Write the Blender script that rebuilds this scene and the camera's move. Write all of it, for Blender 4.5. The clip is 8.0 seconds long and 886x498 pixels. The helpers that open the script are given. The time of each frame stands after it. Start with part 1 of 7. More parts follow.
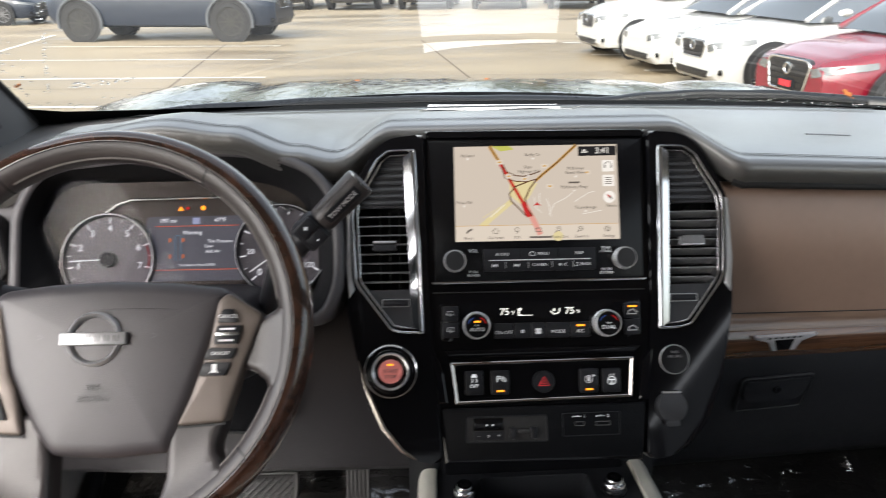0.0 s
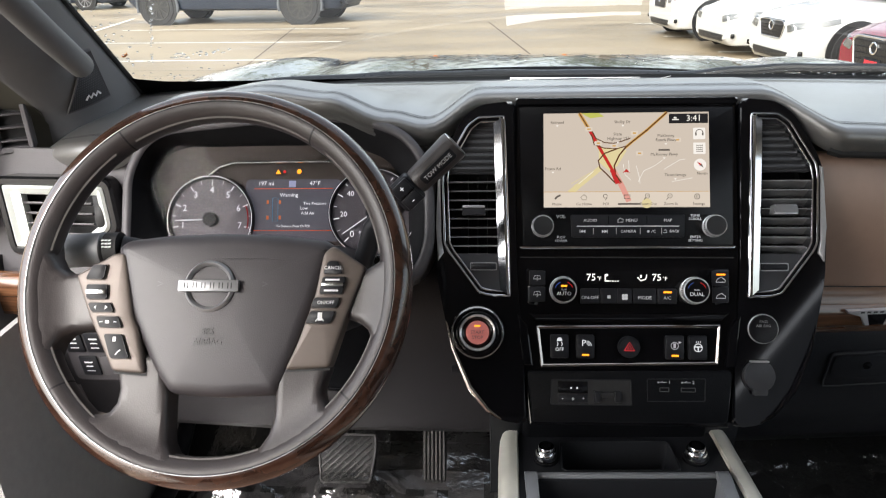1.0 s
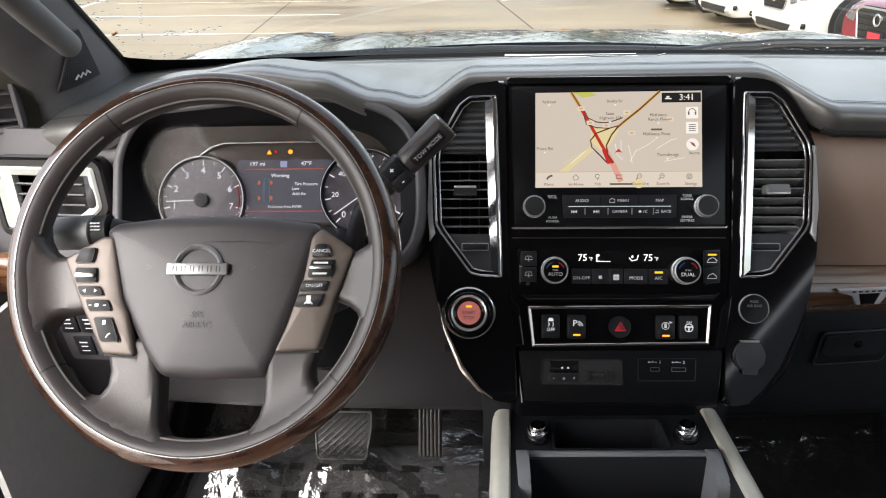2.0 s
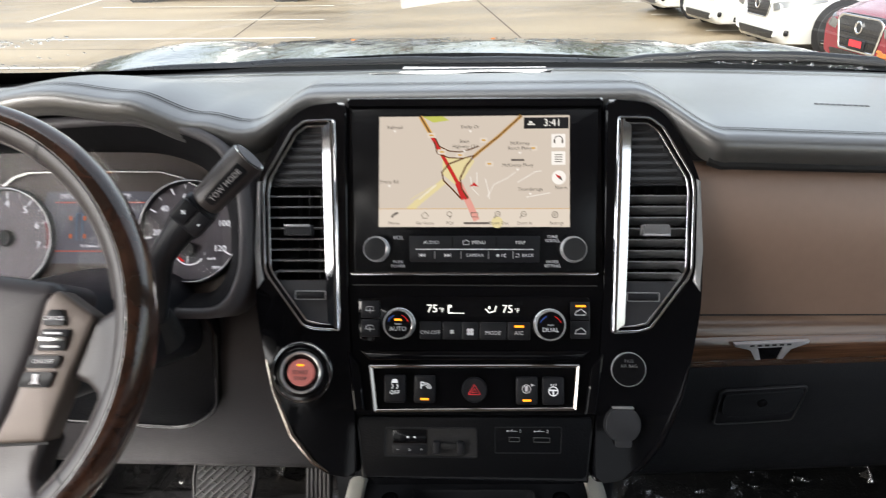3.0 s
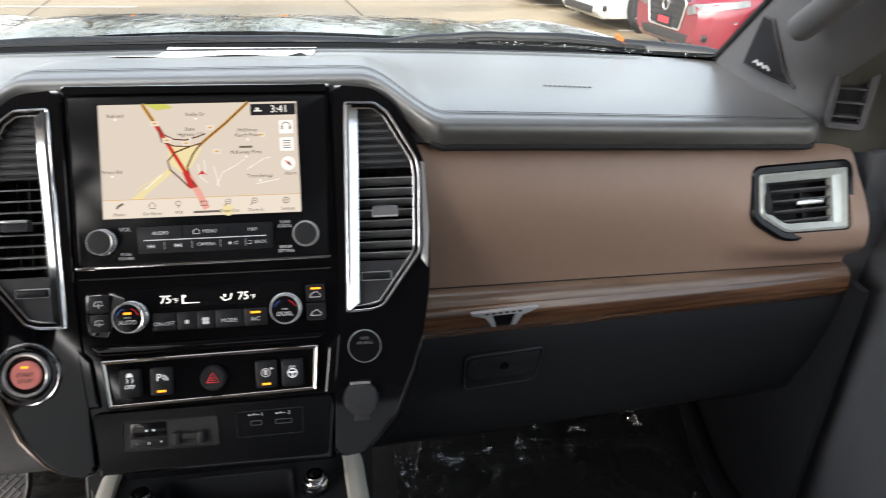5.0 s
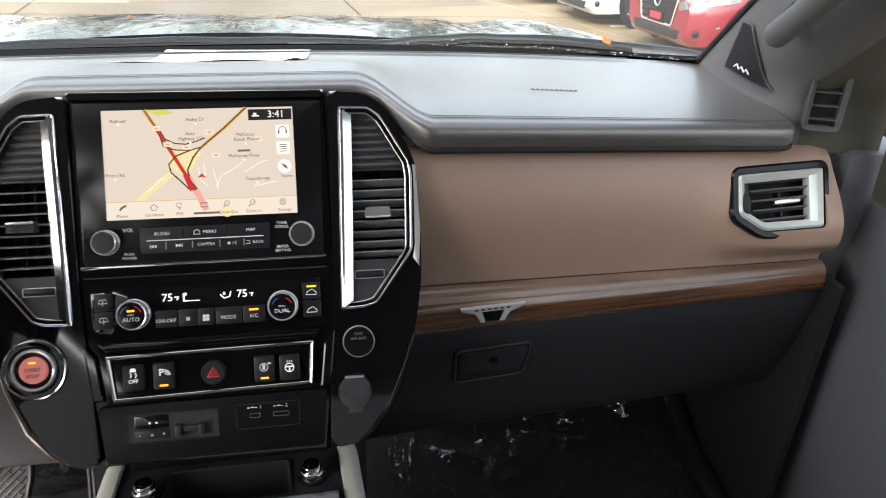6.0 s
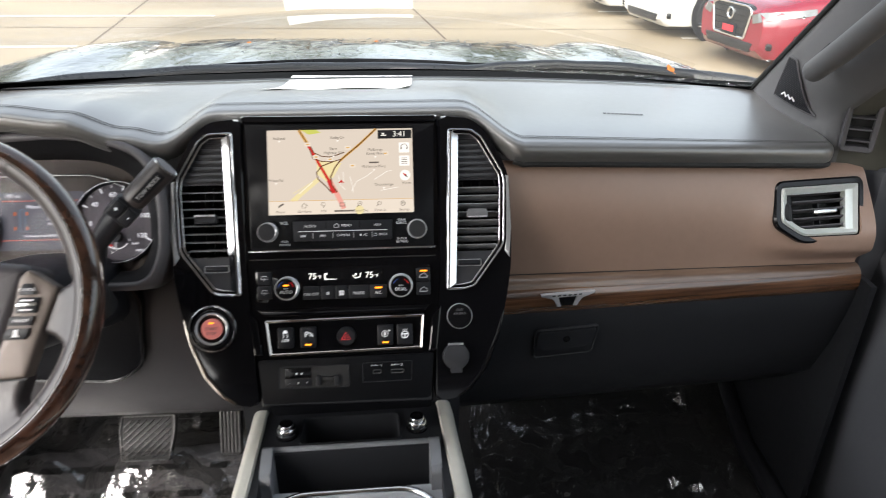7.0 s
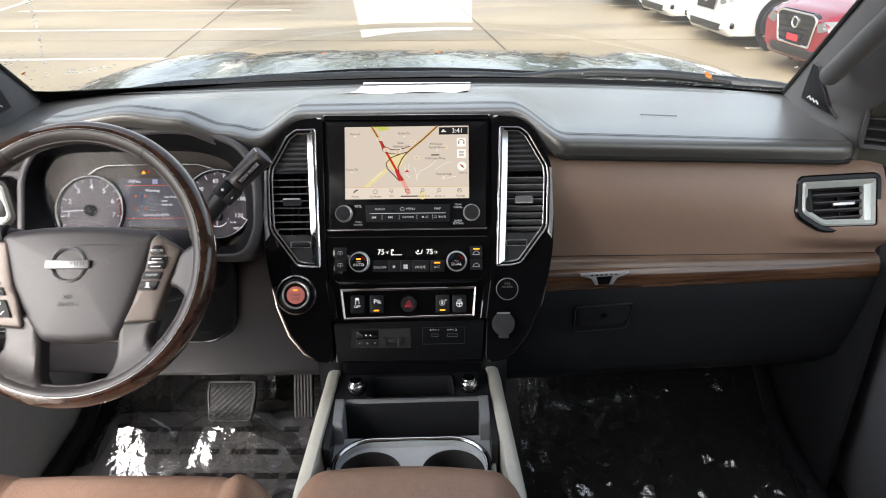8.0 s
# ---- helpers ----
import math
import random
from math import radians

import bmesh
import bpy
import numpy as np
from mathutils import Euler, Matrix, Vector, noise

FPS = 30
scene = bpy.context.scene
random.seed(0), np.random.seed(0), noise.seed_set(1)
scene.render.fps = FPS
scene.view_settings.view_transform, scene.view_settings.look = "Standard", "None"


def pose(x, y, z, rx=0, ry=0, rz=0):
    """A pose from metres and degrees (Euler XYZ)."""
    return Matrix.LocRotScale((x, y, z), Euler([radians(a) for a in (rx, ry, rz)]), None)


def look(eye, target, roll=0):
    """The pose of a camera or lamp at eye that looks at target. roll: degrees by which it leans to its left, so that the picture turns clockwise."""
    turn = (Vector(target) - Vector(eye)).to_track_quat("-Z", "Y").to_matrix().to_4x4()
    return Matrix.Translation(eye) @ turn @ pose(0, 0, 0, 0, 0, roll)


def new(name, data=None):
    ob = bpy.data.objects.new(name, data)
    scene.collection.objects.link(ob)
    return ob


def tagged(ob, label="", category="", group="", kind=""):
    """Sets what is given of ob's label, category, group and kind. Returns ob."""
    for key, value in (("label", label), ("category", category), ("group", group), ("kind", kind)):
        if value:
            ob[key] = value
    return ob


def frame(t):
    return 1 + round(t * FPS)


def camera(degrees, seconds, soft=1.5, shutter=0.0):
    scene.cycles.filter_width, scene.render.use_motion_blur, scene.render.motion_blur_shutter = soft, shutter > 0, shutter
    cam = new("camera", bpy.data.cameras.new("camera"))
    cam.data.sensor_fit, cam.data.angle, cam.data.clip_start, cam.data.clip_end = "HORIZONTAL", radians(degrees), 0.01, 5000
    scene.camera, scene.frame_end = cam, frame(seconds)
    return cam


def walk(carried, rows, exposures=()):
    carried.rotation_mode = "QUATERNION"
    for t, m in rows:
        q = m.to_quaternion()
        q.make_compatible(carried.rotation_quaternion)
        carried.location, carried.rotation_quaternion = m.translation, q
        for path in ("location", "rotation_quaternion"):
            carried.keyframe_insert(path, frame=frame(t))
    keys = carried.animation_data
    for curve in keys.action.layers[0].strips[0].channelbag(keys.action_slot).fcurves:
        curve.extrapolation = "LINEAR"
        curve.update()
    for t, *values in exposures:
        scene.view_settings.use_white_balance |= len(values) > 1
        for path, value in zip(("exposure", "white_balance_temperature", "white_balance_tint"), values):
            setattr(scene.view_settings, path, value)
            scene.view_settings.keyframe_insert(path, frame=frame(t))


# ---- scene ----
cam = camera(61.8, 8.0, soft=1.0, shutter=0.5)
# The pick-up stands a little nose-up on the lot: all of it is laid out square and then turned by this.
TRUCK = pose(0, 0.8, 1.33, 1.4) @ pose(0, -0.8, -1.33)
PATH = [
    (0, (-0.123, 0.008, 1.675), (-0.103, 1.854, 0.907), -0.9),
    (0.5, (-0.142, -0.004, 1.664), (-0.267, 1.838, 0.893), -1.9),
    (1, (-0.155, -0.02, 1.661), (-0.301, 1.806, 0.857), -1.8),
    (1.2, (-0.157, -0.022, 1.659), (-0.305, 1.797, 0.841), -1.8),
    (2.3, (-0.123, -0.005, 1.68), (-0.273, 1.789, 0.808), -2.1),
    (2.5, (-0.07, 0.039, 1.697), (-0.228, 1.834, 0.829), -2.2),
    (3, (0.018, 0.127, 1.65), (-0.114, 1.93, 0.794), -1.7),
    (3.5, (0.037, 0.161, 1.621), (-0.061, 1.957, 0.748), -1.3),
    (4, (0.04, 0.166, 1.617), (-0.04, 1.958, 0.732), -1.2),
    (4.5, (0.092, 0.142, 1.651), (0.173, 1.915, 0.729), -0.3),
    (5, (0.142, 0.111, 1.667), (0.399, 1.867, 0.744), 1.1),
    (5.2, (0.151, 0.103, 1.67), (0.436, 1.856, 0.75), 1.2),
    (6.3, (0.126, 0.057, 1.705), (0.38, 1.805, 0.766), 1.2),
    (6.5, (0.107, 0.017, 1.723), (0.321, 1.775, 0.795), 0.9),
    (7, (0.083, -0.098, 1.762), (0.186, 1.677, 0.846), -0.0),
    (7.5, (0.075, -0.195, 1.778), (0.09, 1.589, 0.874), -0.8),
    (8, (0.086, -0.258, 1.792), (0.033, 1.533, 0.903), -1.3),
]
walk(cam, [(t, TRUCK @ look(eye, target, roll)) for t, eye, target, roll in PATH], exposures=[(0, 1.48), (1, 1.47), (3.5, 1.59), (5, 1.73), (6.5, 1.86), (7, 1.76), (8, 1.62)])

# ---- daylight: a bright overcast sky ----
world = bpy.data.worlds.new("overcast_sky")
scene.world = world
world.use_nodes = True
wn, wl = world.node_tree.nodes, world.node_tree.links
sky = wn.new("ShaderNodeTexSky")
sky.sky_type, sky.sun_disc, sky.sun_elevation, sky.sun_rotation = "NISHITA", False, radians(40), radians(214)
sky.air_density, sky.dust_density = 1.0, 4.0
calm = wn.new("ShaderNodeHueSaturation")
calm.inputs["Saturation"].default_value, calm.inputs["Value"].default_value = 0.42, 1.6
wl.new(sky.outputs[0], calm.inputs["Color"])
wl.new(calm.outputs[0], wn["Background"].inputs[0])
wn["Background"].inputs[1].default_value = 0.15
sun_data = bpy.data.lights.new("sun", "SUN")
sun_data.energy, sun_data.angle, sun_data.color = 1.0, radians(110), (1.0, 0.99, 0.98)
sun = new("sun", sun_data)
sun.matrix_world = look((0, 0, 30), (20, 30, 0))

# ---- materials ----
def material(name, colour, rough=0.5, metal=0.0, grain=0.0, bump=0.0, vary=0.0, patch=6.0, coat=0.0, spec=0.5, emit=0.0, kind="noise"):
    """A surface: fine grain (per metre), its relief, and a soft variation of tone and gloss at two scales."""
    m = bpy.data.materials.new(name)
    m.use_nodes = True
    n, l = m.node_tree.nodes, m.node_tree.links
    b = n["Principled BSDF"]
    b.inputs["Base Color"].default_value = (*colour, 1)
    b.inputs["Roughness"].default_value, b.inputs["Metallic"].default_value = rough, metal
    b.inputs["Coat Weight"].default_value, b.inputs["Specular IOR Level"].default_value = coat, spec
    b.inputs["Coat Roughness"].default_value = 0.06
    if emit:
        b.inputs["Emission Color"].default_value, b.inputs["Emission Strength"].default_value = (*colour, 1), emit
    co = n.new("ShaderNodeTexCoord")
    if vary:
        big, small, mix = n.new("ShaderNodeTexNoise"), n.new("ShaderNodeTexNoise"), n.new("ShaderNodeMath")
        big.inputs["Scale"].default_value, small.inputs["Scale"].default_value = patch, patch * 14
        for t in (big, small):
            t.inputs["Detail"].default_value = 3
            l.new(co.outputs["Object"], t.inputs["Vector"])
        mix.operation = "ADD"
        l.new(big.outputs[0], mix.inputs[0]), l.new(small.outputs[0], mix.inputs[1])
        ramp = n.new("ShaderNodeMapRange")
        ramp.inputs["From Min"].default_value, ramp.inputs["From Max"].default_value = 0.6, 1.4
        ramp.inputs["To Min"].default_value, ramp.inputs["To Max"].default_value = 1 - vary, 1 + vary
        l.new(mix.outputs[0], ramp.inputs["Value"])
        tone = n.new("ShaderNodeVectorMath")
        tone.operation = "SCALE"
        tone.inputs[0].default_value = colour
        l.new(ramp.outputs[0], tone.inputs["Scale"])
        l.new(tone.outputs[0], b.inputs["Base Color"])
        gloss = n.new("ShaderNodeMath")
        gloss.operation, gloss.use_clamp = "MULTIPLY", True
        gloss.inputs[1].default_value = rough
        l.new(ramp.outputs[0], gloss.inputs[0])
        l.new(gloss.outputs[0], b.inputs["Roughness"])
    if bump:
        tex = n.new("ShaderNodeTexVoronoi" if kind == "cells" else "ShaderNodeTexNoise")
        tex.inputs["Scale"].default_value = grain
        l.new(co.outputs["Object"], tex.inputs["Vector"])
        bm_ = n.new("ShaderNodeBump")
        bm_.inputs["Strength"].default_value, bm_.inputs["Distance"].default_value = bump, 0.4 / grain
        l.new(tex.outputs[0], bm_.inputs["Height"])
        l.new(bm_.outputs[0], b.inputs["Normal"])
    return m


def wood_material(name, dark, light, along, rough=0.22, coat=0.5):
    """Stained, lacquered wood, its grain drawn out along one axis."""
    m = material(name, dark, rough, coat=coat)
    n, l = m.node_tree.nodes, m.node_tree.links
    co, mp, tex, ramp = n.new("ShaderNodeTexCoord"), n.new("ShaderNodeMapping"), n.new("ShaderNodeTexNoise"), n.new("ShaderNodeValToRGB")
    mp.inputs["Scale"].default_value = along
    tex.inputs["Scale"].default_value, tex.inputs["Detail"].default_value, tex.inputs["Distortion"].default_value = 1.0, 5, 0.6
    ramp.color_ramp.elements[0].position, ramp.color_ramp.elements[0].color = 0.36, (*dark, 1)
    ramp.color_ramp.elements[1].position, ramp.color_ramp.elements[1].color = 0.66, (*light, 1)
    l.new(co.outputs["Object"], mp.inputs[0]), l.new(mp.outputs[0], tex.inputs["Vector"])
    l.new(tex.outputs[0], ramp.inputs[0]), l.new(ramp.outputs[0], n["Principled BSDF"].inputs["Base Color"])
    return m


def clear_material(name, tint=(1, 1, 1), gloss=1.0, rough=0.0, ior=1.5, relief=0.0, grain=30.0):
    """A thin clear sheet: it lets light straight through and mirrors by Fresnel."""
    m = bpy.data.materials.new(name)
    m.use_nodes = True
    n, l = m.node_tree.nodes, m.node_tree.links
    n.remove(n["Principled BSDF"])
    tr, gl, mix, fr = (n.new("ShaderNode" + k) for k in ("BsdfTransparent", "BsdfGlossy", "MixShader", "LayerWeight"))
    tr.inputs[0].default_value = (*tint, 1)
    gl.inputs["Roughness"].default_value = rough
    fr.inputs["Blend"].default_value = 0.5
    power, mul = n.new("ShaderNodeMath"), n.new("ShaderNodeMath")
    power.operation, mul.operation, mul.use_clamp = "POWER", "MULTIPLY_ADD", True
    base = 2 * ((ior - 1) / (ior + 1)) ** 2 * gloss
    power.inputs[1].default_value, mul.inputs[1].default_value, mul.inputs[2].default_value = 4.0, (1 - base) * min(1.0, gloss), base
    l.new(fr.outputs["Facing"], power.inputs[0]), l.new(power.outputs[0], mul.inputs[0]), l.new(mul.outputs[0], mix.inputs[0])
    l.new(tr.outputs[0], mix.inputs[1]), l.new(gl.outputs[0], mix.inputs[2])
    l.new(mix.outputs[0], n["Material Output"].inputs[0])
    if relief:
        co, tex, bmp = n.new("ShaderNodeTexCoord"), n.new("ShaderNodeTexNoise"), n.new("ShaderNodeBump")
        tex.inputs["Scale"].default_value, tex.inputs["Detail"].default_value = grain, 4
        bmp.inputs["Strength"].default_value, bmp.inputs["Distance"].default_value = relief, 0.02
        l.new(co.outputs["Object"], tex.inputs["Vector"]), l.new(tex.outputs[0], bmp.inputs["Height"])
        l.new(bmp.outputs[0], gl.inputs["Normal"]), l.new(bmp.outputs[0], fr.inputs["Normal"])
    return m


def glow(name, colour, strength=1.0):
    m = bpy.data.materials.new(name)
    m.use_nodes = True
    n, l = m.node_tree.nodes, m.node_tree.links
    n.remove(n["Principled BSDF"])
    e = n.new("ShaderNodeEmission")
    e.inputs[0].default_value, e.inputs[1].default_value = (*colour, 1), strength
    l.new(e.outputs[0], n["Material Output"].inputs[0])
    return m


PAD = material("black_soft_dash_leather", (0.076, 0.074, 0.071), 0.42, spec=1.0, grain=600, bump=0.12, vary=0.12, coat=1.0, kind="cells")
PAD.node_tree.nodes["Principled BSDF"].inputs["Coat Roughness"].default_value = 0.36
PAD.node_tree.nodes["Principled BSDF"].inputs["Coat IOR"].default_value = 1.62
PAD_LOW = material("dark_moulded_plastic", (0.0175, 0.0185, 0.0215), 0.6, spec=0.22, grain=500, bump=0.25, vary=0.12, kind="cells")
GREY_PLASTIC = material("charcoal_moulded_plastic", (0.068, 0.064, 0.070), 0.55, grain=500, bump=0.2, vary=0.1, kind="cells")
PILLAR = material("charcoal_pillar_trim", (0.125, 0.125, 0.130), 0.6, grain=600, bump=0.2, vary=0.1)
DOOR_PLASTIC = material("slate_grey_door_plastic", (0.105, 0.108, 0.120), 0.55, grain=500, bump=0.2, vary=0.1, kind="cells")
PIANO = material("piano_black_lacquer", (0.004, 0.004, 0.005), 0.05, spec=0.32, vary=0.15, patch=8)
GLOSS_BLACK = material("gloss_black_plastic", (0.006, 0.006, 0.007), 0.16, spec=0.3)
SATIN_BLACK = material("satin_black_plastic", (0.0135, 0.014, 0.017), 0.42, spec=0.25, grain=700, bump=0.1, vary=0.1)
DEEP_BLACK = material("deep_black_moulded_plastic", (0.004, 0.0043, 0.0054), 0.5, spec=0.1, grain=500, bump=0.2, vary=0.12, kind="cells")
RUBBER = material("black_rubber", (0.012, 0.012, 0.013), 0.7, grain=300, bump=0.2, vary=0.15)
BUTTON_GREY = material("dark_grey_button_plastic", (0.036, 0.037, 0.041), 0.45, spec=0.3, grain=700, bump=0.08, vary=0.1)
EMBLEM = material("bright_emblem_metal", (0.30, 0.30, 0.31), 0.3, 0.5, vary=0.05)
SLAT = material("grey_vent_slat", (0.16, 0.16, 0.165), 0.36, vary=0.1)
MATT_BLACK = material("matt_black_plastic", (0.012, 0.012, 0.0135), 0.8, spec=0.1, vary=0.1)
KNOB_METAL = material("brushed_bright_metal", (0.78, 0.78, 0.80), 0.2, 0.6, vary=0.06)
CHROME = material("polished_chrome", (0.75, 0.76, 0.78), 0.08, 1.0, vary=0.1)
SATIN_CHROME = material("satin_silver_trim", (0.6, 0.61, 0.6), 0.25, 1.0, vary=0.08)
MINT_CHROME = material("matt_silver_vent_frame", (0.64, 0.67, 0.64), 0.34, 0.35, vary=0.08)
BRONZE = material("bronze_grey_trim", (0.128, 0.105, 0.092), 0.42, 0.3, grain=900, bump=0.08, vary=0.08)
RAIL = material("champagne_console_trim", (0.66, 0.645, 0.575), 0.32, 0.15, vary=0.06)
BROWN = material("saddle_brown_leather", (0.32, 0.212, 0.162), 0.38, grain=1100, bump=0.2, vary=0.05, kind="cells")
SEAT_BROWN = material("tan_brown_seat_leather", (0.29, 0.178, 0.128), 0.4, grain=300, bump=0.2, vary=0.14, kind="cells")
BLACK_LEATHER = material("black_wheel_leather", (0.044, 0.038, 0.0385), 0.38, grain=800, bump=0.12, vary=0.18, kind="cells")
BLACK_GRAIN = material("black_airbag_cover", (0.042, 0.038, 0.042), 0.42, grain=900, bump=0.14, vary=0.1, kind="cells")
WOOD = wood_material("dark_walnut_trim", (0.05, 0.022, 0.011), (0.15, 0.07, 0.035), (3, 60, 160), 0.22, 0.6)
# Lighter copy of the walnut: the sheen is put into its colour.
WOOD_SHEEN = wood_material("walnut_with_painted_sheen", (0.12, 0.072, 0.048), (0.19, 0.122, 0.083), (3, 60, 160), 0.34, 0.4)
WHEEL_WOOD = wood_material("dark_lacquered_wheel_wood", (0.023, 0.011, 0.0078), (0.060, 0.028, 0.018), (40, 40, 40), 0.16, 0.6)
BINM = material("dark_grey_bin_plastic", (0.19, 0.198, 0.213), 0.40, grain=500, bump=0.15, vary=0.08)
STITCH = material("dark_grey_thread", (0.2, 0.19, 0.19), 0.8)
PALE_STITCH = material("pale_grey_thread", (0.13, 0.12, 0.115), 0.8)
CARPET = material("black_floor_carpet", (0.03, 0.029, 0.03), 0.95, grain=260, bump=0.8, vary=0.25, patch=12)
# Dark paper, its colour greyed for the haze of the film above.
MAT_PAPER = material("haze_grey_floor_paper", (0.095, 0.092, 0.098), 0.55, grain=40, bump=0.3, vary=0.25)
PRINT = material("black_ink", (0.006, 0.006, 0.006), 0.6)
FOOT_FILM = clear_material("crinkled_clear_film", gloss=3.0, rough=0.02, ior=1.5, relief=1.0, grain=11)
DARK_CHROME = material("dark_bronze_chrome", (0.4, 0.375, 0.35), 0.16, 1.0, vary=0.1)
FILM = clear_material("clear_plastic_film", gloss=4.5, rough=0.06, ior=1.5, relief=0.35, grain=22)
GLASS = clear_material("windscreen_glass", tint=(0.84, 0.86, 0.83), gloss=1.7, ior=1.5)
# For the unseen rear panes: tint set to hold reflections off the lacquer.
TINTED = clear_material("tinted_glass", tint=(0.10, 0.105, 0.11), gloss=1.0)
LENS = clear_material("gauge_cover", tint=(0.95, 0.95, 0.96), gloss=0.03, ior=1.45)
FRIT = material("black_glass_edge_band", (0.003, 0.003, 0.003), 0.8, spec=0.05)
PAPER = material("white_office_paper", (0.85, 0.85, 0.84), 0.8, grain=200, bump=0.05, vary=0.03)
HEADLINER = material("grey_headliner_cloth", (0.36, 0.355, 0.35), 0.95, grain=400, bump=0.3, vary=0.08)
SEAL = material("olive_door_trim", (0.075, 0.072, 0.058), 0.5, grain=500, bump=0.1, vary=0.1)
PAINT_BLACK = material("wet_black_car_paint", (0.006, 0.007, 0.009), 0.08, coat=1.0, grain=45, bump=0.2, vary=0.3)


def puddled(m):
    """Rain lies on the paint in sheets and rows of drops: broad waves tilt the gloss."""
    n, l = m.node_tree.nodes, m.node_tree.links
    co, mp, tex, bump = n.new("ShaderNodeTexCoord"), n.new("ShaderNodeMapping"), n.new("ShaderNodeTexNoise"), n.new("ShaderNodeBump")
    mp.inputs["Scale"].default_value = (4, 1.6, 4)
    tex.inputs["Scale"].default_value, tex.inputs["Detail"].default_value, tex.inputs["Roughness"].default_value = 1.8, 3, 0.5
    bump.inputs["Strength"].default_value, bump.inputs["Distance"].default_value = 0.9, 0.02
    l.new(co.outputs["Object"], mp.inputs[0]), l.new(mp.outputs[0], tex.inputs["Vector"]), l.new(tex.outputs[0], bump.inputs["Height"])
    b = n["Principled BSDF"]
    l.new(bump.outputs[0], b.inputs["Coat Normal"])
    b.inputs["Coat Roughness"].default_value = 0.06


puddled(PAINT_BLACK)
WIPER = material("black_wiper_metal", (0.02, 0.022, 0.025), 0.45, spec=0.3, vary=0.2)
COWL = material("wet_black_cowl_plastic", (0.016, 0.018, 0.022), 0.3, spec=0.5, grain=60, bump=0.15, vary=0.2)
LEAF = material("orange_fallen_leaf", (0.5, 0.15, 0.02), 0.6, grain=90, bump=0.4, vary=0.3, patch=20)
WHITE_INK = glow("backlit_white", (0.9, 0.92, 0.95), 0.3)
GREY_INK = material("printed_light_grey", (0.80, 0.80, 0.82), 0.6)
DIM_INK = material("embossed_dark_grey", (0.075, 0.075, 0.078), 0.5)
AMBER = glow("amber_indicator", (1.0, 0.3, 0.02), 0.8)
RED_GLOW = glow("red_indicator", (0.8, 0.03, 0.03), 0.3)

# ---- mesh tools ----
def thing(name, label, category, group="", kind="", m=None):
    ob = new(name)
    ob.matrix_world = TRUCK @ (m or Matrix.Identity(4))
    ob.empty_display_size = 0.05
    return tagged(ob, label, category, group, kind)


def outside(name, label, category, m=None, group="", kind=""):
    ob = new(name)
    ob.matrix_world = m or Matrix.Identity(4)
    ob.empty_display_size = 0.3
    return tagged(ob, label, category, group, kind)


def mesh_of(name, bm, mat, sharp=38):
    me = bpy.data.meshes.new(name)
    bmesh.ops.recalc_face_normals(bm, faces=bm.faces)
    bm.to_mesh(me)
    bm.free()
    for p in me.polygons:
        p.use_smooth = True
    me.set_sharp_from_angle(angle=radians(sharp))
    me.materials.append(mat)
    return me


def part(name, bm, mat, parent, label="", sharp=38, m=None):
    ob = new(name, mesh_of(name, bm, mat, sharp))
    ob.parent = parent
    if m:
        ob.matrix_local = m
    return tagged(ob, label)


def join(*bms):
    out = bms[0]
    for b in bms[1:]:
        me = bpy.data.meshes.new("tmp")
        b.to_mesh(me)
        b.free()
        out.from_mesh(me)
        bpy.data.meshes.remove(me)
    return out


def move(bm, m):
    bmesh.ops.transform(bm, matrix=m, verts=bm.verts)
    return bm


def box(x0, x1, y0, y1, z0, z1, bevel=0.0, seg=2):
    bm = bmesh.new()
    bmesh.ops.create_cube(bm, size=1)
    for v in bm.verts:
        v.co = Vector(((x0 + x1) / 2 + v.co.x * (x1 - x0), (y0 + y1) / 2 + v.co.y * (y1 - y0), (z0 + z1) / 2 + v.co.z * (z1 - z0)))
    if bevel:
        bmesh.ops.bevel(bm, geom=bm.edges[:], offset=bevel, segments=seg, affect="EDGES", profile=0.5)
    return bm


def prism(poly, z0, z1, bevel=0.0, seg=2):
    """A plate with the outline poly in the xy plane from z0 to z1, its upper edge rounded."""
    bm = bmesh.new()
    a = [bm.verts.new((x, y, z0)) for x, y in poly]
    b = [bm.verts.new((x, y, z1)) for x, y in poly]
    n = len(poly)
    bm.faces.new(a[::-1])
    top = bm.faces.new(b)
    for i in range(n):
        bm.faces.new((a[i], a[(i + 1) % n], b[(i + 1) % n], b[i]))
    if bevel:
        bmesh.ops.bevel(bm, geom=top.edges[:], offset=bevel, segments=seg, affect="EDGES", profile=0.5)
    return bm


def inset(poly, d):
    """The outline moved inwards by d."""
    n, out = len(poly), []
    area = sum(poly[i][0] * poly[(i + 1) % n][1] - poly[(i + 1) % n][0] * poly[i][1] for i in range(n))
    s = 1 if area > 0 else -1
    for i in range(n):
        p, q, r = Vector(poly[i - 1]), Vector(poly[i]), Vector(poly[(i + 1) % n])
        e, f = (q - p).normalized(), (r - q).normalized()
        a, b = Vector((-e.y, e.x)) * s, Vector((-f.y, f.x)) * s
        k = (a + b) / max(0.35, 1 + a.dot(b))
        out.append((q.x + k.x * d, q.y + k.y * d))
    return out


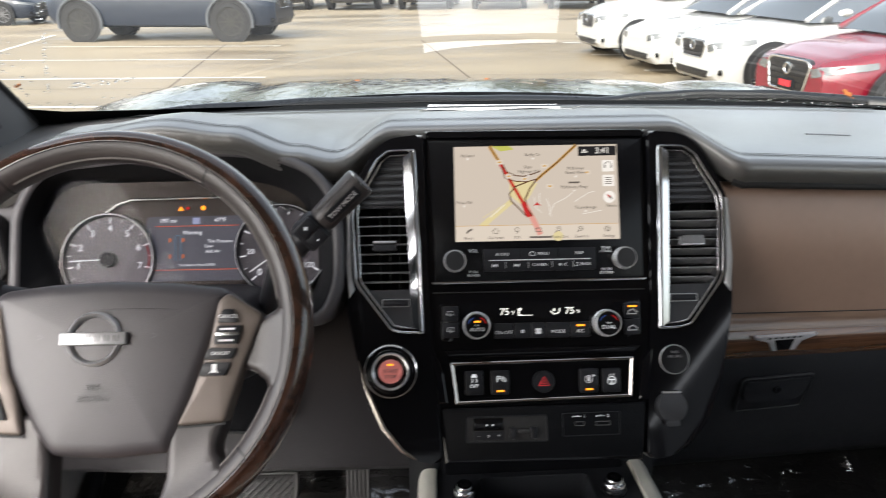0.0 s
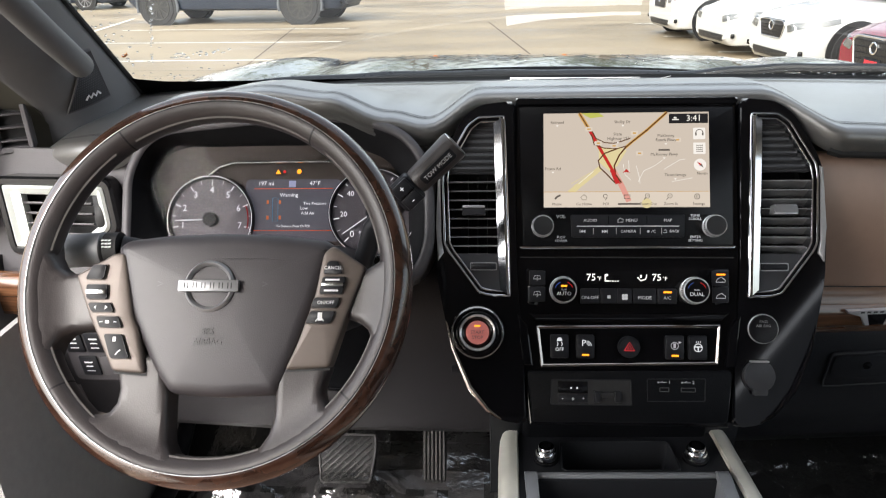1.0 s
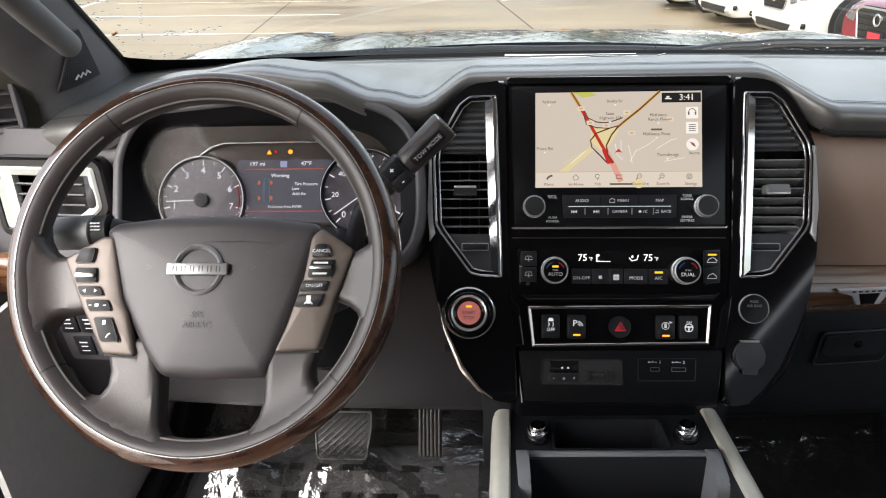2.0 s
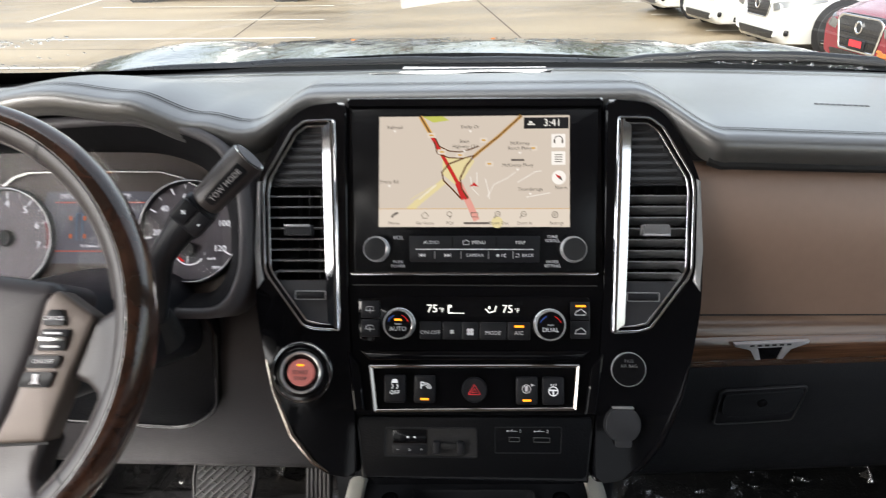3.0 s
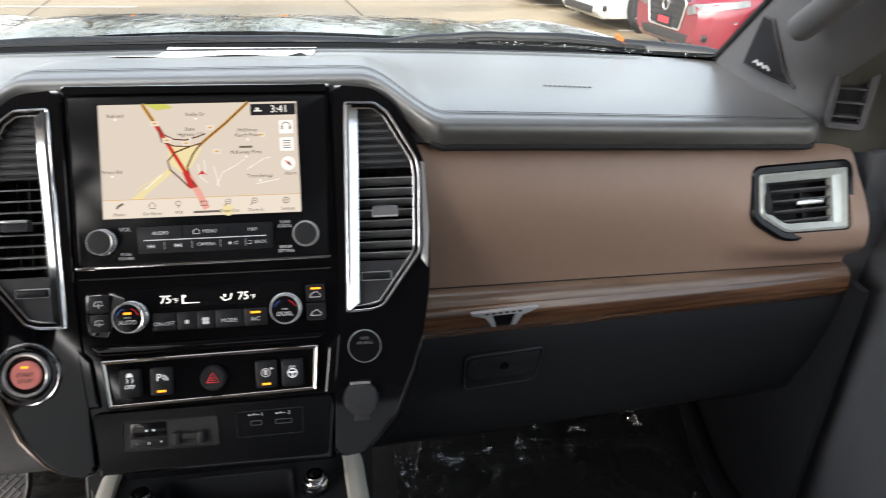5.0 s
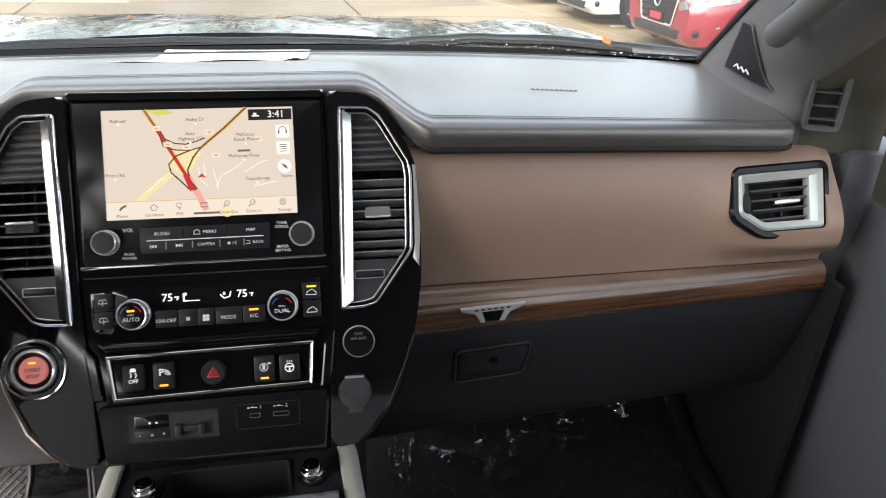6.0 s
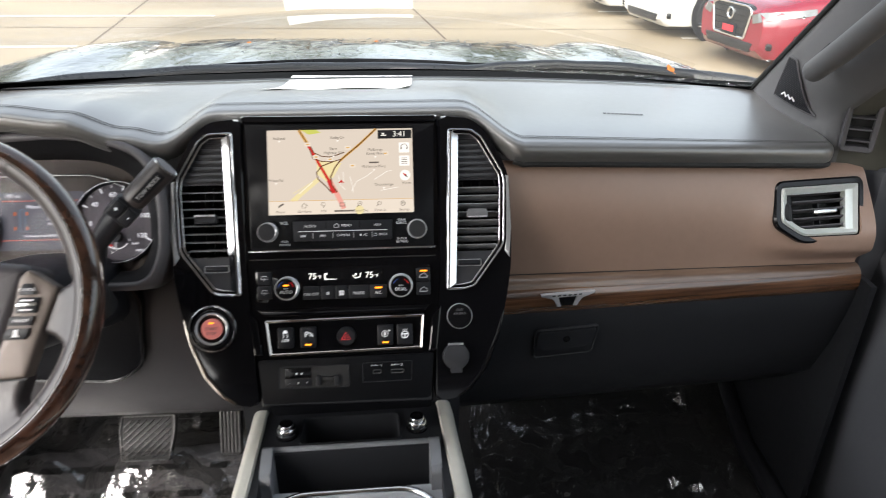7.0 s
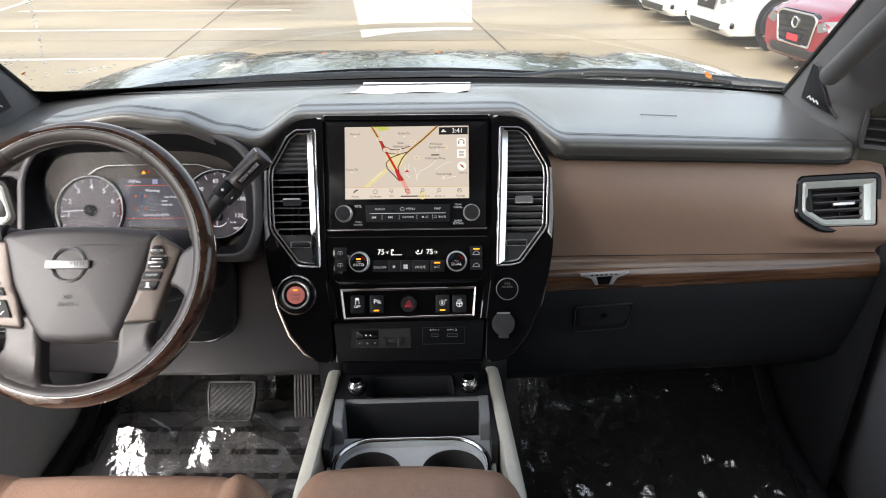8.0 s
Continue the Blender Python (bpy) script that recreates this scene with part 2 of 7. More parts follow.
def rounded(poly, r, seg=4):
    """The outline with its corners rounded."""
    out, n = [], len(poly)
    for i in range(n):
        p, q, t = Vector(poly[i - 1]), Vector(poly[i]), Vector(poly[(i + 1) % n])
        k = min(r, (q - p).length * 0.45, (t - q).length * 0.45)
        a, b = q + (p - q).normalized() * k, q + (t - q).normalized() * k
        for j in range(seg + 1):
            u = j / seg
            c = a * (1 - u) ** 2 + q * 2 * u * (1 - u) + b * u * u
            out.append((c.x, c.y))
    return out


def ring(poly, width, z0, z1, slope=0.0):
    """A frame of that outline and width, from z0 to z1; slope sinks its inner edge."""
    inner, n, bm = inset(poly, width), len(poly), bmesh.new()
    rows = [[bm.verts.new((x, y, z)) for x, y in pl] for pl, z in ((poly, z0), (poly, z1 - width * 0.25), (inset(poly, width * 0.25), z1), (inset(poly, width * 0.75), z1 - slope), (inner, z1 - slope - width * 0.2), (inner, z0))]
    for r, s in zip(rows, rows[1:] + rows[:1]):
        for i in range(n):
            bm.faces.new((r[i], r[(i + 1) % n], s[(i + 1) % n], s[i]))
    return bm


def lathe(profile, n=32, m=None):
    """Turned about z: (radius, height) from the outside bottom to the top centre."""
    bm, rows = bmesh.new(), []
    for r, z in profile:
        rows.append([bm.verts.new((0, 0, z))] if r < 1e-6 else [bm.verts.new((r * math.cos(2 * math.pi * i / n), r * math.sin(2 * math.pi * i / n), z)) for i in range(n)])
    for a, b in zip(rows, rows[1:]):
        for i in range(n):
            j = (i + 1) % n
            if len(a) == 1 and len(b) > 1:
                bm.faces.new((a[0], b[j], b[i]))
            elif len(b) == 1 and len(a) > 1:
                bm.faces.new((a[i], a[j], b[0]))
            elif len(a) > 1:
                bm.faces.new((a[i], a[j], b[j], b[i]))
    return move(bm, m) if m else bm


def tube(path, r, n=10, cap=True):
    """A round bar along a path; r is one radius or one for each point."""
    bm, rows, pts = bmesh.new(), [], [Vector(p) for p in path]
    side = None
    for i, p in enumerate(pts):
        d = (pts[min(i + 1, len(pts) - 1)] - pts[max(i - 1, 0)]).normalized()
        side = d.orthogonal().normalized() if side is None else (side - d * side.dot(d)).normalized()
        up = d.cross(side)
        k = r[i] if isinstance(r, (list, tuple)) else r
        rows.append([bm.verts.new(p + (side * math.cos(2 * math.pi * j / n) + up * math.sin(2 * math.pi * j / n)) * k) for j in range(n)])
    for a, b in zip(rows, rows[1:]):
        for j in range(n):
            bm.faces.new((a[j], a[(j + 1) % n], b[(j + 1) % n], b[j]))
    if cap:
        bm.faces.new(rows[0][::-1])
        bm.faces.new(rows[-1])
    return bm


def grid(f, us, vs, thick=0.0):
    """A sheet f(u, v) -> (x, y, z), with a thickness where it has one."""
    bm = bmesh.new()
    vv = [[bm.verts.new(f(u, v)) for v in vs] for u in us]
    for a, b in zip(vv, vv[1:]):
        for j in range(len(vs) - 1):
            bm.faces.new((a[j], a[j + 1], b[j + 1], b[j]))
    if isinstance(thick, tuple):
        ww = [[bm.verts.new(v.co + Vector(thick)) for v in row] for row in vv]
        for a, b in zip(ww, ww[1:]):
            for j in range(len(vs) - 1):
                bm.faces.new((a[j], b[j], b[j + 1], a[j + 1]))
        for p, q in zip((vv[0], vv[-1], [r[0] for r in vv], [r[-1] for r in vv]), (ww[0], ww[-1], [r[0] for r in ww], [r[-1] for r in ww])):
            for j in range(len(p) - 1):
                bm.faces.new((p[j], p[j + 1], q[j + 1], q[j]))
    elif thick:
        bmesh.ops.recalc_face_normals(bm, faces=bm.faces)
        bmesh.ops.solidify(bm, geom=bm.faces[:], thickness=thick)
    return bm


def span(a, b, n):
    return [a + (b - a) * i / n for i in range(n + 1)]


def curve_at(x, pts):
    """Smooth reading of a small table of (x, value)."""
    if x <= pts[0][0]:
        return pts[0][1]
    for (a, p), (b, q) in zip(pts, pts[1:]):
        if x <= b:
            u = (x - a) / (b - a)
            return p + (q - p) * u * u * (3 - 2 * u)
    return pts[-1][1]


def line_at(x, pts):
    if x <= pts[0][0]:
        return pts[0][1]
    for (a, p), (b, q) in zip(pts, pts[1:]):
        if x <= b:
            return p + (q - p) * (x - a) / (b - a)
    return pts[-1][1]


def words(name, text, size, parent, at, mat, align="CENTER", m=None, depth=0.0002):
    """Lettering in the built-in font, flat in the xy plane of its parent (or of m), middle of the line at that place."""
    cu = bpy.data.curves.new(name, "FONT")
    cu.body, cu.size, cu.align_x, cu.align_y, cu.extrude, cu.resolution_u = text, size, align, "CENTER", depth, 2
    tmp = new("tmp", cu)
    bpy.context.view_layer.update()
    me = bpy.data.meshes.new_from_object(tmp.evaluated_get(bpy.context.evaluated_depsgraph_get()))
    bpy.data.objects.remove(tmp)
    bpy.data.curves.remove(cu)
    me.name = name
    me.materials.clear()
    me.materials.append(mat)
    ob = new(name, me)
    ob.parent = parent
    ob.matrix_local = (m or Matrix.Identity(4)) @ Matrix.Translation(at)
    return ob


def strip(pts, width, z, bm=None):
    """A flat ribbon along points in the xy plane."""
    bm = bm or bmesh.new()
    pts = [Vector(p) for p in pts]
    rows = []
    for i, p in enumerate(pts):
        d = (pts[min(i + 1, len(pts) - 1)] - pts[max(i - 1, 0)]).normalized()
        k = Vector((-d.y, d.x)) * width / 2
        rows.append((bm.verts.new((p.x + k.x, p.y + k.y, z)), bm.verts.new((p.x - k.x, p.y - k.y, z))))
    for a, b in zip(rows, rows[1:]):
        bm.faces.new((a[0], a[1], b[1], b[0]))
    return bm


def bar(x0, x1, y0, y1, z):
    bm = bmesh.new()
    bm.faces.new([bm.verts.new(p) for p in ((x0, y0, z), (x1, y0, z), (x1, y1, z), (x0, y1, z))])
    return bm


def circle(cx, cy, r, n=24, a0=0.0, a1=360.0):
    k = n if a1 - a0 >= 360 else n + 1
    return [(cx + r * math.cos(radians(a0 + (a1 - a0) * i / n)), cy + r * math.sin(radians(a0 + (a1 - a0) * i / n))) for i in range(k)]


def cut(ob, bm, sharp=30):
    """Takes the solid bm out of ob's mesh, both in the same coordinates."""
    me = bpy.data.meshes.new("cutter")
    bmesh.ops.recalc_face_normals(bm, faces=bm.faces)
    bm.to_mesh(me)
    bm.free()
    tool, block = new("cutter", me), new("block", ob.data)
    md = block.modifiers.new("cut", "BOOLEAN")
    md.operation, md.solver, md.object = "DIFFERENCE", "EXACT", tool
    bpy.context.view_layer.update()
    res = bpy.data.meshes.new_from_object(block.evaluated_get(bpy.context.evaluated_depsgraph_get()))
    bpy.data.objects.remove(block)
    bpy.data.objects.remove(tool)
    bpy.data.meshes.remove(me)
    res.set_sharp_from_angle(angle=radians(sharp))
    old, ob.data = ob.data, res
    res.name = old.name
    bpy.data.meshes.remove(old)

# ---- the ground of the lot ----
def concrete_material():
    m = material("wet_tan_concrete", (0.42, 0.35, 0.26), 0.6, grain=60, bump=0.3)
    n, l = m.node_tree.nodes, m.node_tree.links
    co, mp = n.new("ShaderNodeTexCoord"), n.new("ShaderNodeMapping")
    mp.inputs["Scale"].default_value = (0.2, 0.75, 1)
    big, small, mix, ramp = n.new("ShaderNodeTexNoise"), n.new("ShaderNodeTexNoise"), n.new("ShaderNodeMath"), n.new("ShaderNodeValToRGB")
    big.inputs["Scale"].default_value, big.inputs["Detail"].default_value = 1.0, 9
    small.inputs["Scale"].default_value, small.inputs["Detail"].default_value = 9.0, 5
    l.new(co.outputs["Object"], mp.inputs[0]), l.new(mp.outputs[0], big.inputs["Vector"]), l.new(co.outputs["Object"], small.inputs["Vector"])
    mix.operation = "MULTIPLY_ADD"
    mix.inputs[1].default_value = 0.25
    l.new(small.outputs[0], mix.inputs[0]), l.new(big.outputs[0], mix.inputs[2])
    e = ramp.color_ramp.elements
    e[0].position, e[0].color = 0.50, (0.205, 0.158, 0.100, 1)
    e[1].position, e[1].color = 0.74, (0.32, 0.262, 0.182, 1)
    k = ramp.color_ramp.elements.new(0.61)
    k.color = (0.264, 0.21, 0.140, 1)
    wet = n.new("ShaderNodeMapRange")
    wet.inputs["From Min"].default_value, wet.inputs["From Max"].default_value = 0.45, 0.7
    wet.inputs["To Min"].default_value, wet.inputs["To Max"].default_value = 0.28, 0.6
    l.new(mix.outputs[0], ramp.inputs[0]), l.new(mix.outputs[0], wet.inputs["Value"])
    b = n["Principled BSDF"]
    l.new(ramp.outputs[0], b.inputs["Base Color"]), l.new(wet.outputs[0], b.inputs["Roughness"])
    return m


CONCRETE = concrete_material()
LINE_PAINT = material("worn_white_road_paint", (0.7, 0.68, 0.62), 0.6, grain=40, bump=0.2, vary=0.12, patch=3)
JOINT = material("dark_joint_sealant", (0.13, 0.1, 0.075), 0.8, vary=0.2)
ground = outside("ground", "wet tan concrete of a parking lot", "ground", kind="structure")
part("slab", grid(lambda u, v: (u, v, 0), span(-220, 220, 8), span(-220, 220, 8)), CONCRETE, ground)
joints = [((-4.75, 17.2), (-3.75, 9.2), 0.035), ((-0.35, 17.5), (0.8, 8.8), 0.035), ((-14, 11.8), (9, 9.75), 0.02), ((-14, 18.6), (12, 16.4), 0.02), ((5.2, 17.5), (6.4, 8.8), 0.03)]
for a, b, w in joints:
    part("joint", strip([a, b], w, 0.004), JOINT, ground)
for (x0, y0), (x1, y1) in (((-8.9, 17.35), (-3.4, 16.7)), ((-8.65, 14.85), (-3.1, 14.25)), ((-7.6, 12.2), (-2.75, 11.9)), ((-6.9, 9.62), (-3.3, 9.45)), ((3.25, 11.95), (8, 11.4)), ((3.75, 9.55), (8.4, 9.1)), ((2.85, 14.1), (8, 13.5)), ((2.7, 16.4), (7.6, 15.9)), ((-10.1, 20.5), (-9.1, 14.7))):
    part("parking_line", strip([(x0, y0), (x1, y1)], 0.1, 0.006), LINE_PAINT, ground)

# ---- the cabin shell ----
def glass_y(x, z):
    return 1.565 - 0.55 * x * x - (z - 1.355) / math.tan(radians(30)) * (1 - 0.12 * abs(x))


def face_y(x):
    return 0.852 + 0.10 * (x - 0.235)


def brown_top(x):
    """The upper edge of the passenger's panel: y and z."""
    return 0.862 + 0.155 * (x - 0.2325), 1.397 - 0.086 * (x - 0.2325)


def lip_z(x):
    if x > 0.255:
        return brown_top(x)[1] + 0.036
    return curve_at(x, [(-0.80, 1.398), (-0.66, 1.418), (-0.56, 1.468), (-0.44, 1.484), (-0.36, 1.474), (-0.29, 1.447), (-0.24, 1.436), (-0.175, 1.466), (0.165, 1.466), (0.255, 1.431)])


def lip_y(x):
    if x > 0.25:
        return brown_top(x)[0] - 0.020 + 26 * max(0.0, x - 0.715) ** 2
    return curve_at(x, [(-0.80, 0.915), (-0.66, 0.87), (-0.52, 0.845), (-0.36, 0.848), (-0.26, 0.86), (-0.165, 0.899), (0.165, 0.899), (0.25, 0.8427)])


def nose(x):
    """How far the rolled front edge of the pad drops."""
    return curve_at(x, [(-0.66, 0.034), (-0.56, 0.021), (-0.27, 0.021), (-0.2, 0.026), (0.165, 0.026), (0.25, 0.028)])


def back_y(x):
    return 1.380 - 0.34 * x * x


def back_z(x):
    return 1.390 + (0.055 if x < 0 else 0.025) * x * x


def pad_at(x, s):
    """The top of the dash: s 0 where its rolled nose begins, 1 at the windscreen; below 0 the nose turns down and under."""
    y0, z0, y1, d = lip_y(x), lip_z(x), back_y(x), nose(x)
    r = d * 0.42
    end = max(0.0, x - 0.722, -0.745 - x) / 0.03
    dip = 0.010 * end * end
    if s < 0:
        k = -s
        a = min(1.0, k / 0.65) * math.pi / 2
        q = max(0.0, (k - 0.65) / 0.35)
        return (x, y0 + r - r * math.sin(a) + 0.006 * q * q, z0 - r + r * math.cos(a) - (d - r) * q - dip)
    y = y0 + r + (y1 - y0 - r) * s
    hump = 0.005 * math.sin(min(1.0, s / 0.25) * math.pi / 2)
    z = z0 + hump * (1 - s) + (back_z(x) - z0) * (s * s * (3 - 2 * s))
    return (x, y, z - dip)


dash_pad = thing("dashboard_top_pad", "black soft stitched leather dashboard top", "dashboard")
ss = [-1, -0.88, -0.76, -0.65, -0.52, -0.39, -0.26, -0.13, 0, 0.02, 0.045, 0.065, 0.09, 0.13, 0.18, 0.25, 0.35, 0.5, 0.65, 0.8, 0.92, 1.0]
part("pad", grid(pad_at, span(-0.775, 0.762, 150), ss, (0, 0.004, -0.006)), PAD, dash_pad, sharp=60)


def seam_s(x, off):
    """The seam runs nearer to the nose before the passenger."""
    return off - 0.026 * min(1.0, max(0.0, (x - 0.14) / 0.12))


for off in (0.047, 0.060):
    part("seam_groove", grid(lambda u, v: Vector(pad_at(u, seam_s(u, off) + v)) + Vector((0, 0, 0.0006)), span(-0.75, 0.735, 150), [-0.0016, 0.0016]), RUBBER, dash_pad)
seam = bmesh.new()
for off in (0.047, 0.060):
    for i in range(330):
        x = -0.75 + 1.48 * i / 330
        a, b = Vector(pad_at(x, seam_s(x, off))), Vector(pad_at(x + 0.0032, seam_s(x + 0.0032, off)))
        w = (b - a).cross(Vector((0, 0, 1))).normalized() * 0.0006
        seam.faces.new([seam.verts.new(p + Vector((0, 0, 0.0011))) for p in (a + w, b + w, b - w, a - w)])
part("stitching", seam, STITCH, dash_pad, "double row of dark grey stitches")
part("airbag_mark", join(*[move(box(-0.0022, 0.0022, -0.0022, 0.0022, 0, 0.0006), Matrix.Translation(Vector(pad_at(0.405 + 0.0066 * i, 0.33)) + Vector((0, 0, 0.0005)))) for i in range(10)]), material("faint_emboss", (0.10, 0.10, 0.105), 0.6), dash_pad, "faint embossed letters")
part("glass_foot_trim", grid(lambda x, v: (x, back_y(x) - 0.004 + 0.085 * v, back_z(x) - 0.003 - 0.004 * v), span(-0.82, 0.82, 50), span(0, 1, 4), (0, 0, -0.004)), FRIT, dash_pad, "black trim at the glass")
# Black tube laid in as the shade below the rolled nose.
part("shade_strip", tube([(x, lip_y(x) + 0.010, lip_z(x) - nose(x) - 0.0035 - 0.010 * (max(0.0, x - 0.722) / 0.03) ** 2) for x in span(0.236, 0.74, 40)], 0.0055, 8), RUBBER, dash_pad, "black strip standing for shade under the pad")
part("defroster_slot", grid(lambda u, v: Vector(pad_at(u, v)) + Vector((0, 0, 0.003)), span(-0.62, 0.62, 60), [0.955, 0.97, 0.985]), RUBBER, dash_pad)

# brown leather panel, wood strip and glove box of the passenger's side
passenger_panel = thing("passenger_dash_panel", "saddle brown leather panel on the dashboard", "dash panel")


def brown_at(x, v):
    y0, z0 = brown_top(x)
    y1, z1 = face_y(x), 1.225 - 0.049 * (x - 0.236)
    y = y0 + (y1 - y0) * v - 0.016 * math.sin(math.pi * v ** 0.85) + 0.010 * max(0.0, 1 - v / 0.07) ** 2
    k = max(0.0, min(1.0, (x - 0.585) / 0.15))
    pod = curve_at(v, [(0, 0), (0.6, 1), (0.70, 0.97), (0.97, 0)])
    y -= 0.034 * k * k * (3 - 2 * k) * pod
    return (x, y, z0 + (z1 - z0) * v)


leather = part("leather_panel", grid(brown_at, span(0.216, 0.803, 70), span(0, 1, 36), (0, 0.006, -0.001)), BROWN, passenger_panel, sharp=60)
part("lower_seam", tube([Vector(brown_at(x, 0.995)) + Vector((0, -0.002, 0)) for x in span(0.22, 0.80, 40)], 0.0014, 6), RUBBER, passenger_panel, "dark seam along the foot")
wood_strip = thing("passenger_wood_strip", "dark walnut wood strip with a glossy ledge", "trim strip")
WOOD_SECTION = [(0.004, 1.0), (-0.008, 0.98), (-0.0145, 0.92), (-0.0190, 0.83), (-0.0210, 0.72), (-0.0225, 0.36), (-0.0215, 0.06), (-0.015, 0.0)]


def wood_at(x, i):
    dy, k = WOOD_SECTION[i]
    z0, z1 = 1.1675 - 0.014 * (x - 0.228), 1.227 - 0.049 * (x - 0.236)
    return (x, face_y(x) + dy, z0 + (z1 - z0) * k)


# Same wood as the strip below, painted lighter for the sheen on top.
part("ledge", grid(lambda x, i: wood_at(x, i), span(0.212, 0.805, 60), range(5), (0, 0.005, -0.002)), WOOD_SHEEN, wood_strip, "rounded wood ledge with its sheen painted in", sharp=80)
part("strip", grid(lambda x, i: Vector(wood_at(x, i)) + Vector((0, -0.0015 if i < 7 else 0.0, 0)), span(0.212, 0.805, 60), range(4, len(WOOD_SECTION)), (0, 0.005, 0.002)), WOOD, wood_strip, sharp=70)
badge = thing("dash_badge", "chrome winged badge on the wood strip", "badge", m=pose(0.3215, face_y(0.3215) - 0.0265, 1.193, 90, 0, 5.7) @ Matrix.Scale(0.9, 4))
part("bar", prism([(-0.046, 0.013), (-0.045, 0.009), (-0.030, 0.0065), (0.030, 0.0065), (0.045, 0.009), (0.046, 0.013)], 0, 0.006, 0.0015), KNOB_METAL, badge)
for k in (1, -1):
    part("wing", prism([(k * 0.044, 0.008), (k * 0.024, 0.003), (k * 0.017, -0.012), (k * 0.010, -0.012), (k * 0.016, 0.0055), (k * 0.030, 0.0068)][::-k], 0, 0.005, 0.001), KNOB_METAL, badge)
part("center", prism([(-0.015, 0.006), (-0.010, -0.012), (0.010, -0.012), (0.015, 0.006)], 0, 0.004, 0.001), GLOSS_BLACK, badge, "dark badge center")
part("inscription", join(*[bar(-0.027 + 0.009 * i, -0.0215 + 0.009 * i, 0.0085, 0.0112, 0.0063) for i in range(6)]), PRINT, badge, "dark engraved marks")

glove_box = thing("glove_box", "closed dark plastic glove box with a recessed latch", "glove box")
GLOVE = [(-0.016, 1.170), (-0.020, 1.160), (-0.014, 1.12), (0.004, 1.05), (0.034, 0.97), (0.10, 0.905), (0.22, 0.87), (0.34, 0.86)]
part("lid", grid(lambda x, i: (x, face_y(x) + GLOVE[i][0], GLOVE[i][1] - 0.012 * (x - 0.23)), span(0.15, 0.835, 24), range(len(GLOVE)), (0, 0.006, 0.0)), PAD_LOW, glove_box, sharp=60)
LATCH = pose(0.3275, face_y(0.3275) - 0.0125, 1.1065, 90 + 13, 0, 5.7)
part("latch_recess", prism(rounded([(-0.05, 0.03), (-0.047, -0.03), (0.047, -0.028), (0.05, 0.032)], 0.008), -0.004, 0.0015, 0.001), SATIN_BLACK, glove_box, m=LATCH)
part("latch_flap", prism(rounded([(-0.046, 0.026), (-0.044, -0.006), (-0.03, -0.012), (0.03, -0.011), (0.044, -0.005), (0.046, 0.028)], 0.006), 0.0015, 0.005, 0.0015), PAD_LOW, glove_box, m=LATCH)
part("latch_rim", ring(rounded([(-0.051, 0.031), (-0.048, -0.031), (0.048, -0.029), (0.051, 0.033)], 0.008), 0.002, 0, 0.003), BUTTON_GREY, glove_box, m=LATCH)
part("lock", lathe([(0.0055, 0), (0.0055, 0.0075), (0.004, 0.0085), (0, 0.0085)], 20), GLOSS_BLACK, glove_box, m=LATCH @ Matrix.Translation((0.0, 0.011, 0)))

dash_end = thing("dash_end_cap", "dark end cap of the dashboard beside the door", "dash panel")
part("cap", box(0.824, 0.93, 0.93, 1.35, 0.62, 1.345, 0.01), DOOR_PLASTIC, dash_end)
part("corner_filler", box(0.74, 0.86, 0.985, 1.30, 1.26, 1.352, 0.012), PILLAR, dash_end)

# driver's side: panel round the cluster, vent end, knee panel
driver_panel = thing("driver_dash_panel", "dark plastic dashboard front round the instrument cluster", "dash panel")
LEFTF = [(0.03, 1.40), (0.018, 1.365), (0.012, 1.30), (0.008, 1.25), (0.0, 1.20)]
side_face = part("side_face", grid(lambda x, i: (x, 0.862 + LEFTF[i][0] + 0.1 * max(0, -0.62 - x), LEFTF[i][1]), span(-0.87, -0.615, 14), range(len(LEFTF)), (0, 0.006, 0.0)), GREY_PLASTIC, driver_panel, sharp=60)
part("wood_end", grid(lambda x, i: (x, 0.845 + WOOD_SECTION[i][0] * 0.8 + 0.1 * max(0, -0.62 - x), 1.175 + 0.06 * WOOD_SECTION[i][1]), span(-0.87, -0.64, 14), range(len(WOOD_SECTION)), (0, 0.005, -0.002)), WOOD, driver_panel, "dark walnut wood end piece", sharp=70)
KNEE = [(0.0, 1.262), (-0.022, 1.235), (-0.03, 1.18), (-0.018, 1.10), (0.006, 1.03), (0.026, 0.968), (0.040, 0.950), (0.12, 0.955)]
part("knee_panel", grid(lambda x, i: (x, 0.862 + KNEE[i][0] + 0.06 * max(0, -0.5 - x), KNEE[i][1]), span(-0.80, -0.165, 30), range(len(KNEE)), (0, 0.006, 0.0)), material("charcoal_knee_plastic", (0.024, 0.022, 0.025), 0.55, grain=500, bump=0.2, vary=0.1, kind="cells"), driver_panel, "charcoal grey knee panel", sharp=60)
part("corner_filler", box(-0.885, -0.755, 0.905, 1.30, 1.27, 1.380, 0.012), PILLAR, driver_panel)
part("panel_seam", tube([(-0.33, 0.878, 1.036), (-0.312, 0.883, 1.022), (-0.285, 0.892, 0.988)], 0.0016, 6), RUBBER, driver_panel)
part("fuse_flap", move(box(-0.012, 0.012, -0.006, 0.006, 0, 0.003, 0.001), pose(-0.205, 0.8385, 1.105, 90 + 12)), SATIN_BLACK, driver_panel)
SWB = pose(-0.705, 0.851, 1.118, 90 + 8)
part("switch_bank", prism(rounded([(-0.06, -0.05), (0.05, -0.05), (0.05, 0.045), (-0.06, 0.045)], 0.008), -0.004, 0.004, 0.002), GREY_PLASTIC, driver_panel, m=SWB)
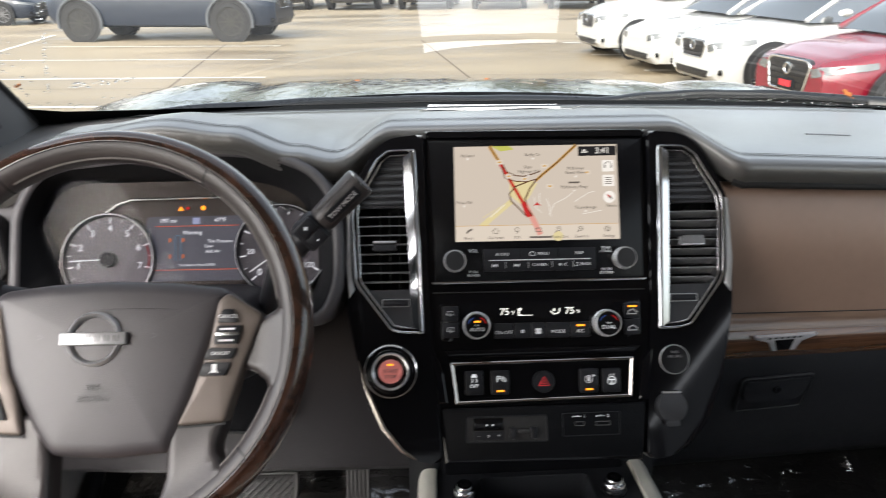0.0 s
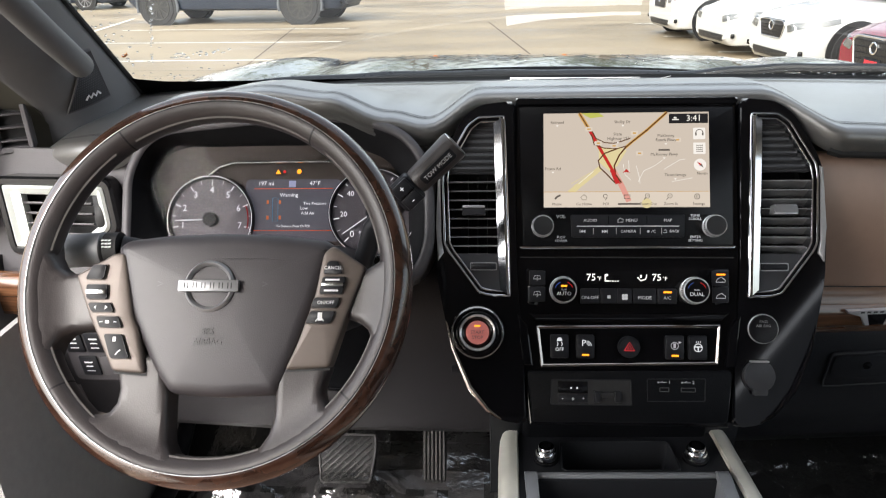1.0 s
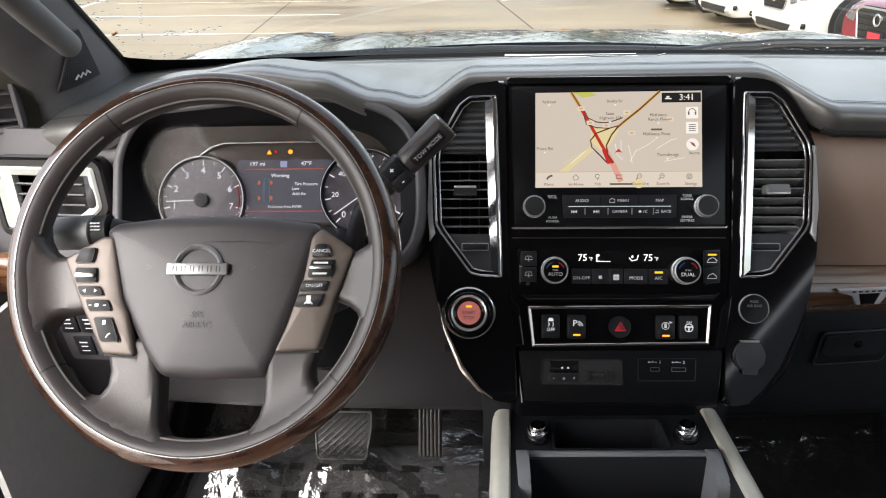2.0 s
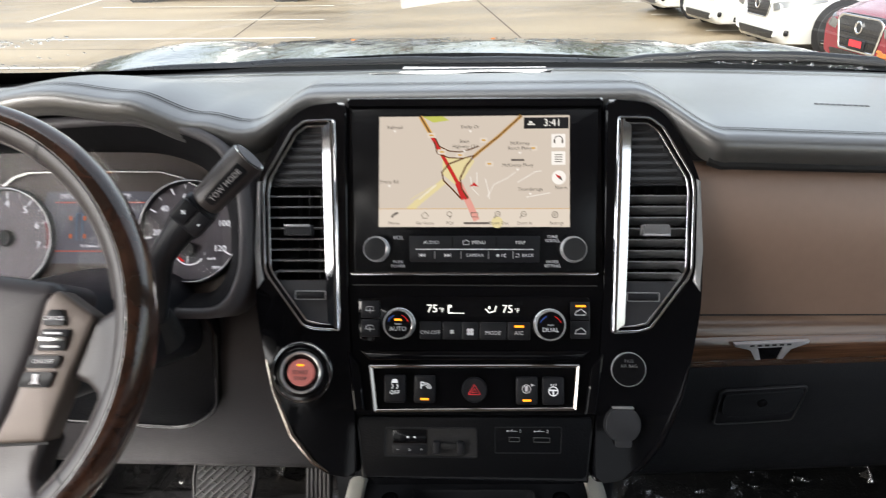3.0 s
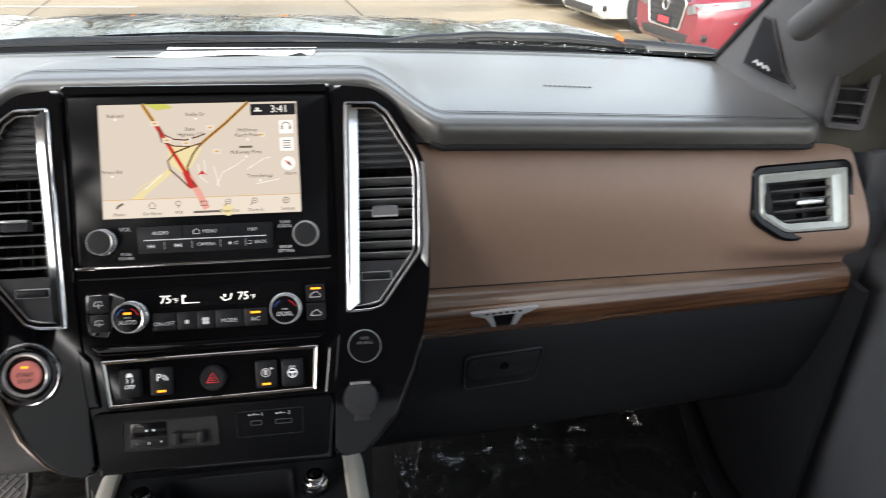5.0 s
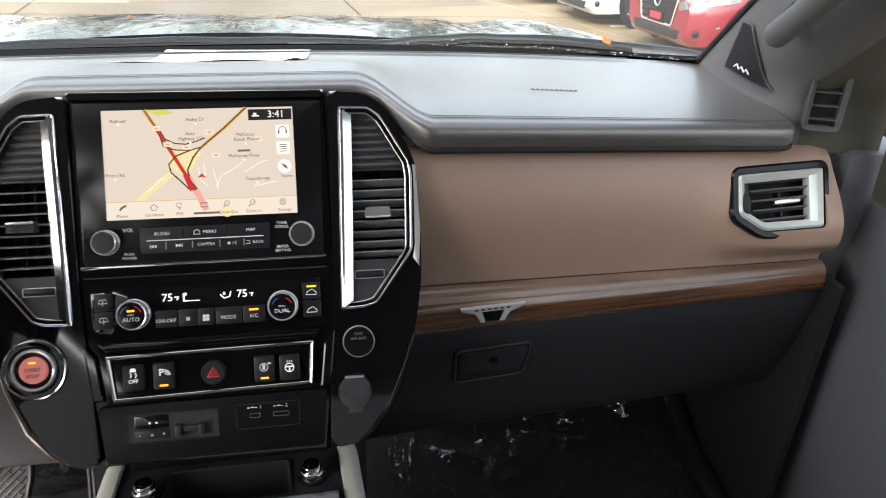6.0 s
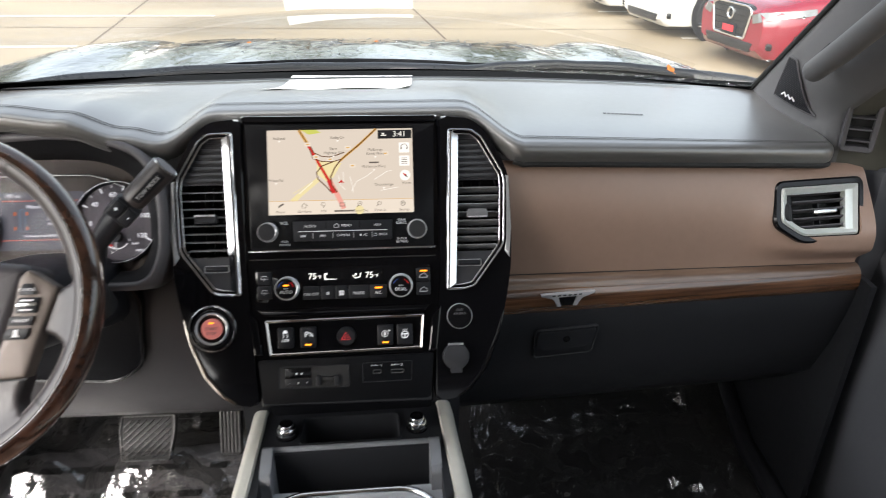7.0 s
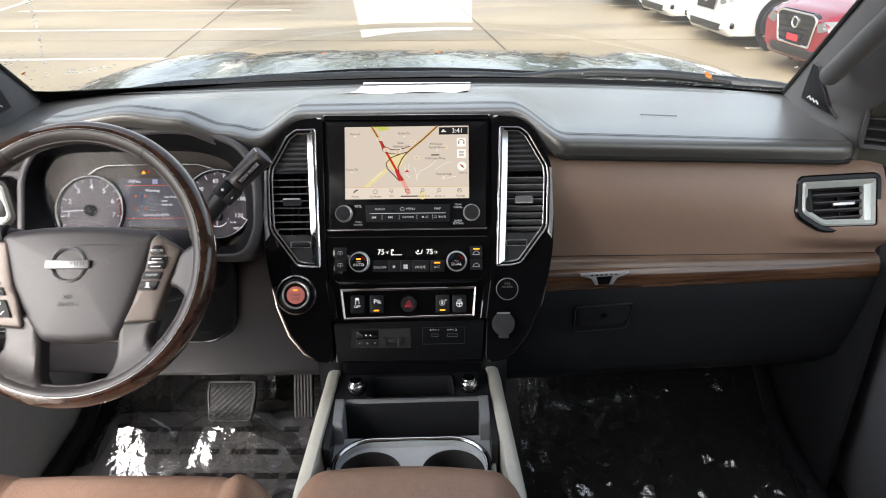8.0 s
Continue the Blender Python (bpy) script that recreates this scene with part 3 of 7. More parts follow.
for cx, cy in ((-0.044, 0.020), (-0.014, 0.020), (0.018, 0.020), (-0.032, -0.022), (-0.001, -0.022), (0.030, -0.022)):
    part("switch", move(box(-0.0135, 0.0135, -0.0175, 0.0175, 0.003, 0.007, 0.002), Matrix.Translation((cx, cy, 0))), SATIN_BLACK if cy > 0 and cx < 0 or cx < -0.03 else GREY_PLASTIC, driver_panel, m=SWB)
    if cx > 0 or (cy < 0 and cx > -0.02):
        continue
    part("switch_print", join(bar(cx - 0.006, cx + 0.006, cy + 0.006, cy + 0.0085, 0.0073), bar(cx - 0.005, cx + 0.005, cy - 0.001, cy + 0.001, 0.0073), bar(cx - 0.006, cx + 0.006, cy - 0.009, cy - 0.0075, 0.0073)), GREY_INK, driver_panel, m=SWB)


def side_vent(name_m, mirror):
    v = thing("side_air_vent", "rectangular air vent with matt silver frame", "air vent", "side air vents", m=name_m)
    out = [(-0.067, 0.047), (0.0755, 0.047), (0.0645, -0.045), (-0.036, -0.042), (-0.0745, -0.014)]
    if mirror:
        out = [(-x, y) for x, y in out][::-1]
    s = -1 if mirror else 1
    soft = rounded(out, 0.012)
    part("bezel", ring(inset(soft, -0.004), 0.012, -0.03, 0.006), GLOSS_BLACK, v)
    part("frame", ring(inset(soft, 0.007), 0.011, -0.01, 0.008, 0.004), MINT_CHROME, v, "matt silver frame")
    part("frame_side", prism([(s * 0.046, 0.036), (s * 0.064, 0.039), (s * 0.054, -0.037), (s * 0.038, -0.035)], -0.008, 0.004, 0.002), MINT_CHROME, v)
    part("housing", prism(inset(soft, 0.004), -0.05, -0.03), RUBBER, v)
    part("duct_wall", ring(inset(soft, 0.004), 0.006, -0.045, -0.008), RUBBER, v)
    for i in range(6):
        y = -0.033 + 0.0128 * i
        part("slat", move(box(-0.042, 0.050, -0.0012, 0.0012, -0.012, 0.0, 0.0006), Matrix.Translation((0 if not mirror else -0.008, y, 0)) @ pose(0, 0, 0, -18)), GREY_PLASTIC, v)
    part("side_wall", box(s * -0.054 - 0.011, s * -0.054 + 0.011, -0.026, 0.034, -0.03, -0.001, 0.002), SATIN_BLACK, v)
    part("thumbwheel", move(lathe([(0.0, -0.006), (0.02, -0.006), (0.022, -0.003), (0.022, 0.003), (0.02, 0.006), (0, 0.006)], 24), pose(s * -0.054, 0.002, -0.014, 0, 90, 0)), RUBBER, v)
    part("handle", box(s * 0.006 - 0.02, s * 0.006 + 0.02, -0.003, 0.004, -0.002, 0.008, 0.0025), SATIN_CHROME, v)
    part("vane", box(s * 0.006 - 0.001, s * 0.006 + 0.001, -0.02, 0.02, -0.02, -0.008), SATIN_BLACK, v)
    return prism(inset(soft, 0.005), -0.08, 0.08)


for ob, place, mirror in ((leather, pose(0.7146, 0.8965, 1.2950, 90 - 30, 0, 6.5), False), (side_face, pose(-0.735, 0.862, 1.318, 90 - 10, 0, -4) @ Matrix.Diagonal((1.12, 1.08, 1.0, 1)), True)):
    cut(ob, move(side_vent(place, mirror), place))

# ---- windscreen, pillars, roof, doors ----
windscreen = thing("window_1", "clean windscreen with rain drops", "windscreen", kind="structure")


def screen_at(x, v):
    z = 1.33 + 0.565 * v
    return (x * (1 - 0.16 * v), glass_y(x * (1 - 0.16 * v), z), z)


pane = part("pane", grid(screen_at, span(-0.86, 0.86, 40), span(0, 1, 24)), GLASS, windscreen, sharp=80)
pane.visible_shadow = False


def band_top(x):
    """Upper edge of the black band: low in the middle, sweeping up into rounded corners."""
    return (0.043 + (0.135 if x < 0 else 0.072) * x * x + 3.0 * max(0.0, abs(x) - 0.70) ** 2) / 0.565


part("edge_band", grid(lambda x, k: Vector(screen_at(x, k * band_top(x))) + Vector((0, -0.004, -0.003)), span(-0.86, 0.86, 60), span(0, 1, 6)), FRIT, windscreen, "black edge band", sharp=80)


def water_material():
    m = bpy.data.materials.new("water_drop")
    m.use_nodes = True
    n, l = m.node_tree.nodes, m.node_tree.links
    n.remove(n["Principled BSDF"])
    g = n.new("ShaderNodeBsdfGlass")
    g.inputs["Roughness"].default_value, g.inputs["IOR"].default_value = 0.04, 1.33
    l.new(g.outputs[0], n["Material Output"].inputs[0])
    return m


drop_mat = water_material()
rng = random.Random(4)


def beads(count, place, lo, hi):
    bm = bmesh.new()
    for _ in range(count):
        x, v = place()
        p = Vector(screen_at(x, v)) + Vector((0, 0.001, 0.0015))
        r = rng.uniform(lo, hi)
        tmp = bmesh.ops.create_icosphere(bm, subdivisions=2, radius=r)
        bmesh.ops.scale(bm, vec=(1, 1, 0.5), verts=tmp["verts"])
        bmesh.ops.rotate(bm, cent=(0, 0, 0), matrix=Matrix.Rotation(radians(-30), 3, "X"), verts=tmp["verts"])
        bmesh.ops.translate(bm, vec=p, verts=tmp["verts"])
    return bm


d1 = part("rain_drops", join(beads(420, lambda: (lambda x: (x, 0.066 + 0.10 * max(0.0, x - 0.3) ** 1.2 + abs(rng.gauss(0, 0.014))))(rng.triangular(0.25, 0.80, 0.62)), 0.001, 0.0030), beads(90, lambda: (rng.gauss(0.83, 0.04), rng.uniform(0.16, 0.42)), 0.0012, 0.0032), beads(50, lambda: (-0.72 + rng.gauss(0, 0.06), rng.uniform(0.16, 0.28)), 0.001, 0.0022), beads(90, lambda: (lambda v: (-0.636 - 0.29 * (0.544 - v) + rng.gauss(0, 0.0015), v))(rng.uniform(0.25, 0.7)), 0.001, 0.0020), beads(26, lambda: (rng.uniform(-0.69, -0.61), 0.272 + rng.gauss(0, 0.006)), 0.0014, 0.0028), beads(60, lambda: (-0.745 + rng.gauss(0, 0.018), rng.uniform(0.26, 0.5)), 0.001, 0.0024)), drop_mat, windscreen, "scattered rain drops")
tagged(d1, kind="stuff")
d1.visible_shadow = False


def a_pillar(s):
    p = thing("a_pillar", "charcoal grey windscreen pillar trim", "pillar", "windscreen pillars")

    def f(v, k):
        z = 1.34 + 0.56 * v
        h = max(0.0, z - 1.43)
        off = 0.0 if s > 0 else 0.02
        xi = 0.719 + off - 0.22 * (z - 1.41)
        inner = Vector((xi, glass_y(xi, z) - 0.006, z))
        ctrl = Vector((0.694 + off - 0.22 * h, 0.995 - 1.44 * h, z))
        outer = Vector((0.762 + off - 0.20 * h, 0.960 - 1.40 * h, z))
        q = inner * (1 - k) ** 2 + ctrl * 2 * k * (1 - k) + outer * k * k
        return (s * q.x, q.y, q.z)
    part("trim", grid(f, span(0, 1, 28), span(0, 1, 14), (s * 0.006, 0.004, 0)), PILLAR, p, sharp=70)
    part("glass_edge", tube([Vector(f(v, 0.0)) + Vector((0, 0.004, 0)) for v in span(0, 1, 20)], 0.0045, 8), RUBBER, p, "black rubber edge")

    def g(v, k):
        q = Vector(f(v, 1.0))
        return (q.x + s * 0.11 * k, q.y - 0.02 * k, q.z)
    part("door_side_trim", grid(g, span(0, 1, 20), span(0, 1, 3), (0, 0.006, 0)), SEAL, p, "olive trim beside the door", sharp=70)
    return f


PILLARS = {s: a_pillar(s) for s in (1, -1)}


def on_pillar(s, v, k, lift=0.0):
    f = PILLARS[s]
    p, a, b = Vector(f(v, k)), Vector(f(v + 0.01, k)), Vector(f(v, k + 0.01))
    n = (a - p).cross(b - p).normalized()
    if n.x * s > 0:
        n = -n
    return p + n * lift


for s in (1, -1):
    h = thing("grab_handle", "charcoal grab handle on the windscreen pillar", "grab handle", "grab handles")
    pts = [on_pillar(s, 0.355, 0.34, 0.0), on_pillar(s, 0.325, 0.40, 0.026), on_pillar(s, 0.34, 0.43, 0.042), on_pillar(s, 0.44, 0.46, 0.052), on_pillar(s, 0.66, 0.48, 0.054), on_pillar(s, 0.86, 0.48, 0.046), on_pillar(s, 0.92, 0.52, 0.0)]
    part("grip", tube(pts[1:6], [0.012, 0.0155, 0.016, 0.016, 0.014], 16), PILLAR, h)
    part("mount", tube(pts[:3], 0.013, 12), RUBBER, h)
    part("mount", tube(pts[5:], 0.013, 12), RUBBER, h)
    g = thing("speaker_grille", "triangular dark speaker grille in the pillar", "speaker grille", "pillar speakers")

    def tri_at(a, b, lift):
        # a runs along the foot of the triangle, b up to its tip
        k = (0.26 + 0.46 * a) * (1 - b) + b * (0.08 + 0.08 * a) + (0.0 if s > 0 else 0.08)
        v = (0.155 - 0.018 * a) * (1 - b) + b * 0.285 + (0.0 if s > 0 else 0.035)
        return on_pillar(s, v, k, lift)
    part("grille", grid(lambda u, v: tri_at(u, v, 0.003), span(0, 1, 14), span(0, 1, 12), 0.0015), SATIN_BLACK, g, sharp=70)
    dots = bmesh.new()
    for i in range(24):
        for j in range(22):
            v = (j + 0.5) / 22
            u = (i + 0.5 * (j % 2)) / 24
            if i > 23 * (1 - 0.85 * v) or not 0.02 < u < 0.98:
                continue
            u = min(1.0, u / (1 - 0.86 * v))
            q = tri_at(u, v, 0.0052)
            w = 0.0008
            dots.faces.new([dots.verts.new(q + Vector((dx * 0.3, dx, dz))) for dx, dz in ((-w, -w), (w, -w), (w, w), (-w, w))])
    part("perforation", dots, GREY_PLASTIC, g)
    edge = [tri_at(0, t, 0.004) for t in span(0, 1, 8)] + [tri_at(t, 1, 0.004) for t in span(0, 1, 3)] + [tri_at(1, 1 - t, 0.004) for t in span(0, 1, 8)] + [tri_at(1 - t, 0, 0.004) for t in span(0, 1, 8)]
    part("rim", tube(edge, 0.0016, 6), GREY_PLASTIC, g)
    part("maker_mark", tube([tri_at(0.24 + 0.065 * i, 0.16 + (0.07 if i % 2 else 0.0), 0.0065) for i in range(7)], 0.0014, 6), GREY_INK, g, "small pale script mark")
    e = thing("demister_vent", "slim upright vent with olive trim beside the door", "air vent", "demister vents")
    DV = pose(0.776 if s > 0 else -0.808, 0.940 if s > 0 else 0.915, 1.430 if s > 0 else 1.447, 90, 0, -s * 24) @ Matrix.Diagonal((0.95, 1.05, 1, 1))
    body = rounded([(-0.026, -0.052), (0.024, -0.052), (0.026, 0.056), (0.010, 0.064), (-0.026, 0.03)] if s > 0 else [(0.026, -0.052), (0.026, 0.03), (-0.010, 0.064), (-0.026, 0.056), (-0.024, -0.052)], 0.008)
    part("frame", ring(body, 0.008, -0.02, 0.006, 0.002), GREY_PLASTIC, e, m=DV)
    part("duct", prism(inset(body, 0.006), -0.016, -0.012), RUBBER, e, m=DV)
    for i in range(5):
        part("slat", move(box(-0.018, 0.018, -0.0012, 0.0012, -0.012, 0.002, 0.0005), Matrix.Translation((0, -0.036 + 0.017 * i, 0))), GREY_PLASTIC, e, m=DV)

roof = thing("ceiling", "grey cloth roof lining", "roof lining", kind="structure")
part("lining", box(-0.80, 0.80, -1.75, 0.62, 1.885, 1.93, 0.02), HEADLINER, roof)
part("header", grid(lambda x, v: (x, 0.60 + 0.09 * v * (1 - 0.5 * x * x) , 1.90 - 0.0 * v), span(-0.75, 0.75, 10), span(0, 1, 2), 0.02), HEADLINER, roof)
# Unseen rear wall: closes the cab and limits what the stack mirrors.
back = thing("wall_rear", "unseen dark rear cab wall with a small window", "cab wall", kind="structure")
part("lower_wall", box(-0.9, 0.9, -1.82, -1.76, 0.62, 1.56), PAD_LOW, back)
part("upper_wall", box(-0.7, 0.7, -1.82, -1.76, 1.84, 1.93), HEADLINER, back)
rear_pane = part("tinted_pane", grid(lambda x, z: (x, -1.79, z), [-0.62, 0.62], [1.56, 1.84]), TINTED, back, "unseen rear window, tinted to dim reflections")
for s in (1, -1):
    part("corner_post", box(s * 0.76 - 0.14, s * 0.76 + 0.14, -1.82, -1.76, 1.56, 1.93), HEADLINER, back)
    door = thing("door_1" if s > 0 else "door_2", "closed front door with charcoal plastic panel" if s > 0 else "open driver's doorway with dark jamb", "car door", kind="structure")
    DOOR = [(0.855, 0.60), (0.84, 0.75), (0.832, 0.95), (0.838, 1.10), (0.852, 1.20), (0.862, 1.262), (0.875, 1.285), (0.91, 1.29)]

    def door_at(y, i, s=s):
        x, z = DOOR[i]
        front = max(0.0, (y - 0.62) / 0.35)
        return (s * (x + 0.012 * front), y, z)
    # Out of view; black so that the stack mirrors nothing pale.
    part("rear_panel", grid(door_at, span(-1.75, -0.36, 12), range(len(DOOR)), 0.01), RUBBER, door, "unseen rear panel, black to dim reflections", sharp=60)
    if s > 0:
        part("panel", grid(door_at, span(-0.36, 0.93, 14), range(len(DOOR)), 0.01), DOOR_PLASTIC, door, sharp=60)
    if s > 0:
        part("armrest", move(box(-0.05, 0.05, -0.75, 0.42, -0.03, 0.03, 0.02, 3), Matrix.Translation((s * 0.80, 0, 1.06))), SEAT_BROWN, door, "padded armrest")
    part("window_frame", box(s * 0.87 - 0.02, s * 0.87 + 0.02, 0.86, 0.905, 1.29, 1.55, 0.004), SEAL, door)
    part("window_frame", tube([(s * 0.875, 0.88, 1.53), (s * 0.83, 0.62, 1.78), (s * 0.80, 0.45, 1.86), (s * 0.80, -0.2, 1.89)], 0.02, 8), SEAL, door)
    part("center_pillar", box(s * 0.86 - 0.03, s * 0.86 + 0.03, -0.42, -0.30, 1.28, 1.9, 0.01), PILLAR, door)
    w = part("pane", grid(lambda y, z: (s * (0.888 - 0.1 * (z - 1.29)), y, z), [-0.36, 0.88], [1.28, 1.9]), GLASS, door) if s > 0 else None
    if w:
        w.visible_shadow = False
    w = part("rear_pane", grid(lambda y, z: (s * (0.888 - 0.1 * (z - 1.29)), y, z), [-1.7, -0.36], [1.28, 1.9]), TINTED, door, "unseen rear side window, tinted to dim reflections")
    # Driver's kick panel is given the paler cloth in place of doorway light.
    part("kick_panel", grid(lambda y, z: (s * (0.80 + 0.03 * (z - 0.6)), y, z), span(0.86 if s > 0 else 0.70, 1.45, 6), span(0.60, 1.18, 6), 0.01), PAD_LOW if s > 0 else HEADLINER, door)
    if s < 0:
        part("hinge_pillar", grid(lambda y, z: (s * (0.865 + 0.05 * max(0.0, 0.8 - y)), y, z), span(0.80, 0.98, 6), span(0.60, 1.22, 6), 0.02), GREY_PLASTIC, door)
        part("open_door_panel", grid(lambda u, z: (-0.885 - 0.40 * u, 0.95 - 0.92 * u, z), span(0, 1, 6), span(0.55, 1.25, 6), 0.05), RUBBER, door, "dark inner side of the open door")
        part("door_seal", tube([(-0.86, 0.80, 0.62), (-0.86, 0.80, 1.0), (-0.86, 0.82, 1.22)], 0.012, 8), RUBBER, door)
    part("sill_trim", tube([(s * 0.775, 1.25, 0.80), (s * 0.775, 1.05, 0.70), (s * 0.785, 0.75, 0.675), (s * 0.79, 0.0, 0.675)], [0.012, 0.02, 0.024, 0.024], 10), SATIN_BLACK, door)

floor = thing("floor", "black carpeted cabin floor", "cabin floor", kind="structure")


def floor_at(x, y):
    z = 0.655 + 0.62 * max(0.0, (y - 1.16) / 0.5) ** 1.4
    return (x, y, z)


part("carpet", grid(floor_at, span(-0.9, 0.9, 24), span(-1.8, 1.62, 50), 0.01), CARPET, floor, sharp=80)
part("bulkhead", box(-0.9, 0.9, 1.62, 1.64, 0.9, 1.30), RUBBER, floor)

# ---- centre stack: everything lies on one leaning plane, x across, y up it, z towards the cabin ----
STACK = Matrix(((1, 0, 0, 0), (0, 0.4536, -0.8912, 0.742), (0, 0.8912, 0.4536, 1.173), (0, 0, 0, 1)))


def on_stack(name, label, category, group="", at=(0, 0, 0)):
    return thing(name, label, category, group, m=STACK @ Matrix.Translation(at))


stack = on_stack("center_stack", "glossy piano black center stack of the dashboard", "center console")
SIDE = [(0.1325, 0.321), (0.176, 0.317), (0.197, 0.301), (0.221, 0.256), (0.228, 0.235), (0.230, 0.165), (0.228, 0.110), (0.222, 0.075), (0.211, 0.022), (0.190, -0.028), (0.168, -0.055), (0.150, -0.066), (0.118, -0.070), (0.1235, 0.0), (0.1315, 0.128)]
VENT = [(0.1455, 0.3025), (0.178, 0.3015), (0.192, 0.291), (0.2205, 0.241), (0.2225, 0.225), (0.2195, 0.146), (0.214, 0.135), (0.178, 0.0865), (0.165, 0.083), (0.138, 0.082)]
EDGE = material("smoked_bright_edge", (0.45, 0.45, 0.455), 0.3, 0.5, vary=0.1)
SOFT_SIDE = rounded(SIDE[:13], 0.012, 4) + SIDE[13:]
for s in (1, -1):
    pl = [(s * x, y) for x, y in SOFT_SIDE]
    side = part("side_panel", prism(pl if s > 0 else pl[::-1], -0.10, 0.004, 0.004, 3), PIANO, stack, sharp=10)
    cut(side, prism([(s * x, y) for x, y in inset(VENT, 0.003)], -0.06, 0.05), 10)
    top = [p for p in SOFT_SIDE[3:34] if p[1] > 0.225]
    part("edge_trim", tube([(s * (x - 0.002), y - 0.0015, 0.0016) for x, y in top], [0.0022] * (len(top) - 2) + [0.0014, 0.0006], 8), EDGE, stack, "thin bright edge")
part("center_panel", prism([(-0.1335, 0.322), (-0.131, 0.128), (-0.1225, 0.0), (-0.116, -0.070), (0.116, -0.070), (0.1225, 0.0), (0.131, 0.128), (0.1315, 0.320)], -0.10, 0.0, 0.002), PIANO, stack, sharp=10)
part("top_lip", prism(rounded([(-0.1325, 0.3155), (0.1305, 0.3135), (0.1305, 0.321), (-0.1325, 0.323)], 0.003), -0.02, 0.007, 0.003, 3), PIANO, stack)
part("edge_trim", tube([(-0.1325, 0.3218, 0.0045), (0.0, 0.3212, 0.005), (0.1305, 0.3198, 0.0045)], 0.0019, 8), EDGE, stack, "thin bright edge")
for s in (1, -1):
    sweep = [(s * 0.2165, 0.052, 0.003), (s * 0.208, 0.020, 0.005), (s * 0.188, -0.026, 0.005), (s * 0.166, -0.053, 0.004), (s * 0.150, -0.064, 0.003)]
    # Driver's side only: bronze metal stands for reflections on the lacquer edge.
    part("lower_edge", tube(sweep, [0.0012, 0.0026, 0.0036, 0.003, 0.0012], 8), DARK_CHROME if s < 0 else PIANO, stack, "curved edge coloured as a reflection" if s < 0 else "")
    part("shoulder", prism([(s * 0.131, 0.062), (s * 0.118, 0.047), (s * 0.112, 0.0), (s * 0.1235, 0.0)][::s], 0.0, 0.006, 0.002), PIANO, stack, sharp=20)
part("shelf_edge", prism([(-0.118, 0.062), (-0.108, 0.052), (0.108, 0.054), (0.118, 0.064)], 0.0, 0.006, 0.0025), PIANO, stack)

# screen unit
display = on_stack("infotainment_display", "touch screen lit with a road map, in a black bezel", "display")
part("bezel", prism(rounded([(-0.1285, 0.313), (-0.1245, 0.143), (0.1235, 0.143), (0.1265, 0.311)], 0.004), 0.0, 0.005, 0.0015), material("matt_black_bezel", (0.005, 0.005, 0.006), 0.22, spec=0.2), display)
part("lower_strip", prism([(-0.129, 0.1425), (-0.126, 0.139), (0.124, 0.140), (0.126, 0.1435)], 0.0, 0.007, 0.001), CHROME, display, "thin chrome strip")
part("lower_seam", box(-0.127, 0.125, 0.129, 0.1305, 0, 0.0008), RUBBER, display)
MAP_BG = glow("map_ground", (0.70, 0.60, 0.50), 0.335)
MAP_LOW = glow("map_menu_bar", (0.76, 0.66, 0.55), 0.35)
MAP_YEL = glow("map_yellow_area", (0.72, 0.61, 0.33), 0.380)
MAP_GREEN = glow("map_green_area", (0.55, 0.55, 0.12), 0.360)
MAP_RED = glow("map_red_traffic", (0.52, 0.03, 0.03), 0.380)
MAP_PINK = glow("map_pale_red", (0.72, 0.33, 0.27), 0.380)
MAP_ROAD = glow("map_dark_road", (0.12, 0.05, 0.025), 0.360)
MAP_ORANGE = glow("map_orange_road", (0.62, 0.35, 0.09), 0.380)
MAP_TEXT = glow("map_lettering", (0.14, 0.115, 0.10), 0.360)
MAP_WHITE = glow("map_white", (0.85, 0.80, 0.74), 0.400)
MAP_DARK = glow("map_status_bar", (0.02, 0.019, 0.02), 0.400)
U, V = 0.196 / 890, 0.1145 / 532


def mp(px, py):
    """A place on the map: across and down the lit area, in its own steps."""
    return (-0.099 + px * U, 0.3042 - py * V)


def mpath(*pts):
    return [mp(*p) for p in pts]


part("map_ground", bar(*mp(0, 532)[:1], mp(890, 0)[0], mp(0, 532)[1], mp(0, 0)[1], 0.0053), MAP_BG, display, "lit beige map")


def flat(poly, z):
    bm = bmesh.new()
    bm.faces.new([bm.verts.new((x, y, z)) for x, y in poly])
    return bm


part("map_area", flat(mpath((205, 0), (255, 30), (330, 20), (300, 0)), 0.0054), MAP_GREEN, display)
part("map_area", flat(mpath((300, 200), (420, 195), (450, 215), (400, 300), (360, 330), (300, 280)), 0.0054), MAP_YEL, display)
part("map_area", flat(mpath((130, 440), (300, 300), (320, 320), (200, 420), (160, 460)), 0.0054), MAP_YEL, display)
part("map_area", flat([mp(0, 0)] and circle(*mp(555, 510), 0.006, 16), 0.0056), MAP_YEL, display)
part("menu_bar", bar(mp(0, 532)[0], mp(890, 0)[0], mp(0, 532)[1], mp(0, 447)[1], 0.0055), MAP_LOW, display)
part("menu_edge", strip(mpath((0, 445), (890, 445)), 0.0005, 0.0057), MAP_ORANGE, display)
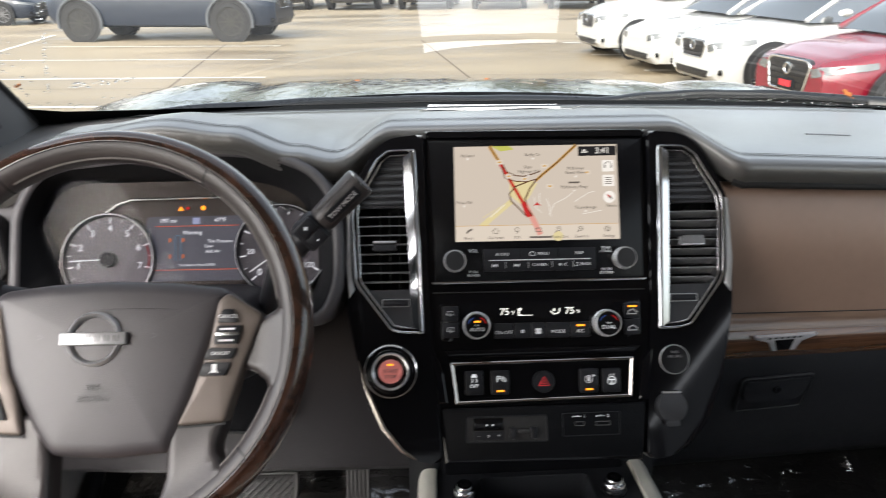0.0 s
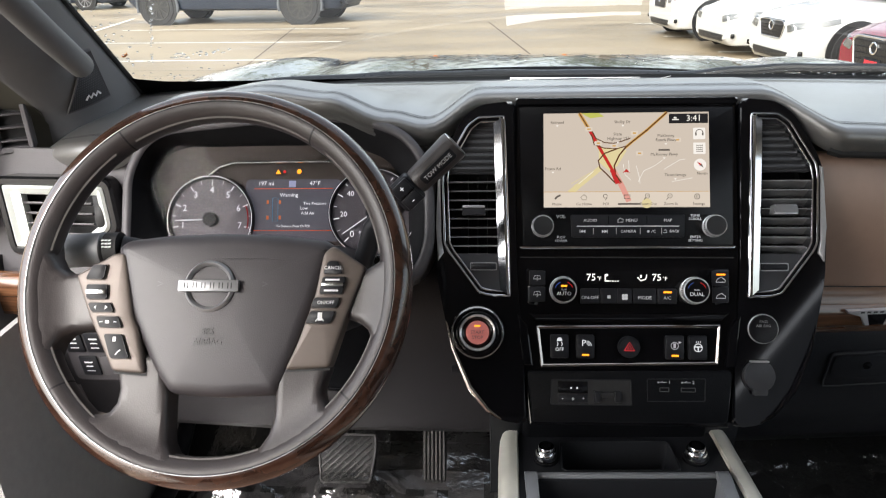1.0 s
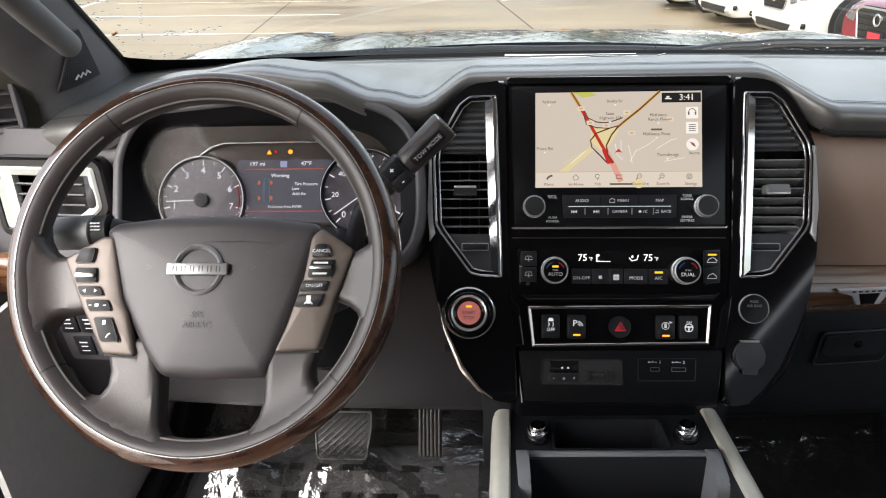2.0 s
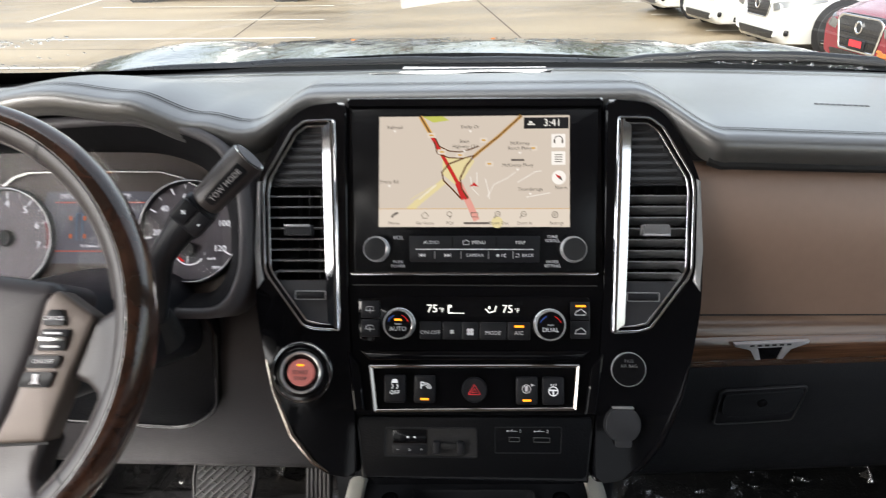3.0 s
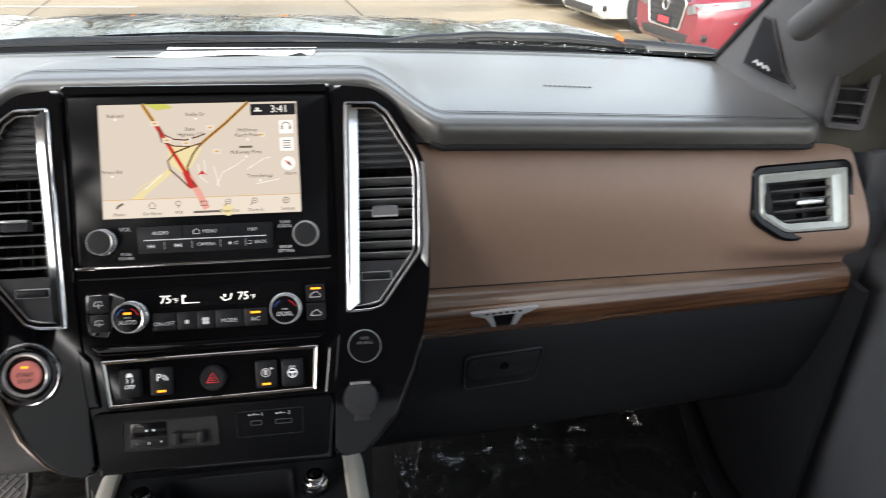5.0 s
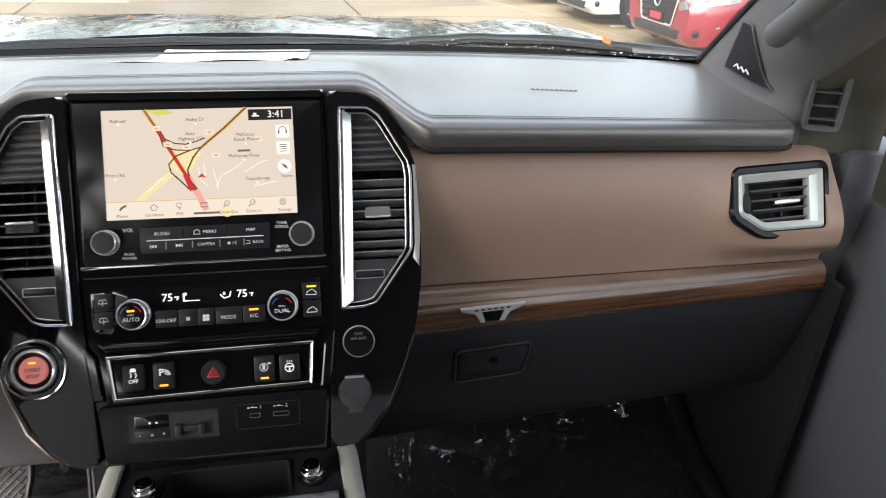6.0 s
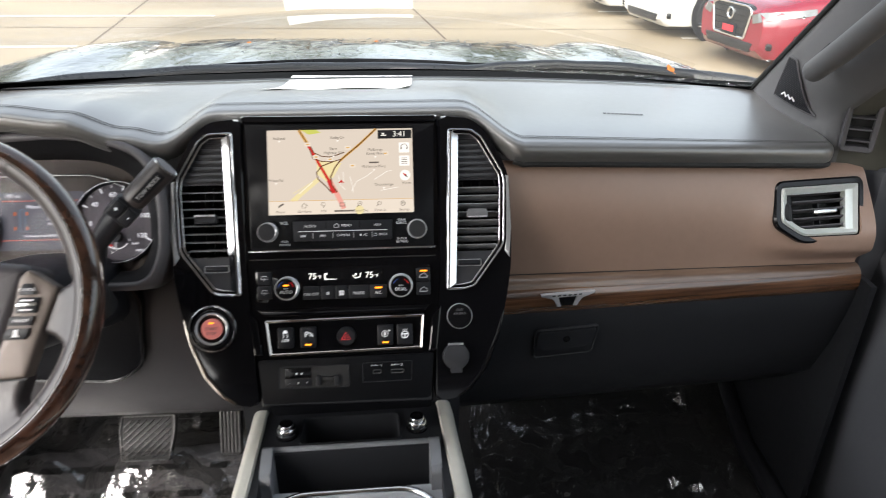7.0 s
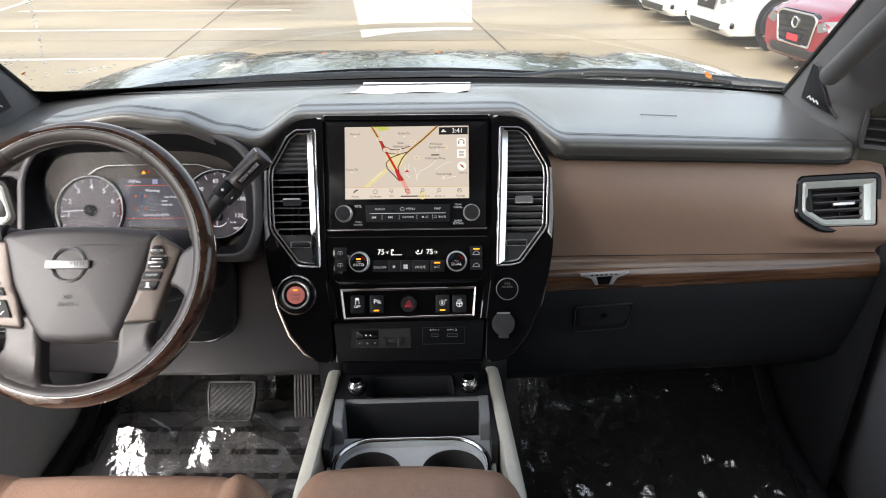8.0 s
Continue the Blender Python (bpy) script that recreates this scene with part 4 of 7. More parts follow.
for pts, w, mt, z in (
    (((195, 0), (250, 95), (300, 190), (370, 320), (420, 400)), 0.0042, MAP_ORANGE, 0.0056),
    (((195, 0), (250, 95), (300, 190), (370, 320), (420, 400)), 0.0014, MAP_ROAD, 0.0057),
    (((668, 0), (560, 100), (480, 165), (440, 200)), 0.0034, MAP_ORANGE, 0.0056),
    (((668, 0), (560, 100), (480, 165), (440, 200)), 0.0016, MAP_ROAD, 0.0057),
    (((250, 100), (300, 190), (370, 320), (415, 400)), 0.0034, MAP_RED, 0.0058),
    (((375, 320), (425, 420), (460, 500)), 0.0066, MAP_PINK, 0.0058),
    (((370, 320), (400, 400)), 0.0056, MAP_RED, 0.0059),
    (((265, 105), (285, 145), (330, 168), (380, 173), (430, 160), (470, 145)), 0.0013, MAP_ROAD, 0.0059),
    (((260, 120), (275, 180), (330, 200), (400, 203), (445, 190)), 0.0013, MAP_ROAD, 0.0059),
    (((400, 203), (330, 230), (297, 270), (305, 310), (345, 350), (385, 395)), 0.0016, MAP_ROAD, 0.0059),
    (((445, 195), (410, 240), (382, 300), (390, 350), (420, 395)), 0.0018, MAP_ROAD, 0.0059),
    (((150, 400), (300, 310)), 0.0008, MAP_YEL, 0.0058), (((165, 410), (310, 320)), 0.0008, MAP_YEL, 0.0058), (((190, 400), (270, 330)), 0.0008, MAP_WHITE, 0.0058),
    (((510, 390), (540, 330), (600, 300), (640, 270)), 0.0006, MAP_WHITE, 0.0058), (((430, 290), (440, 350), (470, 380)), 0.0006, MAP_WHITE, 0.0058), (((460, 270), (462, 340)), 0.0006, MAP_WHITE, 0.0058), (((500, 300), (515, 360), (520, 400)), 0.0006, MAP_WHITE, 0.0058), (((650, 320), (730, 270), (760, 265)), 0.0006, MAP_WHITE, 0.0058), (((690, 390), (800, 370)), 0.0006, MAP_WHITE, 0.0058),
):
    part("map_road", strip(mpath(*pts), w, z), mt, display)
part("position_arrow", flat(mpath((447, 318), (426, 340), (447, 335), (468, 340)), 0.006), MAP_RED, display)
part("status_bar", bar(mp(678, 64)[0], mp(885, 10)[0], mp(678, 64)[1], mp(678, 10)[1], 0.0057), MAP_DARK, display)
words("clock", "3:41", 0.0105, display, (*mp(810, 37), 0.006), MAP_WHITE)
part("status_icon", join(bar(mp(695, 0)[0], mp(730, 0)[0], mp(0, 46)[1], mp(0, 40)[1], 0.006), bar(mp(703, 0)[0], mp(718, 0)[0], mp(0, 38)[1], mp(0, 28)[1], 0.006)), MAP_WHITE, display)
for text, x, y, sz in (("Railroad", 75, 53, 0.0048), ("Shelby Dr", 428, 53, 0.0048), ("State", 402, 122, 0.005), ("Highway 121", 405, 147, 0.005), ("McKinney", 660, 133, 0.005), ("Ranch Pkwy", 660, 157, 0.005), ("Frisco Rd", 50, 315, 0.005), ("McKinney Pkwy", 650, 238, 0.005), ("Ticonderoga", 708, 353, 0.005), ("Norm", 850, 346, 0.005), ("Phone", 72, 514, 0.0045), ("Go Home", 218, 514, 0.0045), ("POI", 335, 514, 0.0045), ("Zoom Out", 562, 514, 0.0045), ("Zoom In", 682, 514, 0.0045), ("Settings", 830, 514, 0.0045)):
    words("map_label", text, sz, display, (*mp(x, y), 0.0061), MAP_TEXT)
for x0, x1, y in ((620, 680, 213), (400, 520, 514)):
    part("map_label_bar", bar(mp(x0, 0)[0], mp(x1, 0)[0], mp(0, y + 5)[1], mp(0, y - 5)[1], 0.0061), MAP_TEXT, display)
for x, y in ((75, 72), (430, 75), (402, 170), (660, 180), (650, 260), (50, 336), (708, 376)):
    part("map_pin", flat(mpath((x - 7, y - 5), (x + 7, y - 5), (x, y + 6)), 0.0061), MAP_WHITE, display)
for x, y in ((247, 92), (297, 172), (382, 188), (492, 117), (518, 231), (722, 157)):
    part("road_shield", prism(rounded(mpath((x - 19, y + 12), (x + 19, y + 12), (x + 19, y - 12), (x - 19, y - 12)), 0.001), 0.0058, 0.0061), MAP_LOW, display)
    part("shield_print", bar(mp(x - 9, 0)[0], mp(x + 9, 0)[0], mp(0, y + 4)[1], mp(0, y - 4)[1], 0.0063), MAP_ORANGE, display)
for i, (x, y) in enumerate(((838, 122), (838, 205))):
    part("map_button", prism(rounded(mpath((x - 32, y + 32), (x + 32, y + 32), (x + 32, y - 32), (x - 32, y - 32)), 0.001), 0.0056, 0.0059), MAP_WHITE, display)
    if i:
        part("button_print", join(*[bar(mp(x - 18, 0)[0], mp(x + 18, 0)[0], mp(0, y + k + 2)[1], mp(0, y + k - 2)[1], 0.0063) for k in (-16, -5, 6, 17)]), MAP_TEXT, display)
    else:
        part("button_print", join(strip(circle(*mp(x, y - 2), 0.0042, 14, -10, 190), 0.0009, 0.0063), bar(mp(x - 22, 0)[0], mp(x - 14, 0)[0], mp(0, y + 12)[1], mp(0, y - 4)[1], 0.0063), bar(mp(x + 14, 0)[0], mp(x + 22, 0)[0], mp(0, y + 12)[1], mp(0, y - 4)[1], 0.0063)), MAP_TEXT, display)
part("compass", prism(circle(*mp(840, 297), 0.0072, 24), 0.0056, 0.0059), MAP_WHITE, display)
part("compass_needle", flat(mpath((822, 280), (848, 292), (838, 302)), 0.0063), MAP_RED, display)
part("compass_needle", flat(mpath((848, 292), (858, 314), (838, 302)), 0.0063), MAP_TEXT, display)
ic = 0.0061
part("menu_icon", strip(mpath((62, 486), (68, 476), (80, 468), (92, 464)), 0.0022, ic), MAP_TEXT, display)
part("menu_icon", strip(mpath((200, 478), (218, 460), (236, 478), (230, 478), (230, 490), (206, 490), (206, 478)), 0.0007, ic), MAP_TEXT, display)
part("menu_icon", strip(circle(*mp(333, 470), 0.0024, 16) + [mp(333, 492)], 0.0007, ic), MAP_TEXT, display)
part("menu_icon", strip(mpath((434, 464), (465, 464), (465, 484), (434, 484), (434, 464)), 0.0009, ic), MAP_TEXT, display)
for x in (558, 678):
    part("menu_icon", join(strip(circle(*mp(x, 470), 0.0026, 18) + [mp(x + 12, 470)], 0.0006, ic), strip(mpath((x - 7, 470), (x + 7, 470)), 0.0006, ic), strip(mpath((x - 8, 478), (x - 18, 490)), 0.0009, ic)), MAP_TEXT, display)
part("menu_icon", join(strip(circle(*mp(822, 474), 0.0031, 10) + [mp(836, 474)], 0.0008, ic), strip(circle(*mp(822, 474), 0.0012, 10), 0.0006, ic)), MAP_TEXT, display)


def knob(parent, x, y, r, h, face, cap=0.74):
    """A turned knob: bright knurled skirt and a dark face."""
    k = part("knob", lathe([(r * 1.02, 0), (r * 1.02, h * 0.35), (r * 0.97, h * 0.4), (r * 0.96, h * 0.92), (r * 0.93, h), (r * 0.86, h * 0.985)], 40), KNOB_METAL, parent, "chrome knob", m=Matrix.Translation((x, y, 0.004)))
    part("knob_groove", lathe([(r * 0.88, h * 0.9), (r * 0.87, h * 0.97), (r * 0.6, h * 0.97)], 36), RUBBER, k)
    part("knob_face", lathe([(r * cap, h * 0.9), (r * (cap - 0.01), h * 1.03), (r * 0.5, h * 1.05), (0, h * 1.05)], 36), face, k)
    teeth = bmesh.new()
    for i in range(36):
        a = 2 * math.pi * i / 36
        teeth = join(teeth, move(box(r * 0.955, r * 0.985, -r * 0.03, r * 0.03, h * 0.42, h * 0.9), Matrix.Rotation(a, 4, "Z")))
    part("knurling", teeth, SATIN_CHROME, k)
    return k


KNOB_FACE = material("dark_knob_face", (0.03, 0.031, 0.033), 0.35, spec=0.4, vary=0.1)
knob(display, -0.1005, 0.1668, 0.0132, 0.014, KNOB_FACE, 0.86)
knob(display, 0.1005, 0.1668, 0.0132, 0.014, KNOB_FACE, 0.86)
part("button_block", prism(rounded([(-0.067, 0.1805), (0.067, 0.1805), (0.066, 0.1535), (-0.066, 0.1535)], 0.002), 0.004, 0.0085, 0.001), SATIN_BLACK, display)
part("button_line", box(-0.060, 0.060, 0.1662, 0.1672, 0.0085, 0.0088), GREY_INK, display)
for i, t in enumerate(("AUDIO", "MENU", "MAP")):
    words("button_print", t, 0.005, display, (-0.044 + 0.0455 * i + (0.003 if i == 1 else 0), 0.1735, 0.0088), GREY_INK)
    if i:
        part("button_gap", box(-0.0225 + 0.045 * (i - 1) - 0.0003, -0.0225 + 0.045 * (i - 1) + 0.0003, 0.169, 0.179, 0.0085, 0.0087), GLOSS_BLACK, display)
for x in (-0.0405, -0.0135, 0.0145, 0.0395):
    part("button_ridge", box(x - 0.0004, x + 0.0004, 0.1570, 0.1645, 0.0085, 0.0092), EDGE, display, "pale ridge between two buttons")
part("home_icon", strip([(-0.0115, 0.1715), (-0.0115, 0.1745), (-0.0085, 0.1765), (-0.0055, 0.1745), (-0.0055, 0.1715), (-0.0115, 0.1715)], 0.0007, 0.0088), GREY_INK, display)
words("button_print", "CAMERA", 0.0046, display, (0.0005, 0.1605, 0.0088), GREY_INK)
words("button_print", "BACK", 0.0046, display, (0.0545, 0.1605, 0.0088), GREY_INK)
for x, s in ((-0.053, -1), (-0.0275, 1)):
    part("skip_icon", join(flat([(x - s * 0.003, 0.1585), (x - s * 0.003, 0.1625), (x, 0.1605)][::s], 0.0088), flat([(x, 0.1585), (x, 0.1625), (x + s * 0.003, 0.1605)][::s], 0.0088), bar(x + s * 0.003, x + s * 0.0037, 0.1585, 0.1625, 0.0088)), GREY_INK, display)
part("day_night_icon", join(flat(circle(0.024, 0.1605, 0.0016, 12), 0.0088), strip([(0.0275, 0.159), (0.029, 0.162)], 0.0005, 0.0088), strip(circle(0.0315, 0.1605, 0.0015, 10, 60, 300), 0.0006, 0.0088)), GREY_INK, display)
part("back_icon", strip([(0.0425, 0.1620), (0.0455, 0.1620), (0.0455, 0.159), (0.0415, 0.159)], 0.0007, 0.0088), GREY_INK, display)
for t, x, y, sz in (("VOL", -0.0785, 0.1785, 0.0058), ("PUSH", -0.0785, 0.1535, 0.0042), ("POWER", -0.0785, 0.1492, 0.0042), ("TUNE", 0.0795, 0.1795, 0.0042), ("SCROLL", 0.0795, 0.1755, 0.0042), ("ENTER", 0.0795, 0.1540, 0.0042), ("SETTING", 0.0795, 0.1498, 0.0042)):
    words("bezel_print", t, sz, display, (x, y, 0.0054), GREY_INK)

# climate unit
climate = on_stack("climate_control", "black two-zone climate panel showing 75 degrees", "climate control")
part("plate", prism(rounded([(-0.121, 0.116), (-0.119, 0.073), (-0.095, 0.070), (0.095, 0.072), (0.118, 0.077), (0.119, 0.118), (0.07, 0.119), (-0.07, 0.118)], 0.005), 0, 0.004, 0.0015), PIANO, climate)
part("readout", prism(rounded([(-0.052, 0.1135), (0.052, 0.1145), (0.050, 0.0975), (-0.050, 0.0975)], 0.002), 0.004, 0.0046), GLOSS_BLACK, climate, "small lit readout")
WARM_INK = glow("warm_white_segments", (0.95, 0.93, 0.85), 0.6)
for x in (-0.041, 0.036):
    words("temperature", "75", 0.0115, climate, (x - 0.002, 0.1055, 0.005), WARM_INK)
    words("temperature_unit", "°F", 0.006, climate, (x + 0.0075, 0.1042, 0.005), WARM_INK)
part("seat_icon", join(bar(-0.027, -0.0255, 0.1015, 0.1095, 0.005), bar(-0.027, -0.022, 0.1008, 0.1022, 0.005), flat(circle(-0.0245, 0.1085, 0.0016, 8), 0.005), *[bar(-0.0215 + 0.003 * i, -0.0193 + 0.003 * i, 0.1008, 0.1018, 0.005) for i in range(4)]), WARM_INK, climate)
part("airflow_icon", join(strip([(0.0115, 0.106), (0.015, 0.102), (0.021, 0.1035), (0.0225, 0.109)], 0.0012, 0.005), bar(0.0145, 0.0165, 0.1055, 0.1085, 0.005)), WARM_INK, climate)
for x, t in ((-0.0765, "AUTO"), (0.0765, "DUAL")):
    k = knob(climate, x, 0.0905, 0.0160, 0.016, GLOSS_BLACK, 0.83)
    words("knob_print", t, 0.0062, k, (0, -0.0045, 0.0168), GREY_INK)
    words("knob_print", "PUSH", 0.0026, k, (0, 0.0004, 0.0168), GREY_INK)
    if t == "AUTO":
        part("indicator", bar(-0.0036, 0.0036, 0.0036, 0.0058, 0.0169), AMBER, k)
    part("scale", strip(circle(0, -0.001, 0.0108, 16, 110, 160), 0.0006, 0.0167), glow("blue_scale" + t.lower(), (0.05, 0.1, 0.35), 0.4), k)
    part("scale", strip(circle(0, -0.001, 0.0108, 16, 20, 70), 0.0006, 0.0167), RED_GLOW, k)
for i, (x0, x1, t) in enumerate(((-0.056, -0.0335, "ON-OFF"), (-0.0325, -0.0125, ""), (-0.0125, 0.0045, ""), (0.0055, 0.033, "MODE"), (0.034, 0.057, "A/C"))):
    part("button", box(x0, x1, 0.0745, 0.0925, 0.004, 0.0075, 0.0012), SATIN_BLACK, climate)
    if t:
        words("button_print", t, 0.0056, climate, ((x0 + x1) / 2, 0.0815, 0.0079), GREY_INK)
    else:
        r = 0.0024 if i == 1 else 0.0042
        cx = (x0 + x1) / 2
        part("fan_icon", join(*[flat(circle(cx + r * 0.55 * math.cos(a), 0.0825 + r * 0.55 * math.sin(a), r * 0.48, 8), 0.0079 + 0.00005 * j) for j, a in enumerate((0.8, 2.37, 3.94, 5.5))]), GREY_INK, climate)
part("indicator", bar(0.0410, 0.0505, 0.0873, 0.0895, 0.0079), AMBER, climate)
for s in (-1, 1):
    for y0, y1 in ((0.0955, 0.1135), (0.0765, 0.0945)):
        part("button", box(min(s * 0.1165, s * 0.0975), max(s * 0.1165, s * 0.0975), y0, y1, 0.004, 0.0075, 0.0012), SATIN_BLACK, climate)
        cx, cy = s * 0.1072, (y0 + y1) / 2 - (0.001 if s > 0 else 0)
        if s < 0:
            part("defrost_icon", join(strip([(cx - 0.0045, cy - 0.001), (cx - 0.003, cy + 0.003), (cx + 0.003, cy + 0.003), (cx + 0.0045, cy - 0.001), (cx - 0.0045, cy - 0.001)], 0.0007, 0.0079), strip([(cx, cy - 0.0035), (cx, cy + 0.0015)], 0.0007, 0.0079)), GREY_INK, climate)
        else:
            part("car_icon", strip([(cx - 0.0055, cy - 0.003), (cx - 0.004, cy + 0.0005), (cx + 0.001, cy + 0.003), (cx + 0.0055, cy - 0.001), (cx + 0.005, cy - 0.003), (cx - 0.0055, cy - 0.003)], 0.0008, 0.0079), GREY_INK, climate)
part("indicator", bar(0.1025, 0.1125, 0.1085, 0.1105, 0.0079), AMBER, climate)

# row of switches
switches = on_stack("switch_panel", "row of black switches in a bright rectangular frame", "switch panel")
FR = [(-0.1085, 0.0475), (0.107, 0.0505), (0.1035, 0.0035), (-0.103, -0.0015)]
part("frame", ring(rounded(FR[::-1], 0.0015, 2), 0.0036, 0, 0.0075, 0.0008), DARK_CHROME, switches, "bright narrow frame")
part("plate", prism(inset(FR[::-1], 0.003), 0, 0.002), PIANO, switches)
for x in (-0.081, -0.0505, 0.0535, 0.0800):
    part("switch", move(box(-0.0108, 0.0108, -0.0140, 0.0140, 0.001, 0.0085, 0.002), Matrix.Translation((x, 0.0235, 0))), SATIN_BLACK, switches)
words("switch_print", "OFF", 0.0058, switches, (-0.081, 0.0200, 0.0088), WHITE_INK)
part("skid_icon", join(flat([(-0.0845, 0.030), (-0.0775, 0.030), (-0.079, 0.034), (-0.083, 0.034)], 0.0088), strip([(-0.084, 0.029), (-0.0825, 0.0265), (-0.084, 0.024)], 0.0009, 0.0088), strip([(-0.079, 0.029), (-0.0775, 0.0265), (-0.079, 0.024)], 0.0009, 0.0088)), WHITE_INK, switches)
words("switch_print", "P", 0.0105, switches, (-0.0525, 0.0275, 0.0088), WHITE_INK)
part("sensor_icon", join(*[strip(circle(-0.0495, 0.0245, r, 8, 0, 90), 0.0007, 0.0088) for r in (0.0025, 0.0042, 0.0058)]), WHITE_INK, switches)
part("trailer_icon", join(strip(circle(0.0530, 0.0255, 0.0042, 16) + [(0.0572, 0.0255)], 0.0008, 0.0088), bar(0.0515, 0.0545, 0.023, 0.0285, 0.0088), flat([(0.0575, 0.031), (0.0615, 0.0295), (0.0575, 0.028)], 0.0088)), GREY_INK, switches)
part("wheel_icon", join(strip(circle(0.0800, 0.0235, 0.0046, 18) + [(0.0846, 0.0235)], 0.001, 0.0088), strip([(0.0756, 0.0245), (0.0844, 0.0245)], 0.0016, 0.0088), bar(0.0792, 0.0808, 0.0195, 0.024, 0.0088), *[strip([(0.0775 + 0.0024 * i, 0.0290), (0.0782 + 0.0024 * i, 0.0312)], 0.0007, 0.0088) for i in range(3)]), WHITE_INK, switches)
for x in (-0.0505, 0.0535):
    part("indicator", bar(x - 0.0042, x + 0.0042, 0.0128, 0.0150, 0.0088), AMBER, switches)
part("hazard_button", lathe([(0.0128, 0), (0.0128, 0.008), (0.0118, 0.0095), (0, 0.0095)], 32), SATIN_BLACK, switches, m=Matrix.Translation((0.0005, 0.0235, 0.001)))
HAZ = material("hazard_red", (0.42, 0.025, 0.03), 0.4, emit=0.3)
part("hazard_triangle", join(strip([(-0.0055, 0.0195), (0.0005, 0.0295), (0.0065, 0.0195), (-0.0055, 0.0195), (-0.0045, 0.0212)], 0.0011, 0.0107), strip([(-0.002, 0.0215), (0.0005, 0.0255), (0.003, 0.0215), (-0.002, 0.0215)], 0.0008, 0.0107)), HAZ, switches)

# lower panel with the brake controller and two sockets
lower = on_stack("socket_panel", "dark lower panel with trailer brake control and sockets", "socket panel")
part("plate", prism(rounded([(-0.119, -0.006), (-0.113, -0.066), (0.113, -0.064), (0.119, -0.003)], 0.004), 0, 0.006, 0.002), DEEP_BLACK, lower)
part("recess_rim", ring(rounded([(-0.092, -0.0455), (0.004, -0.0455), (0.003, -0.0145), (-0.091, -0.0155)], 0.003), 0.0014, 0.005, 0.0075), SATIN_BLACK, lower)
part("recess", prism(rounded([(-0.091, -0.0445), (0.003, -0.0445), (0.002, -0.0155), (-0.090, -0.0165)], 0.003), 0.0055, 0.0063), RUBBER, lower)
part("brake_window", box(-0.083, -0.048, -0.0315, -0.0175, 0.006, 0.0072, 0.0005), GLOSS_BLACK, lower)
part("brake_digits", join(bar(-0.0685, -0.0665, -0.0262, -0.0242, 0.0076), bar(-0.0615, -0.0595, -0.0262, -0.0242, 0.0076)), WHITE_INK, lower)
part("brake_buttons", box(-0.083, -0.048, -0.0425, -0.0325, 0.006, 0.0075, 0.0008), SATIN_BLACK, lower)
for x, t in ((-0.0775, "-"), (-0.0655, "o"), (-0.0535, "+")):
    words("button_print", t, 0.0055, lower, (x, -0.0375, 0.0079), GREY_INK)
part("brake_slide", box(-0.041, -0.034, -0.041, -0.028, 0.006, 0.014, 0.0015), SATIN_BLACK, lower)
part("brake_slide", box(-0.017, -0.010, -0.041, -0.028, 0.006, 0.014, 0.0015), SATIN_BLACK, lower)
part("slide_bar", box(-0.034, -0.017, -0.036, -0.030, 0.006, 0.011, 0.001), RUBBER, lower)
part("socket_rim", ring(rounded([(0.021, -0.0405), (0.088, -0.0395), (0.089, -0.0125), (0.021, -0.0135)], 0.002), 0.001, 0.005, 0.0068), SATIN_BLACK, lower)
for x, w, t in ((0.041, 0.0055, "1"), (0.0685, 0.0085, "2")):
    part("usb_socket", ring(rounded([(x - w, -0.0285), (x + w, -0.0285), (x + w, -0.0235), (x - w, -0.0235)], 0.001), 0.0007, 0.0055, 0.0072), DIM_INK, lower)
    words("socket_print", t, 0.005, lower, (x + 0.006, -0.0175, 0.0064), GREY_INK)
    part("socket_print_icon", join(strip([(x - 0.007, -0.0175), (x + 0.0025, -0.0175)], 0.0006, 0.0064), strip([(x - 0.004, -0.0175), (x - 0.0015, -0.016)], 0.0006, 0.0064), flat(circle(x - 0.007, -0.0175, 0.001, 8), 0.0064)), GREY_INK, lower)

# start button, airbag lamp, power socket
start = on_stack("start_button", "round engine start button lit red in a chrome ring", "start button", at=(-0.1785, 0.039, 0.0))
part("outer_ring", lathe([(0.0310, 0.0), (0.0310, 0.0055), (0.0285, 0.0085), (0.0255, 0.0085), (0.0215, 0.0045), (0.0185, 0.0045)], 48), PIANO, start)
part("bright_ring", lathe([(0.0322, 0.0025), (0.0322, 0.0062), (0.0310, 0.0078), (0.0296, 0.0076)], 48), CHROME, start)
part("chrome_ring", lathe([(0.0222, 0.003), (0.0222, 0.0090), (0.0210, 0.0112), (0.0192, 0.0104), (0.0185, 0.007)], 48), KNOB_METAL, start)
part("collar", lathe([(0.0186, 0.003), (0.0184, 0.0088), (0.0145, 0.0070), (0.0140, 0.004)], 40), GLOSS_BLACK, start)
part("button", lathe([(0.0138, 0.003), (0.0138, 0.0095), (0.0128, 0.0105), (0, 0.0108)], 40), material("dusky_red_button", (0.5, 0.16, 0.14), 0.3, emit=0.16), start)
words("button_print", "START", 0.0056, start, (0, 0.0005, 0.0111), DIM_INK)
words("button_print", "STOP", 0.0056, start, (0, -0.0058, 0.0111), DIM_INK)
part("indicator", bar(-0.0035, 0.0035, 0.0070, 0.0092, 0.0111), AMBER, start)
lamp = on_stack("airbag_lamp", "round dark passenger airbag lamp", "warning lamp", at=(0.1555, 0.046, 0.003))
part("cover", lathe([(0.0165, 0), (0.0165, 0.003), (0.0155, 0.004), (0, 0.0042)], 32), GLOSS_BLACK, lamp)
